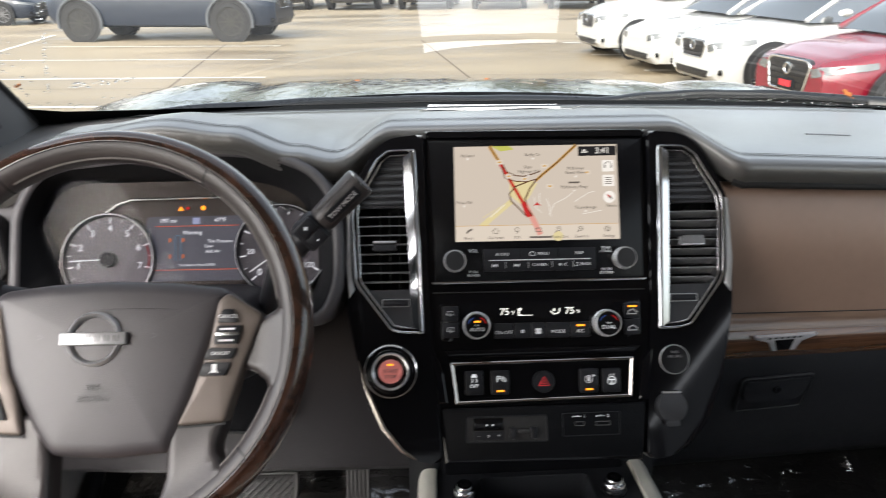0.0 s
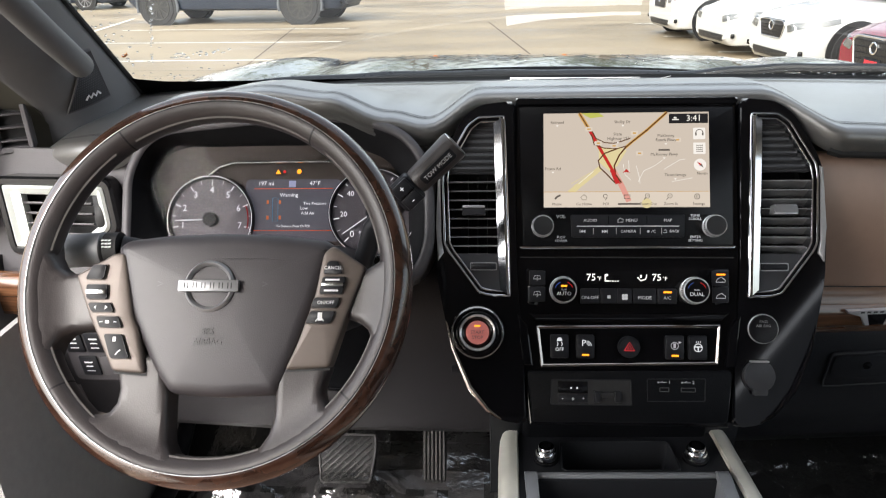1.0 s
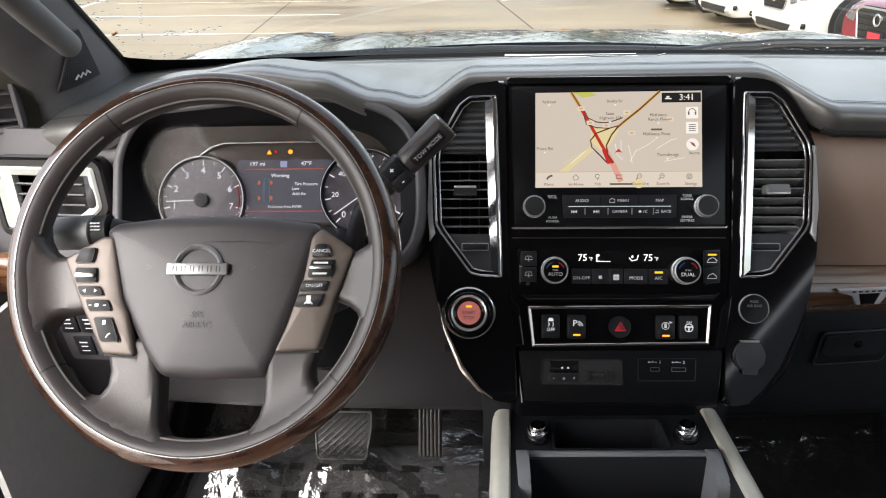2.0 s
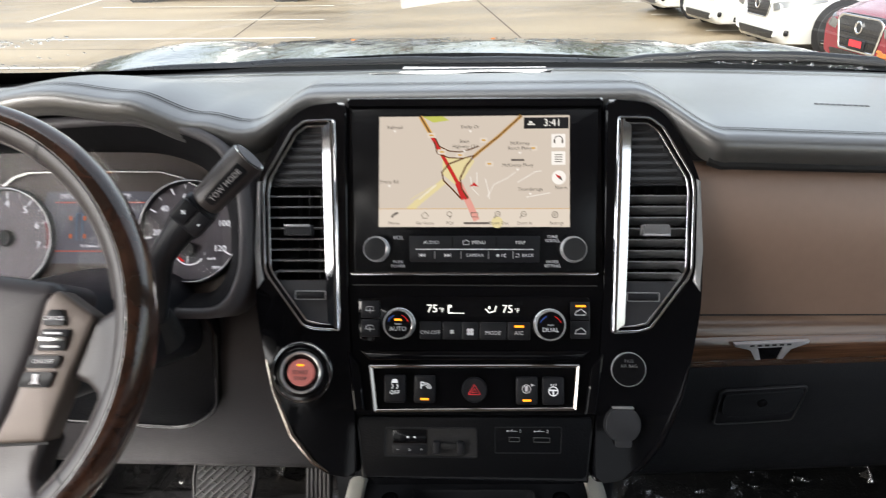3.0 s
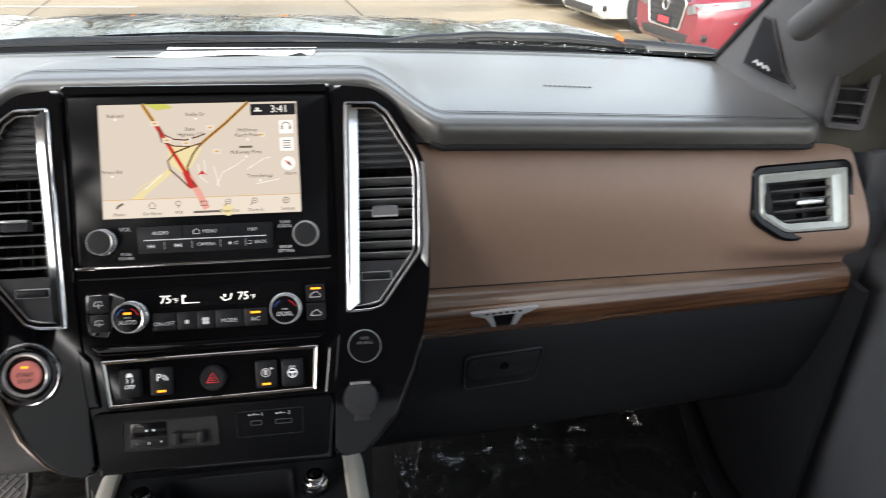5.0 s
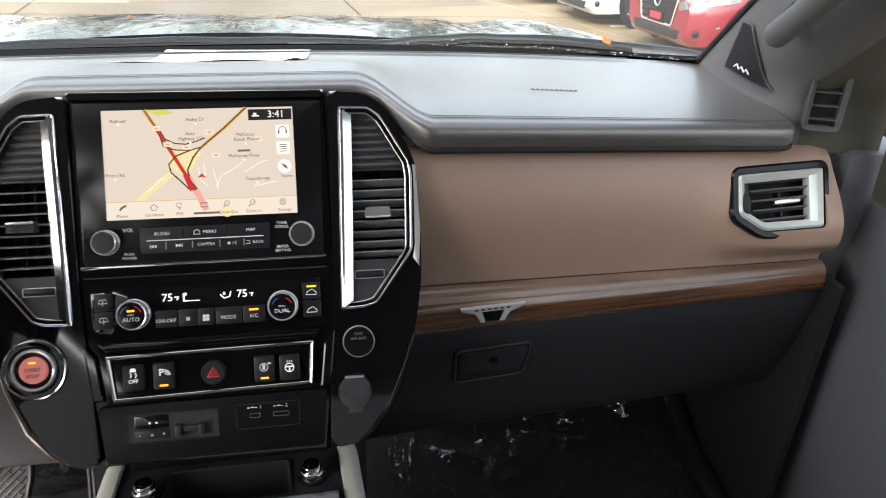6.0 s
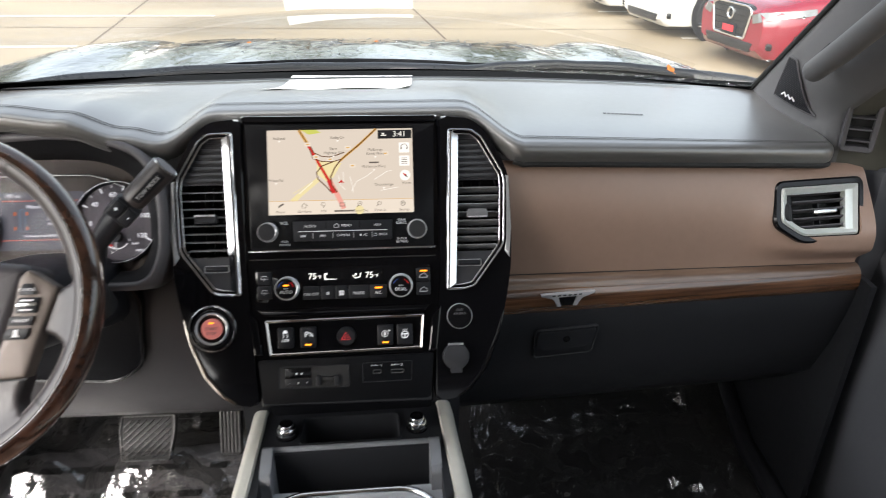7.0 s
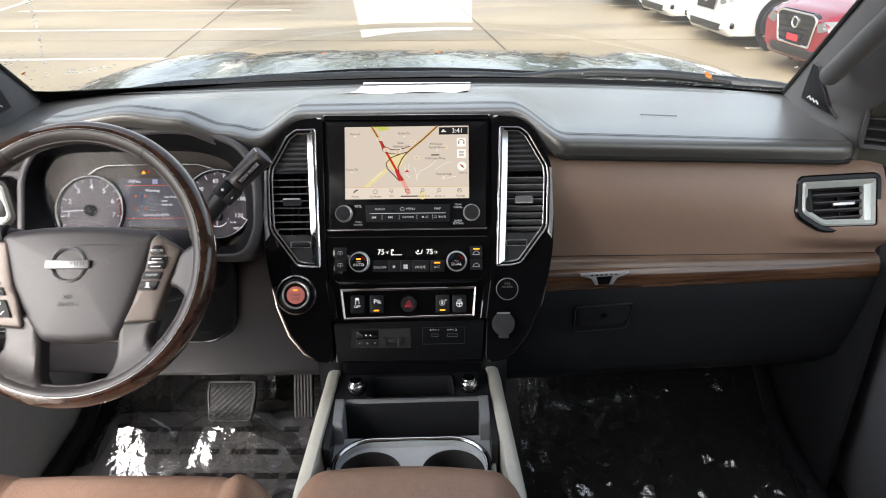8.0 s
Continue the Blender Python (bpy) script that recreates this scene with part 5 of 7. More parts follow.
part("bright_rim", lathe([(0.0175, 0.0), (0.0175, 0.0028), (0.0168, 0.0036), (0.0163, 0.003)], 32), EDGE, lamp)
words("lamp_print", "PASS", 0.0045, lamp, (0, 0.0085, 0.0046), SLAT)
words("lamp_print", "AIR BAG", 0.0045, lamp, (0, 0.0036, 0.0046), SLAT)
socket = on_stack("power_socket", "capped round power socket", "power socket", at=(0.149, -0.009, 0.003))
part("rim", lathe([(0.0185, 0), (0.0185, 0.004), (0.0165, 0.006), (0.015, 0.005)], 32), SATIN_BLACK, socket)
part("cap", prism(rounded([(-0.0085, -0.0160), (0.0085, -0.0160), (0.0170, -0.0055), (0.0165, 0.0055), (0.0105, 0.0165), (-0.0105, 0.0165), (-0.0165, 0.0055), (-0.0170, -0.0055)], 0.004), 0.0, 0.0105, 0.002), BUTTON_GREY, socket)
part("cap_tab", prism(rounded([(-0.0080, -0.0215), (0.0080, -0.0215), (0.0082, -0.0135), (-0.0082, -0.0135)], 0.002), 0.004, 0.0100, 0.001), BUTTON_GREY, socket)
part("cap_hinge", box(-0.0105, 0.0105, 0.0165, 0.0185, 0.003, 0.0105, 0.0008), EDGE, socket)


# tall air vents either side of the screen
def stack_vent(s):
    v = on_stack("center_air_vent", "tall angular air vent with a broad chrome frame", "air vent", "center air vents")
    o = [(s * x, y) for x, y in rounded(VENT, 0.004, 3)]
    h = [(s * x, y) for x, y in rounded(inset(VENT, 0.0075), 0.003, 3)]
    part("frame", ring(o, 0.0024, -0.01, 0.0072), CHROME, v, "thin chrome outline", sharp=40)
    part("frame_gap", ring(inset(o, 0.0022), 0.0036, -0.02, 0.0042), PIANO, v)
    part("inner_line", ring(inset(o, 0.0056), 0.0021, -0.03, 0.0060), CHROME, v, "thin chrome inner line", sharp=40)
    bm = bmesh.new()
    pts = [((0.1480, 0.2985), (0.1595, 0.2935)), ((0.1465, 0.240), (0.1578, 0.240)), ((0.1435, 0.160), (0.1550, 0.160)), ((0.1405, 0.0850), (0.1520, 0.0915))]
    rows = [[bm.verts.new((s * a[0], a[1], z)) for z in (-0.01, 0.0085)] + [bm.verts.new((s * (a[0] + 0.0025), a[1], 0.0092)), bm.verts.new((s * b[0], b[1], 0.0042)), bm.verts.new((s * b[0], b[1], -0.03))] for a, b in pts]
    for a, b in zip(rows, rows[1:]):
        for i in range(4):
            bm.faces.new((a[i], a[i + 1], b[i + 1], b[i]))
    part("side_bar", bm, CHROME, v, "broad chrome bar", sharp=20)
    part("outer_flank", prism([(s * 0.2235, 0.238), (s * 0.2275, 0.236), (s * 0.2292, 0.165), (s * 0.2265, 0.125), (s * 0.2195, 0.135), (s * 0.2225, 0.15), (s * 0.2243, 0.225)][::s], 0.003, 0.0075, 0.0015), EDGE, v, "silver outer flank")
    part("back_wall", prism(h[::-s] if s > 0 else h, -0.05, -0.045), RUBBER, v)
    part("duct_wall", ring(inset(o, 0.004), 0.003, -0.05, -0.012), RUBBER, v)
    up = [(s * 0.158, 0.2955), (s * 0.177, 0.2945), (s * 0.1870, 0.286), (s * 0.2135, 0.239), (s * 0.2150, 0.233), (s * 0.1575, 0.233)]
    part("ribbed_plate", prism(up[::-s], -0.012, -0.004), BUTTON_GREY, v)
    for i in range(7):
        y = 0.2385 + 0.0081 * i
        w = line_at(y, [(0.235, 0.2130), (0.239, 0.2115), (0.286, 0.185), (0.2945, 0.176)])
        part("rib", tube([(s * 0.158, y, -0.0045), (s * (w - 0.001), y, -0.0045)], 0.0031, 8), BUTTON_GREY, v)
    low = [(s * 0.1525, 0.1345), (s * 0.2050, 0.1345), (s * 0.1745, 0.0935), (s * 0.166, 0.0905), (s * 0.152, 0.0900)]
    part("lower_plate", prism(low[::-s], -0.012, -0.001), BUTTON_GREY, v)
    part("tab_recess", ring(rounded([(s * 0.1715 - 0.0165, 0.114), (s * 0.1715 + 0.0165, 0.114), (s * 0.1715 + 0.0165, 0.1235), (s * 0.1715 - 0.0165, 0.1235)], 0.002), 0.0010, -0.002, 0.0006), EDGE, v)
    part("tab", box(s * 0.1715 - 0.0145, s * 0.1715 + 0.0145, 0.1155, 0.1222, -0.002, 0.0045, 0.0018), SATIN_BLACK, v)
    for i in range(8):
        y = 0.1435 + 0.0113 * i
        xr = line_at(y, [(0.135, 0.207), (0.152, 0.212), (0.233, 0.2150)])
        part("slat", move(box(-(xr - 0.153) / 2, (xr - 0.153) / 2, -0.0009, 0.0009, -0.016, 0.0, 0.0006), Matrix.Translation((s * (xr + 0.153) / 2, y, -0.005)) @ pose(0, 0, 0, 6 if s < 0 else -26)), SLAT, v)
    for x in (0.168, 0.180, 0.192):
        part("vane", box(s * x - 0.0008, s * x + 0.0008, 0.136, 0.232, -0.042, -0.026), RUBBER, v)
    part("handle", prism(rounded([(s * 0.1835 - 0.0145, 0.181), (s * 0.1835 + 0.0145, 0.181), (s * 0.1835 + 0.0130, 0.1925), (s * 0.1835 - 0.0130, 0.1925)], 0.002), -0.006, 0.008, 0.002), BUTTON_GREY if s < 0 else SLAT, v)
    part("handle_edge", box(s * 0.1835 - 0.0135, s * 0.1835 + 0.0135, 0.1893 if s < 0 else 0.1803, 0.1925 if s < 0 else 0.1826, 0.0055, 0.0095, 0.0010), KNOB_METAL, v)
    return v


for s in (1, -1):
    stack_vent(s)

# ---- instrument cluster ----
CLUSTER = pose(-0.4, 0.845, 1.335, 90 - 27)
cluster = thing("instrument_cluster", "instrument cluster with two dials and a warning display", "instrument cluster", m=CLUSTER)
FACE = [(-0.203, 0.04), (-0.186, 0.073), (-0.16, 0.083), (-0.05, 0.084), (0.02, 0.084), (0.06, 0.082), (0.10, 0.068), (0.12, 0.048), (0.132, 0.007), (0.133, -0.04), (0.118, -0.072), (-0.165, -0.072), (-0.172, -0.03)]
MOUTH = [(-0.207, 0.04), (-0.190, 0.075), (-0.165, 0.090), (-0.05, 0.101), (0.024, 0.105), (0.085, 0.099), (0.128, 0.082), (0.150, 0.055), (0.157, 0.007), (0.157, -0.048), (0.140, -0.085), (-0.19, -0.085), (-0.207, -0.06)]
DIAL = material("charcoal_dial_face", (0.085, 0.078, 0.086), 0.6, spec=0.1, vary=0.06)
# The plate's brown tone stands for the seat mirrored in the cover.
part("back_plate", prism(rounded(FACE[::-1], 0.02), -0.03, -0.012), material("reflection_brown_cluster_plate", (0.036, 0.027, 0.022), 0.5, spec=0.2, vary=0.12), cluster)
bm = bmesh.new()
soft, mouth = rounded(FACE[::-1], 0.02), rounded(MOUTH[::-1], 0.02)
wall = [((a[0] + b[0]) / 2, (a[1] + b[1]) / 2) for a, b in zip(soft, mouth)]
loops = [[bm.verts.new((x, y, z)) for x, y in pl] for pl, z in ((soft, -0.03), (soft, -0.011), (wall, 0.012), (mouth, 0.036))]
for r, q in zip(loops, loops[1:]):
    for i in range(len(r)):
        bm.faces.new((r[i], r[(i + 1) % len(r)], q[(i + 1) % len(r)], q[i]))
part("visor", bm, MATT_BLACK, cluster, "black plastic visor", sharp=60)
bm = bmesh.new()
loops = [[bm.verts.new((x, y, z)) for x, y in pl] for pl, z in ((mouth, 0.034), (inset(mouth, -0.002), 0.0385), (inset(mouth, -0.006), 0.040), (inset(mouth, -0.012), 0.036), (inset(mouth, -0.014), -0.03))]
for r, q in zip(loops, loops[1:]):
    for i in range(len(r)):
        bm.faces.new((r[i], r[(i + 1) % len(r)], q[(i + 1) % len(r)], q[i]))
part("visor_rim", bm, GREY_PLASTIC, cluster, "charcoal rim of the visor", sharp=60)
INK = glow("dial_white", (0.75, 0.75, 0.78), 0.45)


def dial(cx, cy, r, a0, a1, marks, texts, needle, name):
    d = part("dial", prism(circle(cx, cy, r, 48), -0.012, -0.009), DIAL, cluster, name)
    part("dial_rim", lathe([(r * 1.03, -0.012), (r * 1.03, -0.004), (r * 0.99, -0.002), (r * 0.955, -0.009)], 56, Matrix.Translation((cx, cy, 0))), SATIN_BLACK, d)
    part("dial_line", strip(circle(cx, cy, r * 1.0, 60) + [(cx + r, cy)], 0.0006, -0.0018), GREY_INK, d)
    ticks = bmesh.new()
    for i in range(marks + 1):
        a = radians(a0 + (a1 - a0) * i / marks)
        lo = r * (0.80 if i % 2 == 0 else 0.86)
        strip([(cx + lo * math.cos(a), cy + lo * math.sin(a)), (cx + r * 0.93 * math.cos(a), cy + r * 0.93 * math.sin(a))], 0.0015 if i % 2 == 0 else 0.0009, -0.0086, ticks)
    part("ticks", ticks, INK, d)
    for i, t in enumerate(texts):
        a = radians(a0 + (a1 - a0) * i / (len(texts) - 1))
        if t:
            words("number", t, r * (0.21 if len(t) < 2 else 0.17), d, (cx + r * 0.69 * math.cos(a), cy + r * 0.69 * math.sin(a), -0.0086), INK)
    a = radians(needle)
    part("needle", strip([(cx + r * 0.1 * math.cos(a), cy + r * 0.1 * math.sin(a)), (cx + r * 0.84 * math.cos(a), cy + r * 0.84 * math.sin(a))], 0.0014, -0.004), WHITE_INK, d)
    part("needle_hub", lathe([(r * 0.17, -0.009), (r * 0.16, -0.001), (0, -0.001)], 20, Matrix.Translation((cx, cy, 0))), MATT_BLACK, d)
    return d


tach = dial(-0.123, -0.012, 0.0555, 225, -12, 14, ["", "1", "2", "3", "4", "5", "6", "7"], 182, "rev counter")
part("red_zone", strip(circle(-0.123, -0.012, 0.0485, 8, -14, 22), 0.0018, -0.0085), glow("dim_red_arc", (0.35, 0.05, 0.06), 0.25), tach)
speedo = dial(0.088, -0.004, 0.0555, 225, -30, 14, ["0", "20", "40", "60", "80", "100", "120"], 215, "speedometer")
words("unit", "MPH", 0.0055, speedo, (0.118, -0.044, -0.0085), INK)
words("unit", "km/h", 0.0045, speedo, (0.112, -0.034, -0.0085), INK)
part("fuel_gauge", strip(circle(0.087, -0.024, 0.017, 12, 215, 325), 0.0012, -0.0084), INK, speedo)
part("fuel_needle", strip([(0.087, -0.024), (0.087, -0.041)], 0.001, -0.0038), WHITE_INK, speedo)
part("fuel_hub", lathe([(0.008, -0.009), (0.0075, -0.001), (0, -0.001)], 16, Matrix.Translation((0.087, -0.024, 0))), RUBBER, speedo)
words("fuel_mark", "0", 0.0048, speedo, (0.071, -0.029, -0.0084), INK)
words("fuel_mark", "1", 0.0048, speedo, (0.104, -0.029, -0.0084), INK)
part("fuel_red", strip(circle(0.087, -0.024, 0.0145, 4, 215, 245), 0.002, -0.0083), RED_GLOW, speedo)
info = part("info_screen", prism(rounded([(-0.085, -0.040), (0.045, -0.040), (0.045, 0.040), (-0.078, 0.040)], 0.006), -0.0125, -0.0105), material("lit_grey_screen", (0.040, 0.040, 0.048), 0.5, spec=0.1, emit=0.45), cluster, "lit grey-blue info display")
part("screen_line", join(bar(-0.068, 0.035, 0.0275, 0.0283, -0.0102), bar(-0.068, 0.035, -0.0265, -0.0257, -0.0102)), glow("orange_rule", (0.75, 0.12, 0.04), 0.360), info)
for t, x, y, sz in (("197 mi", -0.052, 0.0345, 0.0075), ("47°F", 0.012, 0.0345, 0.0075), ("Warning", -0.022, 0.0195, 0.0068), ("Tire Pressure", 0.012, 0.0085, 0.0055), ("Low", -0.002, 0.0025, 0.0055), ("Add Air", 0.003, -0.004, 0.0055), ("To Dismiss, Press ENTER", -0.016, -0.0205, 0.0042)):
    words("display_line", t, sz, info, (x, y, -0.0101), INK)
part("display_icon", bar(-0.022, -0.013, 0.030, 0.038, -0.0101), glow("pale_block", (0.4, 0.42, 0.6), 0.320), info)
part("car_figure", join(*[bar(-0.051 + 0.016 * i, -0.048 + 0.016 * i, y, y + 0.005, -0.0101) for i in (0, 1) for y in (0.008, -0.012)]), glow("tyre_orange", (0.7, 0.2, 0.08), 0.280), info)
part("car_figure_body", strip([(-0.043, 0.016), (-0.043, -0.014), (-0.036, -0.014), (-0.036, 0.016), (-0.043, 0.016)], 0.0008, -0.0101), glow("blue_outline", (0.1, 0.3, 0.45), 0.280), info)
part("warning_lamp", flat([(-0.040, 0.047), (-0.033, 0.047), (-0.0365, 0.053)], -0.0105), AMBER, cluster)
part("warning_lamp", flat(circle(-0.009, 0.050, 0.003, 12), -0.0105), AMBER, cluster)
part("warning_lamp", flat(circle(-0.028, 0.050, 0.002, 12), -0.0105), RED_GLOW, cluster)
part("arch", tube([(-0.127, 0.046, -0.008), (-0.112, 0.056, -0.006), (-0.095, 0.061, -0.005), (0.0, 0.062, -0.005), (0.055, 0.061, -0.005), (0.078, 0.055, -0.006), (0.1, 0.043, -0.008)], 0.0018, 8), SATIN_CHROME, cluster, "silver arched trim")

cover = part("clear_cover", prism(inset(rounded(FACE[::-1], 0.02), 0.001), 0.010, 0.0115), LENS, cluster, "clear gauge cover")
cover.visible_shadow = False

# ---- steering column, stalk and gear lever ----
column = thing("steering_column", "black plastic steering column cover", "steering column")


def cover_at(a, v):
    y = 0.585 + 0.30 * v
    w, h = 0.075 + 0.012 * v, 0.05 + 0.012 * v
    c, q = math.cos(a), math.sin(a)
    return (-0.39 + w * math.copysign(abs(c) ** 0.6, c), y, 1.335 - 0.42 * (y - 0.585) + h * math.copysign(abs(q) ** 0.6, q))


part("cover", grid(cover_at, span(0, 2 * math.pi, 40), span(0, 1, 10)), SATIN_BLACK, column, sharp=60)
part("surround", prism(rounded([(-0.13, -0.095), (0.030, -0.105), (0.075, -0.075), (0.098, 0.055), (0.085, 0.085), (-0.13, 0.085)], 0.02), 0, 0.014, 0.004), DEEP_BLACK, column, m=pose(-0.39, 0.838, 1.175, 90 + 8))
part("surround_rim", ring(rounded([(-0.135, -0.10), (0.033, -0.110), (0.080, -0.077), (0.103, 0.055), (0.089, 0.090), (-0.135, 0.09)], 0.02), 0.006, 0, 0.017), GLOSS_BLACK, column, m=pose(-0.39, 0.838, 1.175, 90 + 8))
stalk = thing("indicator_stalk", "black indicator stalk behind the steering wheel", "stalk")
part("arm", tube([(-0.45, 0.66, 1.345), (-0.532, 0.64, 1.371)], [0.011, 0.013], 14), SATIN_BLACK, stalk)
part("collar", tube([(-0.532, 0.64, 1.371), (-0.546, 0.639, 1.3705)], 0.0165, 18), RUBBER, stalk)
part("end_knob", tube([(-0.546, 0.639, 1.3705), (-0.549, 0.639, 1.3704), (-0.597, 0.637, 1.3686), (-0.601, 0.637, 1.3685)], [0.014, 0.0175, 0.0165, 0.013], 18), BINM, stalk)
part("knob_print", join(*[move(box(-0.0012, 0.0012, -0.0012, 0.0012, 0, 0.0006), Matrix.Translation((-0.543 + 0.0035 * (i % 3), 0.6245 + 0.0012 * (i // 3), 1.379 + 0.003 * (i // 3)))) for i in range(9)]), GREY_INK, stalk)
lever = thing("gear_lever", "black leather column gear lever with tow mode button", "gear lever")
L0, L1 = Vector((-0.252, 0.738, 1.397)), Vector((-0.2005, 0.752, 1.444))
ax = (L1 - L0).normalized()
part("rod", tube([(-0.318, 0.745, 1.27), (-0.306, 0.742, 1.315), (-0.293, 0.738, 1.352), (-0.268, 0.736, 1.382), tuple(L0)], [0.011, 0.0115, 0.012, 0.014, 0.0145], 16), SATIN_BLACK, lever)
part("boot", tube([(-0.325, 0.76, 1.25), (-0.316, 0.745, 1.285)], [0.026, 0.015], 16), RUBBER, lever)
eyev = Vector((0.03, 0.1, 1.63))
toward = (eyev - (L0 + L1) / 2)
toward = (toward - ax * toward.dot(ax)).normalized()
side = toward.cross(ax)
GRIP = Matrix.Translation(L0) @ Matrix((ax, side * -1, toward)).transposed().to_4x4()
if GRIP.to_3x3().determinant() < 0:
    GRIP = Matrix.Translation(L0) @ Matrix((ax, side, toward)).transposed().to_4x4()
GL = (L1 - L0).length
part("grip", lathe([(0.0, 0.012), (0.0136, 0.012), (0.0148, 0.016), (0.0164, GL - 0.012), (0.0168, GL - 0.004), (0.0162, GL), (0.0150, GL)], 28, GRIP @ pose(0, 0, 0, 0, 90, 0)), BLACK_LEATHER, lever, "leather grip")
part("end_ring", lathe([(0.0160, GL - 0.001), (0.0157, GL + 0.001), (0.0146, GL + 0.0005)], 28, GRIP @ pose(0, 0, 0, 0, 90, 0)), SATIN_CHROME, lever)
part("end_button", lathe([(0.0147, GL - 0.002), (0.0140, GL + 0.0015), (0, GL + 0.002)], 28, GRIP @ pose(0, 0, 0, 0, 90, 0)), GREY_PLASTIC, lever)
part("label_plate", prism(rounded([(0.020, -0.0065), (GL - 0.006, -0.0075), (GL - 0.006, 0.0045), (0.020, 0.0045)], 0.002), 0.0125, 0.0174, 0.001), SATIN_BLACK, lever, m=GRIP)
words("lever_print", "TOW MODE", 0.0068, lever, (GL / 2 + 0.007, -0.0015, 0.0178), GREY_INK, m=GRIP)
part("grip_stitching", join(*[move(box(-0.001, 0.001, -0.0004, 0.0004, 0, 0.0006), GRIP @ Matrix.Translation((0.019 + 0.0032 * i, 0.0125, 0.0148))) for i in range(15)]), PALE_STITCH, lever)
part("shift_block", move(box(-0.016, 0.012, -0.0165, 0.0165, -0.008, 0.014, 0.004, 3), GRIP), SATIN_BLACK, lever)
for yy, t in ((0.008, "+"), (-0.008, "-")):
    part("shift_button", move(box(-0.012, 0.009, yy - 0.0072, yy + 0.0072, 0.012, 0.0175, 0.0015), GRIP), SATIN_BLACK, lever)
    words("button_print", t, 0.0105, lever, (-0.0015, yy, 0.0179), WHITE_INK, m=GRIP)

# ---- steering wheel: x across, y up its plane, z to the driver ----
WHEEL = pose(-0.414, 0.581, 1.359, 90 - 34.0) @ Matrix.Scale(1.042, 4)
wheel = thing("steering_wheel", "black leather and dark wood steering wheel", "steering wheel", m=WHEEL)
RR, TUBE, RX, RY = 0.1650, 0.0150, -0.004, 0.003


def rim(a0, a1, r, n=16, u0=0.0, u1=360.0, m=140, flat_k=1.0):
    bm = bmesh.new()
    rows = []
    for i in range(m + 1):
        u = radians(u0 + (u1 - u0) * i / m)
        row = []
        for j in range(n + 1):
            a = radians(a0 + (a1 - a0) * j / n)
            d = RR + r * math.cos(a) * 0.95
            row.append(bm.verts.new((RX + d * math.cos(u), RY + d * math.sin(u), r * 1.12 * math.sin(a))))
        rows.append(row)
    for p, q in zip(rows, rows[1:]):
        for j in range(n):
            bm.faces.new((p[j], p[j + 1], q[j + 1], q[j]))
    bmesh.ops.remove_doubles(bm, verts=bm.verts, dist=1e-5)
    return bm


part("wood_rim", rim(-95, 93, TUBE), WHEEL_WOOD, wheel, "dark lacquered wood rim", sharp=70)
part("leather_rim", rim(93, 266, TUBE * 0.99, 22), BLACK_LEATHER, wheel, "black leather inner rim", sharp=70)
part("rim_seam", rim(91, 95, TUBE * 1.012, 2), RUBBER, wheel, sharp=70)
part("rim_bead", rim(88, 90.2, TUBE * 1.010, 2), EDGE, wheel, "thin pale bead", sharp=70)
for u in (57, 124, 216, 322):
    part("rim_joint", rim(95, 262, TUBE * 1.003, 14, u - 0.3, u + 0.3, 2), RUBBER, wheel, sharp=70)
for u0, u1 in ((58, 122), (130, 170), (186, 232), (308, 354), (10, 50), (250, 290)):
    st = bmesh.new()
    k = int((u1 - u0) * 1.5)
    for i in range(k):
        u = radians(u0 + (u1 - u0) * i / k)
        c = Vector((RX + (RR - TUBE * 0.86) * math.cos(u), RY + (RR - TUBE * 0.86) * math.sin(u), TUBE * 0.56))
        t = Vector((-math.sin(u), math.cos(u), 0)) * 0.0009
        w = Vector((math.cos(u), math.sin(u), 0.8)) * 0.0007
        st.faces.new([st.verts.new(p) for p in (c - t - w, c + t - w, c + t + w, c - t + w)])
    part("rim_stitching", st, PALE_STITCH, wheel, "pale thread along the inner rim")


def domed(poly, z0, z1, crown, bevel, seg=3):
    """A plate with a soft crown: the face is drawn in rings towards its middle."""
    bm = bmesh.new()
    n = len(poly)
    cx, cy = sum(p[0] for p in poly) / n, sum(p[1] for p in poly) / n
    rows = [[bm.verts.new((x, y, z0)) for x, y in poly], [bm.verts.new((x, y, z1 - bevel)) for x, y in poly]]
    for k in range(1, seg + 1):
        a = math.pi / 2 * k / seg
        pl = inset(poly, bevel * (1 - math.cos(a)))
        rows.append([bm.verts.new((x, y, z1 - bevel + bevel * math.sin(a))) for x, y in pl])
    last = inset(poly, bevel)
    for k in range(1, 7):
        u = k / 7
        rows.append([bm.verts.new((x + (cx - x) * u, y + (cy - y) * u, z1 + crown * (1 - (1 - u) ** 2))) for x, y in last])
    for p, q in zip(rows, rows[1:]):
        for i in range(n):
            bm.faces.new((p[i], p[(i + 1) % n], q[(i + 1) % n], q[i]))
    mid = bm.verts.new((cx, cy, z1 + crown))
    for i in range(n):
        bm.faces.new((rows[-1][i], rows[-1][(i + 1) % n], mid))
    return bm


COVER = [(-0.036, -0.096), (0.010, -0.0985), (0.060, -0.095), (0.071, -0.070), (0.090, -0.018), (0.101, 0.018), (0.106, 0.034), (0.098, 0.041), (0.055, 0.046), (0.006, 0.048), (-0.045, 0.046), (-0.086, 0.041), (-0.095, 0.034), (-0.088, 0.012), (-0.077, -0.028), (-0.052, -0.076)]
part("airbag_cover", domed(rounded(COVER, 0.008, 3), -0.045, 0.008, 0.003, 0.012, 5), BLACK_GRAIN, wheel, "grained black airbag cover", sharp=60)


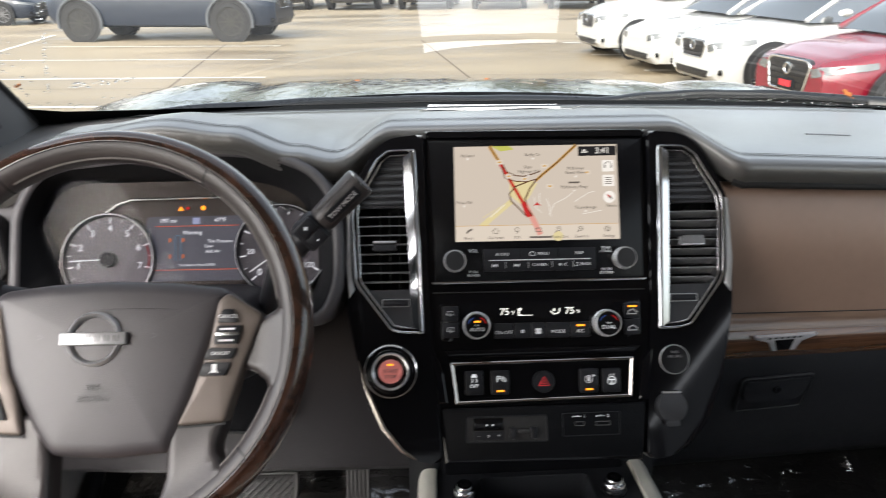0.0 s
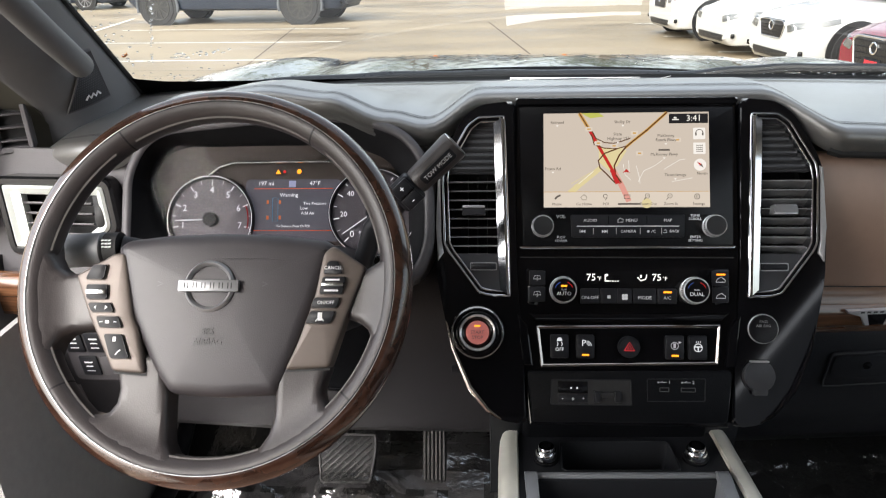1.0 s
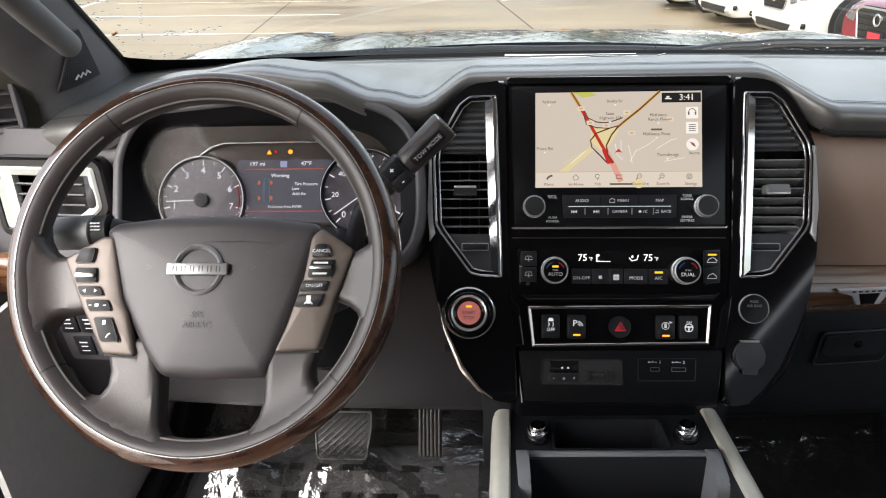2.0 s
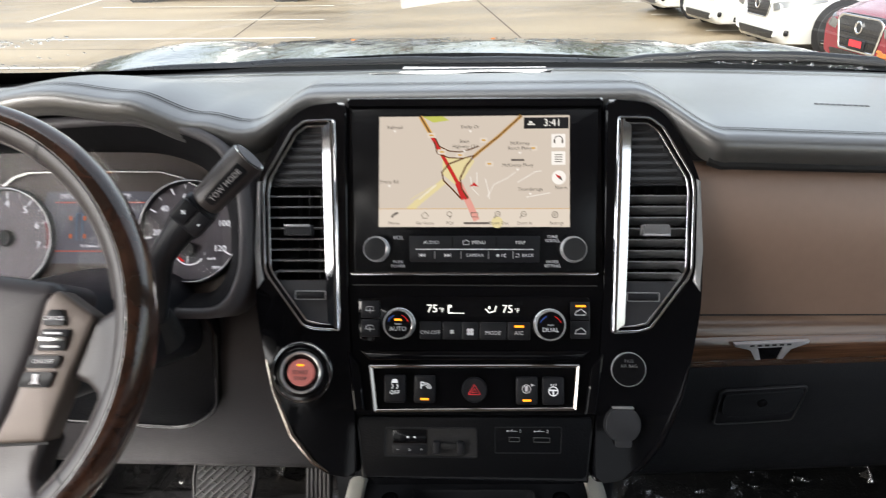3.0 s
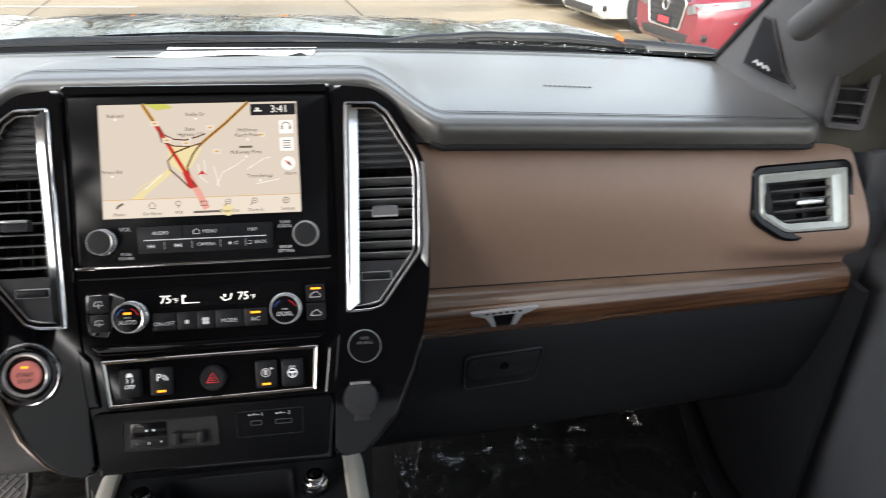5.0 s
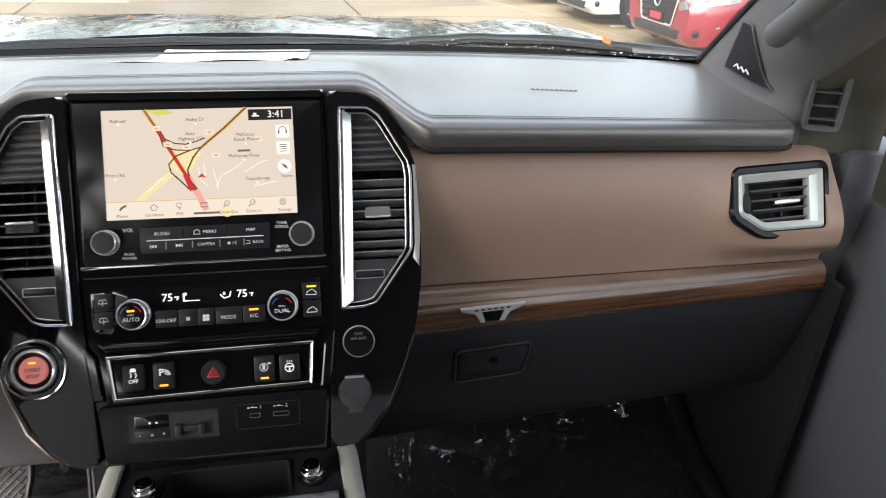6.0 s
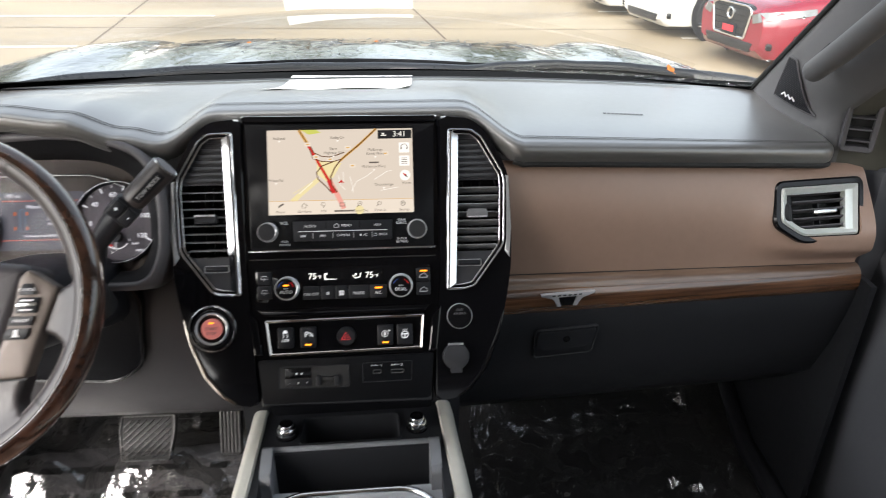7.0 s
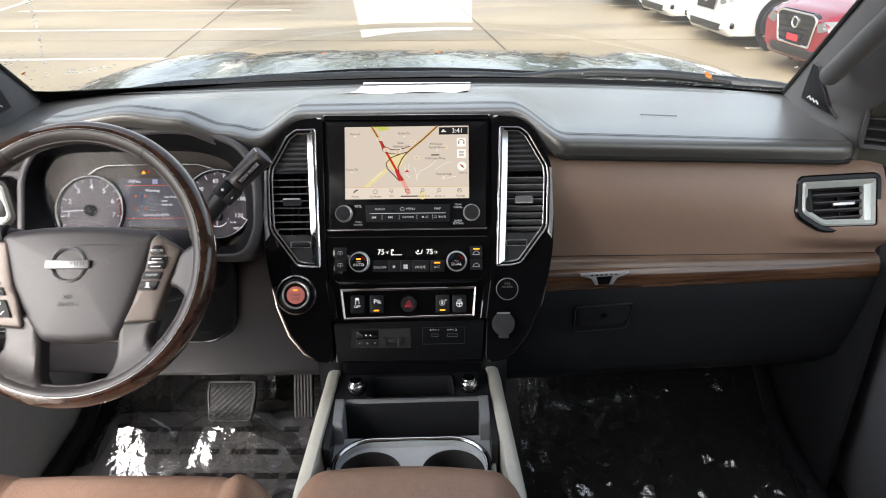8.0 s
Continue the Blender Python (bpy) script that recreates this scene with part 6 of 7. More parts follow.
def arc(a0, a1, r=0.171, n=14):
    return [(RX + r * math.cos(radians(a)), RY + r * math.sin(radians(a))) for a in span(a0, a1, n)]


def leather_sheet(poly):
    """Soft leather over the arms: the edge rolls under, and the face climbs to meet the rim."""
    bm = bmesh.new()
    rows = [[bm.verts.new((x, y, 0)) for x, y in (poly if d == 0 else inset(poly, d))] for d in (0, 0.0005, 0.0018, 0.0035, 0.0060)]
    n = len(poly)
    drop = (0.022, 0.0065, 0.0034, 0.0012, 0.0)
    fall = {v: k for row, k in zip(rows, drop) for v in row}
    for a, b in zip(rows, rows[1:]):
        for i in range(n):
            bm.faces.new((a[i], a[(i + 1) % n], b[(i + 1) % n], b[i]))
    inner = bm.faces.new(rows[-1])
    geom = [inner] + list(inner.edges) + list(inner.verts)
    for axis, lo, hi in ((Vector((1, 0, 0)), -0.168, 0.168), (Vector((0, 1, 0)), -0.17, 0.05)):
        for c in span(lo, hi, int((hi - lo) / 0.006)):
            geom = bmesh.ops.bisect_plane(bm, geom=[g for g in geom if g.is_valid], plane_co=axis * c, plane_no=axis)["geom"]
    for v in bm.verts:
        rad = math.hypot(v.co.x - RX, v.co.y - RY)
        k = max(0.0, min(1.0, (rad - 0.115) / 0.043))
        v.co.z = 0.0035 + 0.0105 * k ** 2.5 - fall.get(v, 0.0)
    return bm


SIDE_ARM = {1: [(0.090, 0.032), (0.120, 0.019), (0.134, 0.016), (0.144, 0.021), (0.1515, 0.030), (0.155, 0.040)] + arc(14, -24) + [(0.1425, -0.060), (0.1412, -0.049), (0.1366, -0.0385), (0.128, -0.032), (0.1175, -0.0285), (0.085, -0.030)],
            -1: [(-0.080, 0.030), (-0.085, -0.034), (-0.1167, -0.0412), (-0.129, -0.0420), (-0.1365, -0.0455), (-0.1412, -0.0539), (-0.1425, -0.064)] + arc(205, 164) + [(-0.1535, 0.040), (-0.1525, 0.026), (-0.1475, 0.016), (-0.139, 0.010), (-0.125, 0.012)]}
LOWER_ARM = {1: [(0.050, -0.060), (0.0565, -0.0905), (0.0563, -0.1142), (0.0535, -0.128), (0.0470, -0.139), (0.038, -0.146), (0.024, -0.1505), (0.012, -0.1525)] + arc(-84, -32) + [(0.1310, -0.0860), (0.1250, -0.0950), (0.1165, -0.1030), (0.1090, -0.1050), (0.1030, -0.1020), (0.0998, -0.095), (0.0993, -0.088), (0.1044, -0.0707), (0.100, -0.060)],
             -1: [(-0.045, -0.060), (-0.083, -0.062), (-0.0861, -0.0779), (-0.0835, -0.092), (-0.0845, -0.1035), (-0.0895, -0.1115), (-0.0970, -0.1140), (-0.1060, -0.1115), (-0.1150, -0.1030), (-0.1250, -0.0885)] + arc(213, 266) + [(-0.008, -0.1525), (-0.0190, -0.1505), (-0.0270, -0.1460), (-0.0330, -0.1370), (-0.0352, -0.1250), (-0.0366, -0.0966)]}
for s in (1, -1):
    part("side_arm", leather_sheet(SIDE_ARM[s]), BLACK_LEATHER, wheel, sharp=80)
    part("lower_arm", leather_sheet(LOWER_ARM[s]), BLACK_LEATHER, wheel, sharp=80)
    plate = [(0.1047, 0.0355), (0.1345, 0.0160), (0.1185, -0.0272), (0.1052, -0.0712), (0.0663, -0.0735), (0.0760, -0.0515), (0.0900, -0.0090), (0.0960, 0.0280)] if s > 0 else [(-0.1285, 0.008), (-0.0930, 0.0285), (-0.0835, 0.0275), (-0.0720, -0.0300), (-0.0665, -0.0400), (-0.0575, -0.0785), (-0.0870, -0.0765), (-0.1120, -0.0300)]
    part("spoke_trim", domed(rounded(plate[::-1], 0.004, 3), -0.01, 0.0085, 0.001, 0.003), BRONZE, wheel, "bronze grey spoke trim", sharp=50)
    seam = [(x, y) for x, y in plate if y < -0.07]
    part("trim_gap", strip([(seam[0][0], seam[0][1] - 0.001), (seam[1][0], seam[1][1] - 0.001)], 0.0022, 0.0045), RUBBER, wheel)


def wheel_button(x, y, w, h, lean, taper=0.0):
    """A dark key with a pale moulded edge; lean shifts its top sideways."""
    out = rounded([(-w / 2 - lean / 2, -h / 2), (w / 2 - lean / 2, -h / 2), (w / 2 + lean / 2 - taper, h / 2), (-w / 2 + lean / 2 + taper, h / 2)], 0.0016)
    B = Matrix.Translation((x, y, 0.0085))
    part("key_edge", ring(inset(out, -0.0008), 0.0008, 0, 0.0018), BRONZE, wheel, m=B)
    part("button", prism(out, 0, 0.0036, 0.0009), SATIN_BLACK, wheel, m=B)
    return B


for x, y, w, h, lean, taper, t in ((0.1060, 0.0150, 0.0165, 0.0110, 0.000, 0.004, "CANCEL"), (0.1062, -0.0007, 0.0200, 0.0150, 0.003, 0, ""), (0.1005, -0.0160, 0.0225, 0.0088, 0.003, 0, "ON/OFF"), (0.0965, -0.0285, 0.0215, 0.0105, 0.004, 0, "")):
    B = wheel_button(x, y, w, h, lean, taper)
    if t:
        words("button_print", t, 0.0042, wheel, (0.0005, -0.0006 if taper else 0, 0.0041), GREY_INK, m=B)
part("button_bar", box(0.0970, 0.1160, -0.0020, 0.0018, 0.0115, 0.0145, 0.001), SATIN_CHROME, wheel)
part("button_print", join(bar(0.100, 0.1125, 0.0032, 0.0048, 0.0127), bar(0.099, 0.1115, -0.0062, -0.0046, 0.0127)), GREY_INK, wheel)
part("car_icon", join(bar(0.0945, 0.0985, -0.0315, -0.0245, 0.0127), strip([(0.0930, -0.0320), (0.0965, -0.0270), (0.1000, -0.0320)], 0.0008, 0.0129)), GREY_INK, wheel)
for x, y, w, h, lean, taper in ((-0.1065, 0.0105, 0.0165, 0.0130, 0.004, 0.002), (-0.1053, -0.0072, 0.0190, 0.0130, -0.001, 0), (-0.1003, -0.0212, 0.0205, 0.0082, -0.004, 0), (-0.0918, -0.0340, 0.0200, 0.0098, -0.004, 0), (-0.0831, -0.0552, 0.0165, 0.0210, -0.008, 0)):
    wheel_button(x, y, w, h, lean, taper)
part("button_bar", box(-0.1140, -0.0965, -0.0098, -0.0052, 0.0115, 0.0150, 0.0012), SATIN_CHROME, wheel)
part("button_print", join(flat([(-0.1065, -0.0212), (-0.1040, -0.0195), (-0.1040, -0.0229)], 0.0127), flat([(-0.0935, -0.0212), (-0.0960, -0.0229), (-0.0960, -0.0195)], 0.0127), bar(-0.0945, -0.0910, -0.0353, -0.0327, 0.0127), bar(-0.1000, -0.0972, -0.0344, -0.0336, 0.0127), bar(-0.0870, -0.0842, -0.0344, -0.0336, 0.0127), bar(-0.0862, -0.0835, -0.0510, -0.0470, 0.0127), strip([(-0.0825, -0.0625), (-0.0805, -0.0595), (-0.0785, -0.0585)], 0.0012, 0.0127)), GREY_INK, wheel)
EMB = Matrix.Translation((-0.0030, -0.0020, 0.0105))
part("emblem_ring", lathe([(0.0226, 0), (0.0226, 0.002), (0.0206, 0.004), (0.0184, 0.002), (0.0178, 0)], 44), EMBLEM, wheel, "chrome ring emblem", m=EMB)
part("emblem_bar", box(-0.0272, 0.0272, -0.0052, 0.0052, 0.001, 0.0055, 0.001), EMBLEM, wheel, m=EMB)
part("emblem_marks", join(*[bar(x + d - 0.0005, x + d + 0.0005, -0.0026, 0.0026, 0.0058) for x in (-0.0195, -0.0117, -0.0039, 0.0039, 0.0117, 0.0195) for d in (-0.0015, 0.0015)]), KNOB_FACE, wheel, "dark engraved marks", m=EMB)
words("cover_print", "SRS", 0.0075, wheel, (-0.002, -0.0415, 0.0112), DIM_INK)
words("cover_print", "AIRBAG", 0.0075, wheel, (-0.002, -0.0505, 0.0106), DIM_INK)
part("cover_line", bar(-0.0165, 0.0125, -0.0463, -0.0457, 0.0112), DIM_INK, wheel)
for s in (1, -1):
    part("horn_mark", strip([(s * 0.047 - 0.003, -0.002), (s * 0.047 + 0.002, 0.0), (s * 0.047 - 0.003, 0.002)], 0.0007, 0.0122), DIM_INK, wheel)

# ---- pedals ----
def pedal(name, label, m, w, h, ribs):
    p = thing(name, label, "pedal", m=m)
    pad = [(-w / 2 * 0.86, -h / 2), (w / 2 * 0.86, -h / 2), (w / 2, h / 2 * 0.3), (w / 2 * 0.97, h / 2), (-w / 2 * 0.97, h / 2), (-w / 2, h / 2 * 0.3)] if ribs == "diamond" else [(-w / 2, -h / 2), (w / 2, -h / 2), (w / 2, h / 2), (-w / 2, h / 2)]
    part("pad", prism(rounded(pad, 0.008), -0.010, 0.003, 0.002), RUBBER, p)
    if ribs == "diamond":
        part("pad_rim", ring(rounded(pad, 0.008), 0.004, 0.0, 0.0065), TREAD, p)
        a, c = math.cos(radians(42)), math.sin(radians(42))
        for k in range(-9, 10):
            # long slanting ribs, kept inside the pad's rim
            ts = [t / 200 for t in range(-16, 17)]
            inside = [t for t in ts if abs(k * 0.0092 * c - -t * a) < w / 2 * 0.86 and abs(t * c - k * 0.0092 * a) < h / 2 - 0.007]
            if len(inside) > 2:
                q = [(t * a + k * 0.0092 * c, t * c - k * 0.0092 * a) for t in (inside[0], inside[-1])]
                mid, ln = ((q[0][0] + q[1][0]) / 2, (q[0][1] + q[1][1]) / 2), math.hypot(q[1][0] - q[0][0], q[1][1] - q[0][1])
                part("tread", move(box(-ln / 2, ln / 2, -0.0017, 0.0017, 0.002, 0.0065, 0.0008), pose(*mid, 0, 0, 0, 42)), TREAD, p)
        for x in span(-w * 0.33, w * 0.33, 4):
            for y in span(-h * 0.30, h * 0.30, 3):
                part("tread", move(box(-0.006, 0.006, -0.0013, 0.0013, 0.002, 0.0058, 0.0006), pose(x, y, 0, 0, 0, -40)), TREAD, p)
    else:
        for k in range(6):
            x = -w / 2 + w * (k + 0.5) / 6
            part("tread", box(x - w * 0.05, x + w * 0.05, -h / 2 + 0.006, h / 2 - 0.006, 0.002, 0.007, 0.001), TREAD, p)
    part("arm", tube([(0, h * 0.3, -0.006), (0.0, h * 0.9, -0.05), (0.0, h * 1.7, -0.06), (0, h * 2.6, -0.03)], 0.007, 8), RUBBER, p)
    return p


TREAD = material("worn_grey_black_rubber", (0.045, 0.044, 0.046), 0.5, grain=300, bump=0.2, vary=0.2)
pedal("brake_pedal", "black rubber brake pedal with a diamond tread", pose(-0.428, 1.05, 0.772, 90 - 42), 0.108, 0.088, "diamond")
pedal("accelerator_pedal", "slim black ribbed accelerator pedal", pose(-0.268, 1.06, 0.785, 90 - 25), 0.042, 0.115, "lines")

# ---- console between the seats ----
CONSOLE = pose(0, 0.75, 0, 0, 0, 2.0) @ pose(0, -0.75, 0)
console = thing("floor_console", "dark plastic console with champagne side rails", "center console", m=CONSOLE)
TRAY = material("charcoal_tray_plastic", (0.016, 0.017, 0.020), 0.5, spec=0.3, grain=500, bump=0.2, vary=0.1, kind="cells")
part("body", box(-0.152, 0.152, -0.1, 0.60, 0.66, 0.955, 0.01), PAD_LOW, console)
front = part("front_tray", prism(rounded([(-0.134, 0.60), (0.134, 0.60), (0.134, 0.86), (-0.134, 0.86)], 0.01), 0.66, 1.036, 0.006), TRAY, console)
cut(front, prism(rounded([(-0.074, 0.719), (0.069, 0.719), (0.066, 0.773), (-0.071, 0.773)], 0.008), 0.985, 1.2))
cut(front, box(-0.122, 0.122, 0.58, 0.704, 0.945, 1.2))
part("neck", prism(rounded([(-0.120, 0.785), (0.120, 0.785), (0.125, 0.95), (-0.125, 0.95)], 0.01), 1.03, 1.125), DEEP_BLACK, console)
part("pocket_lining", box(-0.0775, 0.0705, 0.7185, 0.7755, 0.975, 0.988), RUBBER, console)
part("pocket_rim", ring(rounded([(-0.0765, 0.7165), (0.0715, 0.7165), (0.0685, 0.7755), (-0.0735, 0.7755)], 0.009), 0.0022, 1.030, 1.0385), TRAY, console)
RAIL_SECTION = [(0.1320, -0.05), (0.1320, -0.004), (0.1340, 0.0), (0.1430, 0.0012), (0.1490, -0.0005), (0.1530, -0.0050), (0.1565, -0.018), (0.1580, -0.05), (0.1580, -0.16)]
for s in (1, -1):
    part("side_rail", grid(lambda y, i: (s * (RAIL_SECTION[i][0] - 0.005 + 0.05 * min(0.25, max(0.0, 0.76 - y)) - 0.010 * max(0.0, (y - 0.76) / 0.08) ** 2), y, 1.041 + RAIL_SECTION[i][1] - 0.02 * max(0.0, (0.5 - y) / 0.4)), span(0.05, 0.86, 40), range(len(RAIL_SECTION)), (0, 0, -0.004)), RAIL, console, "champagne metallic rail", sharp=50)
    part("leg", prism([(0.800, 0.93), (0.835, 0.93), (0.905, 1.135), (0.785, 1.135), (0.782, 1.09), (0.792, 1.048)], -0.021, 0.021, 0.006), TRAY, console, "charcoal leg under the stack", m=Matrix(((0, 0, 1, s * 0.141), (1, 0, 0, 0), (0, 1, 0, 0), (0, 0, 0, 1))))
    k = thing("seat_heat_knob", "small black and chrome seat heater knob", "knob", "seat heater knobs", m=CONSOLE @ pose(s * 0.0935, 0.742, 1.036))
    part("base_ring", lathe([(0.0160, 0), (0.0160, 0.003), (0.0140, 0.0045)], 28), GLOSS_BLACK, k)
    part("skirt", lathe([(0.0138, 0.002), (0.0138, 0.012), (0.0122, 0.0145), (0.0105, 0.0145)], 32), CHROME, k)
    part("cap", lathe([(0.0110, 0.012), (0.0106, 0.0185), (0.0095, 0.0205), (0.006, 0.0210)], 28), CHROME, k)
    part("cap_inlay", lathe([(0.0060, 0.0205), (0.0058, 0.0213), (0, 0.0214)], 24), GLOSS_BLACK, k)

bin_ = thing("storage_bin", "open dark grey plastic storage bin", "storage bin", m=CONSOLE)
part("front_wall", box(-0.121, 0.121, 0.7045, 0.712, 0.955, 1.042, 0.003), BINM, bin_)
for s in (1, -1):
    part("side_wall", prism(rounded([(0.652, 0.985), (0.668, 0.965), (0.706, 0.965), (0.712, 1.042), (0.704, 1.048), (0.658, 1.040), (0.652, 1.030)], 0.004), -0.0075, 0.0075, 0.003), BINM, bin_, m=Matrix(((0, 0, 1, s * 0.1155), (1, 0, 0, 0), (0, 1, 0, 0), (0, 0, 0, 1))))
part("lining", box(-0.110, 0.110, 0.700, 0.7048, 0.955, 1.037), TRAY, bin_)
part("bottom", box(-0.118, 0.118, 0.640, 0.702, 0.952, 0.962, 0.002), RUBBER, bin_)
part("near_lip", box(-0.118, 0.118, 0.655, 0.668, 0.955, 0.996, 0.004), BINM, bin_)

cups = thing("cup_holder", "double cup holder in a grey plate with chrome rim", "cup holder", m=CONSOLE)
plate = part("plate", prism(rounded([(-0.128, 0.38), (0.128, 0.38), (0.128, 0.664), (-0.128, 0.664)], 0.012), 0.955, 1.000, 0.003), material("satin_grey_cup_plate", (0.42, 0.44, 0.47), 0.36, vary=0.06), cups)
oval = [(sx * (0.060 + 0.058 * math.sin(radians(a))), 0.598 + 0.060 * math.cos(radians(a))) for sx, arc_ in ((1, range(0, 91, 10)), (-1, range(90, -1, -10))) for a in arc_]
oval = oval[:10] + [(0.118, 0.47), (0.10, 0.43), (-0.10, 0.43), (-0.118, 0.47)] + oval[10:]
cut(plate, prism(inset(oval, 0.005), 0.990, 1.05))
for s in (1, -1):
    cut(plate, lathe([(0, 0.90), (0.0485, 0.90), (0.0485, 1.02), (0, 1.02)], 36, Matrix.Translation((s * 0.063, 0.596, 0))))
    part("cup_well", lathe([(0.0485, 0.9893), (0.0474, 0.9893), (0.0455, 0.985), (0.043, 0.90), (0.0, 0.90)], 36, Matrix.Translation((s * 0.063, 0.596, 0))), RUBBER, cups)
part("chrome_rim", tube([(x, y, 1.001) for x, y in oval + oval[:1]], 0.0046, 10), CHROME, cups, "chrome rim")

armrest = thing("console_armrest", "tan brown leather armrest with a metal badge", "armrest")


def arm_at(x, y):
    u = (0.525 - y) / 0.06
    drop = 0.075 * max(0.0, 1 - u) ** 2.2 if u < 1 else 0.0
    edge = max(0.0, (abs(x) - 0.105) / 0.045)
    return (x + 0.012, y - 0.42 * x * x * 2 * max(0.0, 1 - (0.525 - y) / 0.3), 1.112 - drop - 0.045 * edge ** 2.5)


part("lid", grid(arm_at, span(-0.15, 0.15, 30), span(0.525, 0.0, 40), 0.01), SEAT_BROWN, armrest, sharp=70)
part("core", box(-0.13, 0.15, 0.0, 0.42, 0.95, 1.07, 0.02), SATIN_BLACK, armrest)
part("badge_plate", prism([(-0.055, 0.393), (0.088, 0.393), (0.078, 0.380), (-0.048, 0.380)], 1.111, 1.116, 0.001), SATIN_CHROME, armrest)

seat = thing("leather_seat", "tan brown leather seat cushion", "seat")


def seat_at(x, y):
    u = (0.62 - y) / 0.09
    drop = 0.12 * max(0.0, 1 - u) ** 2.0 if u < 1 else 0.0
    e = max(0.0, (abs(x + 0.41) - 0.17) / 0.065)
    bolster = 0.022 * math.exp(-((abs(x + 0.41) - 0.185) / 0.03) ** 2)
    side = -0.012 * math.exp(-((abs(x + 0.41) - 0.155) / 0.006) ** 2)
    return (x, y - 0.16 * ((x + 0.41) / 0.24) ** 4 * 0.25, 1.032 - drop - 0.06 * e ** 2 + bolster * min(1, max(0, u)) + side * 0.5)


part("cushion", grid(seat_at, span(-0.645, -0.172, 60), span(0.62, 0.0, 46), 0.012), SEAT_BROWN, seat, sharp=70)
part("base", box(-0.62, -0.19, 0.0, 0.44, 0.68, 0.95, 0.03), RUBBER, seat)

# ---- floor mats under clear film ----
def folds(x, y):
    """Where the film is pushed up in broad folds before the driver's seat."""
    a = 0.085 * math.exp(-((y - 1.01) / 0.08) ** 2 - ((x + 0.63) / 0.08) ** 4)
    b = 0.075 * math.exp(-((y - 1.02 - 0.1 * (x + 0.4)) / 0.07) ** 2 - ((x + 0.43) / 0.11) ** 4)
    c = 0.05 * math.exp(-((y - 1.15) / 0.05) ** 2 - ((x + 0.52) / 0.07) ** 4)
    return a + b + c


def mat_sheet(cx, label, seed, lettering):
    rough_k = 1.0 if lettering else 0.8
    t = thing("floor_mat", label, "floor mat", "floor mats")
    part("paper", grid(lambda x, y: (x, y, floor_at(x, y)[2] + 0.008 + 0.003 * noise.noise((x * 9, y * 9, seed))), span(cx - 0.27, cx + 0.27, 30), span(0.45, 1.33, 44), 0.003), MAT_PAPER if lettering else CARPET, t, sharp=80)
    f = part("plastic_film", grid(lambda x, y: (x, y, floor_at(x, y)[2] + 0.03 + rough_k * (0.018 * noise.noise((x * 6, y * 6, seed + 3)) + (0.008 if lettering else 0.036) * abs(noise.noise((x * 21, y * 12, seed + 5))) + (0.003 if lettering else 0.007) * noise.noise((x * 55, y * 22, seed))) + folds(x, y) * rough_k), span(cx - 0.29, cx + 0.29, 90), span(0.43, 1.36, 130)), FILM if lettering else FOOT_FILM, t, "crumpled clear plastic film", sharp=180)
    f.visible_shadow = False
    if lettering:
        rows = []
        rr = random.Random(seed)
        for j in range(9):
            y = 0.62 + 0.075 * j
            x = cx - 0.22
            while x < cx + 0.2:
                w = rr.uniform(0.02, 0.055)
                rows.append(move(box(0, w, 0, 0.017, 0, 0.001), Matrix.Translation((x, y, floor_at(x, y)[2] + 0.0135))))
                x += w + rr.uniform(0.012, 0.03)
        part("faint_print", join(*rows), PRINT, t, "rows of dark print")
    return t


mat_sheet(-0.45, "dark printed floor paper under crumpled clear film", 2, True)
mat_sheet(0.50, "black floor mat under crumpled clear film", 11, False)

# ---- sheet of paper on the dash ----
paper = thing("paper_sheet", "curled white sheet of paper lying on the dashboard", "paper")


def paper_at(u, v):
    x = -0.143 + 0.238 * u + 0.012 * v
    y = 1.09 + 0.30 * v - 0.012 * u
    s = max(0.0, (y - lip_y(x)) / (back_y(x) - lip_y(x)))
    z = pad_at(x, min(0.98, s))[2] + 0.002
    curl = 0.004 * max(0, u - 0.92) / 0.08 * (1 - v) + 0.0012 * (1 + math.sin(u * 11 + 0.7)) * (1 - v) ** 3
    return (x, y, z + curl)


part("sheet", grid(paper_at, span(0, 1, 40), span(0, 1, 20), 0.0006), PAPER, paper, sharp=80)

# ---- bonnet, cowl, wipers and leaves of the pick-up ----
bonnet = thing("truck_hood", "wet black painted hood seen through the windscreen", "hood")


def bonnet_at(x, y):
    d = y - 1.65
    z = 1.366 - (0.03 * d + 0.16 * d * d if d > 0 else 0.03 * d)
    a = abs(x + 0.03)
    z += -0.012 * math.exp(-((a - 0.54) / 0.06) ** 2) + 0.003 * math.exp(-((a - 0.68) / 0.09) ** 2)
    z -= 0.017 * x + 0.02 * a * a + 0.58 * max(0.0, a - 0.64) ** 2 + 2.5 * max(0.0, y - 2.62) ** 2
    return (x, y, z)


def bonnet_edge(x):
    return 1.650 - 0.55 * x * x


part("panel", grid(lambda x, v: bonnet_at(x, bonnet_edge(x) * (1 - v) + 2.85 * v), span(-1.0, 1.0, 80), span(0, 1, 56), (0, 0, -0.01)), PAINT_BLACK, bonnet, sharp=60)
part("water_beads", (lambda bm: [bm, [bmesh.ops.translate(bm, vec=Vector(bonnet_at(rng.uniform(-0.92, 0.92), rng.uniform(1.66, 2.5))), verts=[v for v in bmesh.ops.create_icosphere(bm, subdivisions=1, radius=rng.uniform(0.0012, 0.0042), matrix=Matrix.Diagonal((1, 1, 0.35, 1)))["verts"]]) for _ in range(450)]][0])(bmesh.new()), drop_mat, bonnet, "scattered rain drops")
cowl = thing("windscreen_cowl", "black plastic cowl below the windscreen", "cowl")


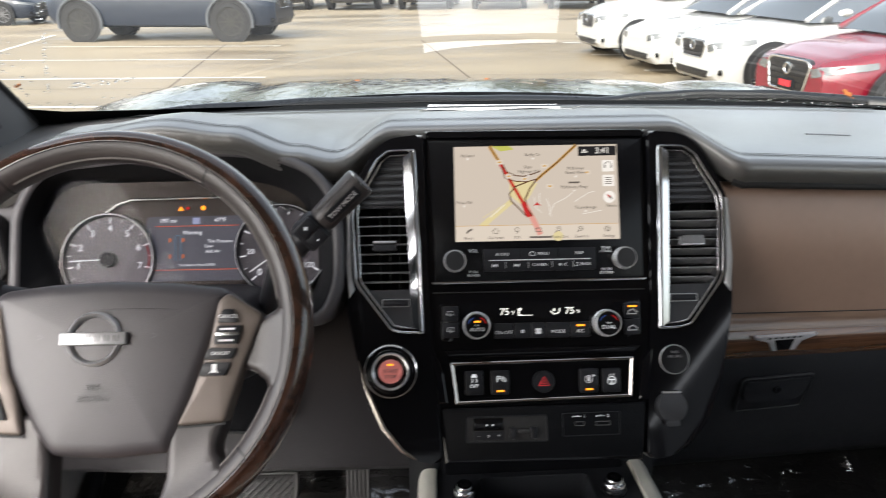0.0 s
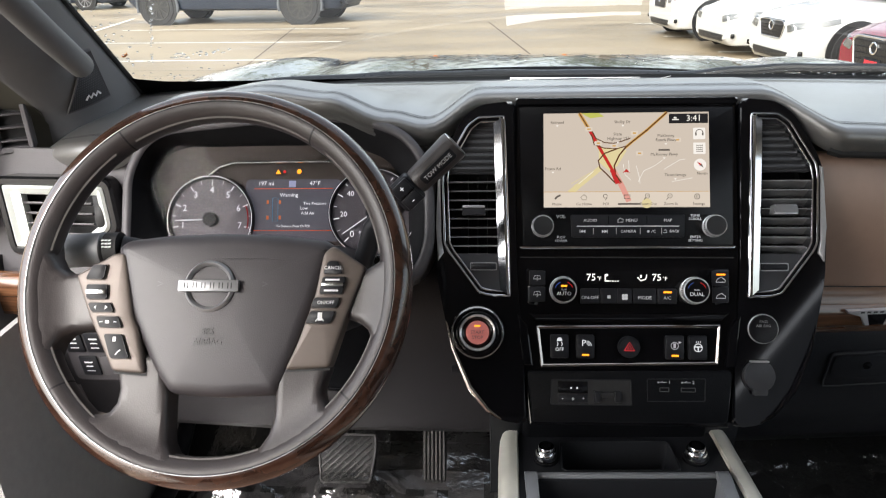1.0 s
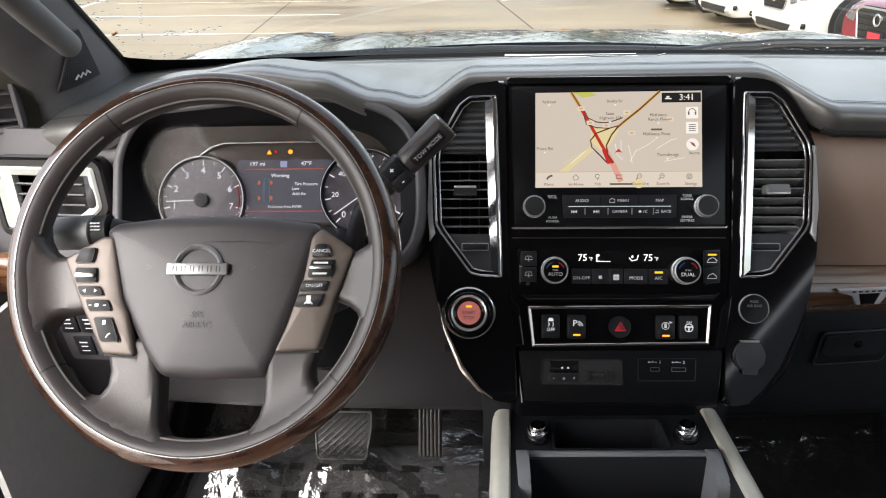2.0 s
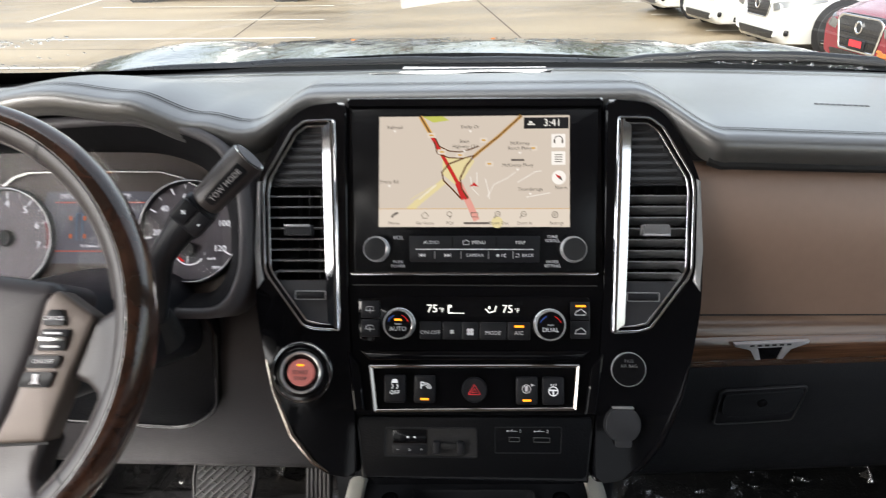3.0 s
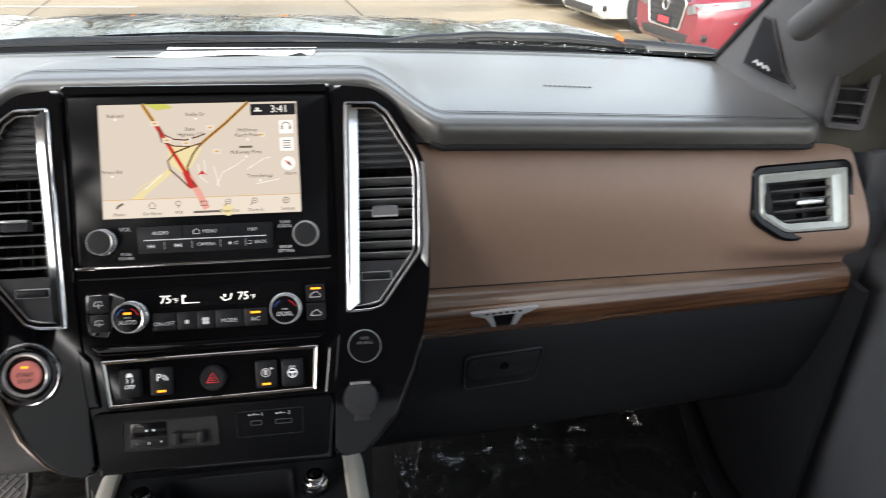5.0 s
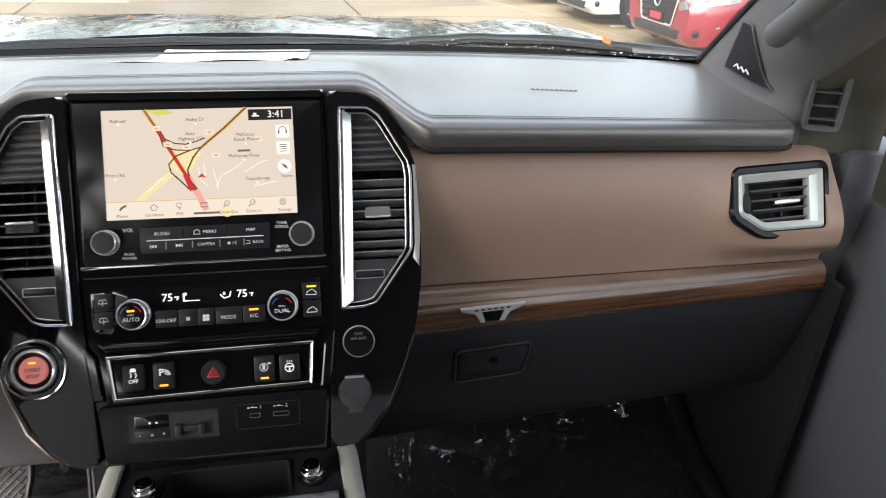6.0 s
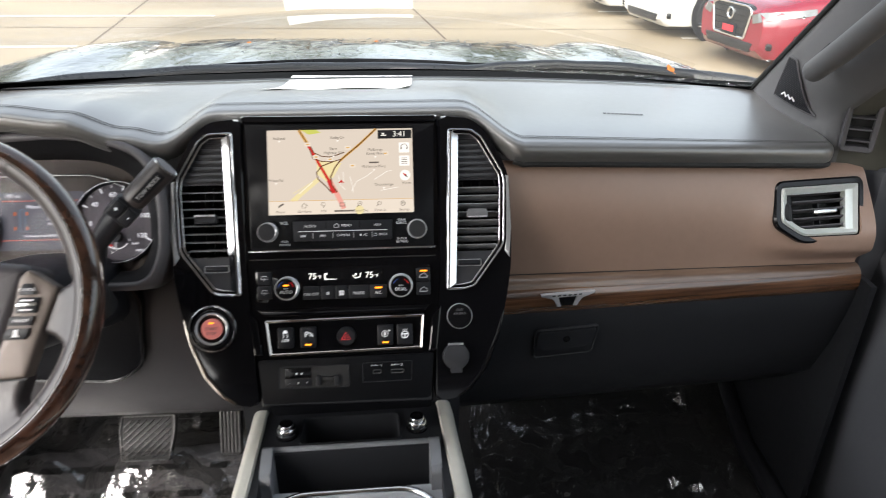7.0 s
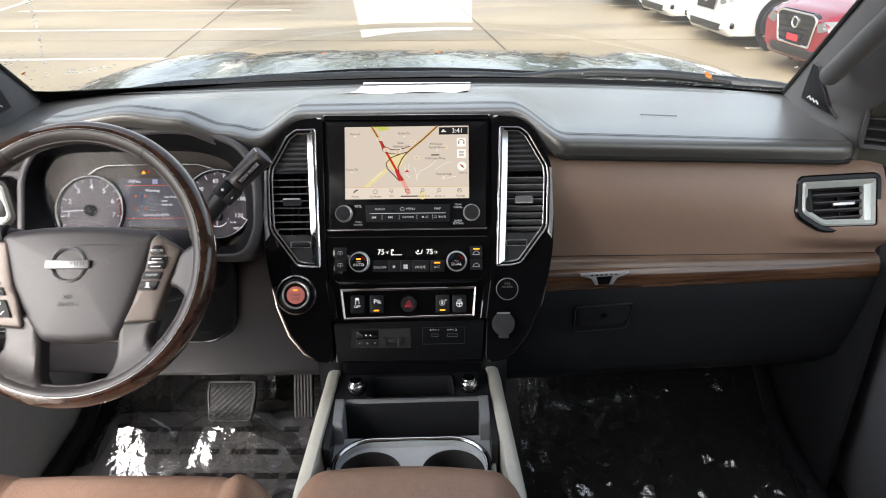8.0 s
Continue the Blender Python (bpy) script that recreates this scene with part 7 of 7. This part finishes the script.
def crest_z(x):
    return curve_at(x, [(-0.98, 1.345), (-0.75, 1.392), (-0.6, 1.397), (-0.42, 1.386), (-0.2, 1.374), (0.0, 1.368), (0.23, 1.366), (0.33, 1.380), (0.43, 1.392), (0.57, 1.401), (0.75, 1.404), (0.98, 1.350)])


def cowl_at(x, v):
    """From the foot of the glass up to a rounded crest and down to the hood's rear edge."""
    c = -0.55 * x * x
    top, end = crest_z(x), bonnet_at(x, bonnet_edge(x))[2] - 0.012
    p = [(1.575, 1.295), (1.582, top - 0.022), (1.590, top - 0.006), (1.602, top), (1.616, top - 0.004), (1.632, (top + end) / 2), (1.66, end - 0.01)]
    k = min(int(v), len(p) - 2)
    y, z = (p[k][n] + (p[k + 1][n] - p[k][n]) * (v - k) for n in (0, 1))
    return (x, y + c, z + 0.0015 * noise.noise((x * 9, v * 2, 3)))


part("panel", grid(cowl_at, span(-0.98, 0.98, 60), span(0, 6, 13), (0, 0, -0.004)), COWL, cowl, sharp=60)


def wiper(x0, x1, label):
    w = thing("windscreen_wiper", label, "wiper", "wipers")

    def p(x, lift, fwd=0.0):
        return (x, 1.562 - 0.55 * x * x + fwd, crest_z(x) - 0.012 + lift)
    part("blade", tube([p(x, 0.004) for x in span(x0, x1, 14)], 0.0045, 8), RUBBER, w)
    part("spine", tube([p(x0 + (x1 - x0) * t, 0.005 + 0.004 * math.sin(t * math.pi), 0.008) for t in span(0, 1, 14)], [0.003 + 0.004 * math.sin(t * math.pi) for t in span(0, 1, 14)], 8), WIPER, w)
    part("arm", tube([p(x0 + (x1 - x0) * 0.5, 0.012, 0.012), p(x0 + (x1 - x0) * 0.25, -0.004, 0.03), p(x0 - 0.02, -0.035, 0.05)], [0.005, 0.007, 0.008], 8), WIPER, w)
    part("pivot_cap", lathe([(0.02, 0), (0.018, 0.014), (0, 0.02)], 16, Matrix.Translation(p(x0 - 0.02, -0.045, 0.05))), WIPER, w)


wiper(-0.45, 0.06, "black windscreen wiper resting at the glass foot")
wiper(0.12, 0.66, "black windscreen wiper beside an orange leaf")


def leaf(m, size):
    t = thing("fallen_leaf", "small orange fallen leaf on the wet glass", "leaf", "fallen leaves", m=m)
    out = [(0, -0.5), (0.28, -0.32), (0.45, 0.0), (0.2, 0.12), (0.3, 0.42), (0, 0.6), (-0.28, 0.4), (-0.2, 0.1), (-0.48, 0.05), (-0.3, -0.3)]
    part("blade", domed(rounded([(x * size, y * size) for x, y in out], size * 0.08, 2), 0, size * 0.06, size * 0.08, size * 0.02), LEAF, t)
    part("stalk", tube([(0, -0.5 * size, 0), (0.05 * size, -0.85 * size, size * 0.1)], size * 0.03, 5), LEAF, t)


leaf(pose(0.600, 1.292, 1.4195, 30, 0, 20), 0.019)
leaf(pose(*(Vector(screen_at(-0.746, 0.279)) + Vector((0, 0.004, 0.006))), -30, 0, 50), 0.012)
leaf(pose(*bonnet_at(-0.315, 1.93), -6, 0, 30), 0.014)
leaf(pose(*bonnet_at(0.02, 1.98), -6, 0, 100), 0.012)

# ---- parked cars ----
def paint(name, colour, rough=0.25, coat=0.8):
    return material(name, colour, rough, coat=coat, vary=0.04, patch=2)


WHITE_PAINT = paint("white_car_paint", (0.52, 0.52, 0.51))
RED_PAINT = paint("deep_red_car_paint", (0.17, 0.006, 0.018))
BLUE_PAINT = paint("slate_blue_car_paint", (0.012, 0.019, 0.034), 0.3, 0.1)
DARK_PAINT = paint("black_car_paint", (0.012, 0.013, 0.015))
TYRE = material("black_tyre_rubber", (0.02, 0.02, 0.021), 0.8, grain=60, bump=0.2, vary=0.2)
ALLOY = material("grey_alloy", (0.2, 0.2, 0.21), 0.35, 0.8, vary=0.1)
GOLD_ALLOY = material("bronze_alloy", (0.035, 0.034, 0.031), 0.5, 0.4, vary=0.1)
CAR_GLASS = material("dark_car_glass", (0.03, 0.036, 0.04), 0.04, spec=1.0)
CAR_GLASS.node_tree.nodes["Principled BSDF"].inputs["IOR"].default_value = 2.3
LAMP_GLASS = material("headlamp_lens", (0.15, 0.155, 0.155), 0.08, 0.3, coat=0.8, vary=0.3, patch=12)
GRILLE = material("black_grille_mesh", (0.015, 0.015, 0.016), 0.35, grain=50, bump=0.8)
FLARE = material("grey_plastic_flare", (0.085, 0.092, 0.102), 0.6, vary=0.1)
PLATE_RED = material("red_plate_insert", (0.5, 0.03, 0.04), 0.5)


def car(name, label, colour, m, L=4.7, W=1.82, H=1.45, hood=0.92, nose=0.68, belt=0.98, clear=0.2, wheel_r=0.335, base=2.8, front_over=0.9, kind="sedan", alloy=None, flare=False, cab=(1.15, 1.75, 3.1, 4.3), group="parked cars"):
    """A parked car. x runs back from the nose, y across, z up."""
    c = outside(name, label, "car", m, group)
    hw = W / 2

    def top(x):
        return curve_at(x, [(0.0, nose - 0.02), (0.18, nose + 0.06), (0.55, hood - 0.07), (1.15, hood), (1.6, belt), (L - 0.9, belt + 0.02), (L - 0.25, belt - 0.02), (L, belt - 0.25)])

    def half(x):
        return hw * curve_at(x, [(0.0, 0.70), (0.12, 0.82), (0.35, 0.92), (0.9, 0.985), (1.6, 1.0), (L - 1.2, 1.0), (L - 0.3, 0.93), (L, 0.80)])

    def foot(x):
        return clear + curve_at(x, [(0.0, 0.10), (0.1, 0.0), (L - 0.2, 0.02), (L, 0.2)])
    xs = [0.0, 0.03, 0.08, 0.15, 0.25, 0.4, 0.55, 0.75, 0.95, 1.15, 1.4, 1.7, 2.1, 2.6, 3.1, 3.6, L - 0.8, L - 0.5, L - 0.25, L - 0.1, L]
    SEC = [(0.0, 0.0), (0.80, 0.0), (0.93, 0.05), (0.975, 0.2), (0.99, 0.45), (1.0, 0.62), (0.985, 0.75), (0.94, 0.88), (0.86, 0.955), (0.6, 0.99), (0.3, 1.0), (0.0, 1.0)]

    def sec(x):
        b, t, w = foot(x), top(x), half(x)
        pr = [(w * a, b + (t - b) * k) for a, k in SEC]
        return [(x, y, z) for y, z in pr] + [(x, -y, z) for y, z in pr[-2:0:-1]]
    bm = bmesh.new()
    rows = [[bm.verts.new(p) for p in sec(x)] for x in xs]
    n = len(rows[0])
    for a, b in zip(rows, rows[1:]):
        for i in range(n):
            bm.faces.new((a[i], a[(i + 1) % n], b[(i + 1) % n], b[i]))
    bm.faces.new(rows[0])
    bm.faces.new(rows[-1][::-1])
    body = part("body", bm, colour, c, sharp=50)
    x0, x1, x2, x3 = cab

    def cabin(x):
        r = line_at(x, [(x0, belt - 0.03), (x1, H - 0.05), ((x1 + x2) / 2, H), (x2, H - 0.04), (x3, belt)])
        w = half(x) * 0.93
        k = max(0.0, (r - belt) / (H - belt))
        return [(x, w * (1 - 0.0 * k), belt - 0.05), (x, w * (0.985 - 0.16 * k), belt + (r - belt) * 0.8), (x, w * (0.90 - 0.2 * k), belt + (r - belt) * 0.97), (x, 0, r)]
    bm = bmesh.new()
    rows = []
    for x in (x0, x0 + 0.2, (x0 + x1) / 2, x1, (x1 + x2) / 2, x2, (x2 + x3) / 2, x3):
        pr = cabin(x)
        rows.append([bm.verts.new(p) for p in pr] + [bm.verts.new((p[0], -p[1], p[2])) for p in pr[-2::-1]])
    for a, b in zip(rows, rows[1:]):
        for i in range(len(a) - 1):
            bm.faces.new((a[i], a[i + 1], b[i + 1], b[i]))
    part("windows", bm, CAR_GLASS, c, "dark glass", sharp=30)
    bm = bmesh.new()
    rows = []
    for x in (x1 - 0.02, (x1 + x2) / 2, x2):
        pr = cabin(x)[1:]
        pr = [(p[0], p[1] * 1.006, p[2] + 0.008) for p in pr]
        rows.append([bm.verts.new(p) for p in pr] + [bm.verts.new((p[0], -p[1], p[2])) for p in pr[-2::-1]])
    for a, b in zip(rows, rows[1:]):
        for i in range(len(a) - 1):
            bm.faces.new((a[i], a[i + 1], b[i + 1], b[i]))
    part("roof", bm, colour, c, sharp=40)
    for s in (1, -1):
        pts = [cabin(x)[1] for x in (x0, (x0 + x1) / 2, x1)] + [cabin(x2)[1], cabin((x2 + x3) / 2)[1], cabin(x3)[1]]
        part("pillar", tube([(p[0], s * p[1], p[2]) for p in pts[:3]], 0.035, 8), colour, c)
        part("pillar", tube([(p[0], s * p[1], p[2]) for p in pts[3:]], 0.045, 8), colour, c)
        mid = cabin((x1 + x2) / 2)
        part("pillar", tube([(p[0], s * p[1] * 1.003, p[2]) for p in mid[:2]], 0.03, 8), GLOSS_BLACK, c)
        mx = x0 + 0.42
        part("mirror", move(lathe([(0.0, -0.07), (0.05, -0.06), (0.075, 0.0), (0.06, 0.05), (0, 0.07)], 14), pose(mx, s * (half(mx) + 0.1), belt + 0.08, 0, 90, 0) @ Matrix.Diagonal((0.75, 1.25, 1, 1))), colour, c)
        plan = [(-0.012, 0.50 * hw), (-0.012, 0.62 * hw), (0.0, 0.69 * hw), (0.08, half(0.08)), (0.2, half(0.2)), (0.34, half(0.34)), (0.48, half(0.48))]
        bm = bmesh.new()
        low, high = [], []
        for i, (x, y) in enumerate(plan):
            u = i / (len(plan) - 1)
            z0, z1 = nose - 0.15 + 0.13 * u, nose - 0.06 + 0.10 * u
            for z, row in ((z0, low), (z1, high)):
                xx = max(x, 0.0)
                k = line_at((z - foot(xx)) / (top(xx) - foot(xx)), [(0, 0.8), (0.2, 0.975), (0.62, 1.0), (0.75, 0.985), (0.88, 0.94), (1.0, 0.84)])
                row.append(bm.verts.new((x, s * (y * k + (0.012 if i > 2 else 0.0)), z)))
        for i in range(len(plan) - 1):
            bm.faces.new((low[i], low[i + 1], high[i + 1], high[i]))
        ex = bmesh.ops.extrude_face_region(bm, geom=bm.faces[:])
        bmesh.ops.translate(bm, vec=Vector((0.03, -s * 0.03, 0)), verts=[v for v in ex["geom"] if isinstance(v, bmesh.types.BMVert)])
        part("headlight", bm, LAMP_GLASS, c, "clear headlight")
        part("fog_light", move(box(-0.03, 0.03, -0.13, 0.13, -0.035, 0.035, 0.015), pose(0.10, s * hw * 0.70, clear + 0.17, 0, 0, s * 28)), GLOSS_BLACK, c)
        part("fog_trim", move(box(-0.034, -0.02, -0.10, 0.10, -0.006, 0.006), pose(0.10, s * hw * 0.70, clear + 0.17, 0, 0, s * 28)), CHROME, c)
        for wx in (front_over, front_over + base):
            part("wheel_arch", lathe([(wheel_r * 1.17, -0.005), (wheel_r * 1.17, 0.012), (wheel_r * 0.9, 0.014), (0, 0.014)], 36, pose(wx, s * (half(wx) - 0.004), wheel_r * 1.02, -90 * s)), RUBBER, c)
            if flare:
                part("flare", tube([(wx + wheel_r * 1.24 * math.cos(radians(a)), s * (half(wx) + 0.015), wheel_r * 1.02 + wheel_r * 1.24 * math.sin(radians(a))) for a in range(-15, 196, 15)], 0.036, 8), FLARE, c)
            w = part("wheel", lathe([(0, -0.2), (wheel_r * 0.9, -0.2), (wheel_r, -0.17), (wheel_r, -0.02), (wheel_r * 0.95, 0.01), (wheel_r * 0.74, 0.015), (wheel_r * 0.70, -0.02), (0, -0.05)], 36), TYRE, c, m=pose(wx, s * (half(wx) + 0.012), wheel_r, -90 * s))
            part("rim", join(lathe([(wheel_r * 0.72, 0.0), (wheel_r * 0.72, 0.014), (wheel_r * 0.66, 0.012), (wheel_r * 0.64, -0.02)], 36), lathe([(wheel_r * 0.16, -0.03), (wheel_r * 0.14, 0.008), (0, 0.01)], 18), *[move(box(wheel_r * 0.1, wheel_r * 0.68, -wheel_r * 0.045, wheel_r * 0.045, -0.02, 0.006), Matrix.Rotation(2 * math.pi * i / 10, 4, "Z")) for i in range(10)]), alloy or ALLOY, w)
    gz = nose - (0.16 if kind == "vee" else 0.13)
    gh = 0.26 if kind == "truck" else 0.19 if kind == "vee" else 0.12
    gw = 0.5 if kind == "truck" else 0.42 if kind == "vee" else 0.36
    if kind != "smooth":
        g = part("grille", move(prism(rounded([(-gw, gh * 0.7), (-gw * 0.78, -gh), (gw * 0.78, -gh), (gw, gh * 0.7), (gw * 0.8, gh), (-gw * 0.8, gh)], 0.05), -0.06, 0.008, 0.004), pose(0.0, 0, gz, 90, 0, -90)), GRILLE, c, "black mesh grille")
        part("grille_frame", move(ring(rounded([(-gw, gh * 0.7), (-gw * 0.78, -gh), (gw * 0.78, -gh), (gw, gh * 0.7), (gw * 0.8, gh), (-gw * 0.8, gh)], 0.05), 0.03 if kind == "vee" else 0.014, -0.03, 0.014), pose(0.0, 0, gz, 90, 0, -90)), CHROME, g)
        part("emblem", move(lathe([(0.07, 0.008), (0.07, 0.018), (0.055, 0.022), (0.045, 0.014)], 24), pose(0.0, 0, gz + gh * 0.35, 90, 0, -90)), CHROME, g)
        for i in range(5):
            part("grille_slat", move(box(-gw * 0.8, gw * 0.8, -0.004, 0.004, 0.006, 0.013), pose(0, 0, gz - gh * 0.7 + gh * 0.35 * i, 90, 0, -90)), SATIN_BLACK, g)
    part("lower_intake", move(prism(rounded([(-0.5, 0.05), (-0.44, -0.05), (0.44, -0.05), (0.5, 0.05)], 0.02), -0.06, 0.02, 0.005), pose(0.015, 0, clear + 0.12, 90, 0, -90)), GRILLE, c)
    if kind != "vee":
        return c
    p = part("number_plate", move(box(-0.16, 0.16, -0.06, 0.06, 0.006, 0.02, 0.004), pose(0.0, 0, gz - gh * 0.55, 90, 0, -90)), SATIN_BLACK, c)
    part("plate_insert", move(box(-0.11, 0.11, -0.03, 0.04, 0.02, 0.024), pose(0.0, 0, gz - gh * 0.55, 90, 0, -90)), PLATE_RED, p)
    return c


def parked(x, y, turn, k=0.93):
    """Nose at (x, y); turn 0 faces -x."""
    return pose(x, y, 0, 0, 0, turn) @ Matrix.Scale(k, 4)


car("white_sedan", "white sedan with a broad black grille", WHITE_PAINT, parked(3.36, 10.1, 8), nose=0.72, hood=0.93, belt=1.0, clear=0.15, front_over=0.7)
car("white_electric_sedan", "white sedan with a smooth nose", WHITE_PAINT, parked(3.12, 12.05, 8), nose=0.66, hood=0.88, belt=0.97, clear=0.15, front_over=0.68, kind="smooth")
car("white_crossover", "white crossover with dark lower intakes", WHITE_PAINT, parked(2.75, 14.1, 8), H=1.68, nose=0.8, hood=1.05, belt=1.12, clear=0.18, front_over=0.7)
car("red_sedan", "deep red sedan with a V-shaped chrome grille", RED_PAINT, parked(3.63, 7.9, 8), front_over=0.75, clear=0.17, kind="vee", nose=0.7, hood=0.92, belt=0.98)
car("blue_suv", "slate blue sport utility with grey wheel flares", BLUE_PAINT, pose(-3.63, 18.7, 0, 0, 0, 172), L=5.6, W=1.95, H=1.85, hood=1.2, nose=0.95, belt=1.25, clear=0.31, wheel_r=0.44, base=3.7, front_over=1.0, flare=True, alloy=GOLD_ALLOY, cab=(1.6, 2.2, 4.6, 5.4))
car("red_hatchback", "red car parked beyond the blue utility", RED_PAINT, pose(-14.7, 23.2, 0, 0, 0, 172), L=4.5, W=1.82)
car("dark_sedan", "dark grey car parked behind the blue utility", BLUE_PAINT, pose(-12.5, 25.2, 0, 0, 0, 174), L=4.7, W=1.82)
for i in range(5):
    car("black_pickup", "black pick-up truck with a chrome grille, facing the aisle", DARK_PAINT, pose(-5.9 + 2.75 * i, 29.8 - 0.55 * i, 0, 0, 0, 84), L=5.5, W=2.0, H=1.9, hood=1.15, nose=0.92, belt=1.2, clear=0.28, wheel_r=0.4, base=3.4, kind="truck", cab=(1.5, 2.1, 3.6, 4.0), group="row of black pick-ups")

# ---- trees beyond the lot, mirrored by the wet hood ----
LEAVES = material("green_foliage", (0.055, 0.075, 0.028), 0.6, vary=0.4, patch=1.5)
BARK = material("grey_brown_bark", (0.11, 0.085, 0.06), 0.9, grain=12, bump=0.6, vary=0.3, patch=2)


def tree(m, seed, height):
    t = outside("tree", "green leafy tree beyond the parking lot", "tree", m, "trees beyond the lot")
    rr = random.Random(seed)
    limbs = []
    part("trunk", tube([(0, 0, 0), (0.06, 0.03, height * 0.3), (-0.05, 0.05, height * 0.62), (0.05, 0, height * 0.9)], [0.24, 0.19, 0.12, 0.04], 10), BARK, t)
    for i in range(11):
        a, z = i * 2.4, height * (0.3 + 0.055 * i)
        r = height * 0.34 * (1 - 0.45 * abs(i - 4) / 7)
        end = Vector((r * math.cos(a), r * math.sin(a), z + r * 0.55))
        limbs.append((Vector((0, 0, z)), end))
        part("limb", tube([(0, 0, z), tuple(Vector((0, 0, z)).lerp(end, 0.5) + Vector((0, 0, 0.2))), tuple(end)], [0.09, 0.055, 0.02], 6), BARK, t)
    verts, faces = [], []
    for _ in range(2600):
        a, b = rr.choice(limbs)
        c = a.lerp(b, rr.uniform(0.35, 1.1)) + Vector((rr.gauss(0, 0.5), rr.gauss(0, 0.5), rr.gauss(0.1, 0.4)))
        u = Vector((rr.gauss(0, 1), rr.gauss(0, 1), rr.gauss(0, 1))).normalized() * rr.uniform(0.08, 0.2)
        w = u.orthogonal().normalized() * u.length * 0.6
        n = len(verts)
        verts += [c - u, c + w, c + u, c - w]
        faces.append((n, n + 1, n + 2, n + 3))
    crown = bmesh.new()
    vs = [crown.verts.new(p) for p in verts]
    for f in faces:
        crown.faces.new([vs[i] for i in f])
    part("crown", crown, LEAVES, t, "loose green foliage")
    return t


for i in range(6):
    tree(pose(-23 + 9.1 * i + (1.3 if i % 2 else 0), 40 + (3 if i % 3 else 0), 0, 0, 0, 47 * i), 20 + i, 8.5 + 1.3 * (i % 3))
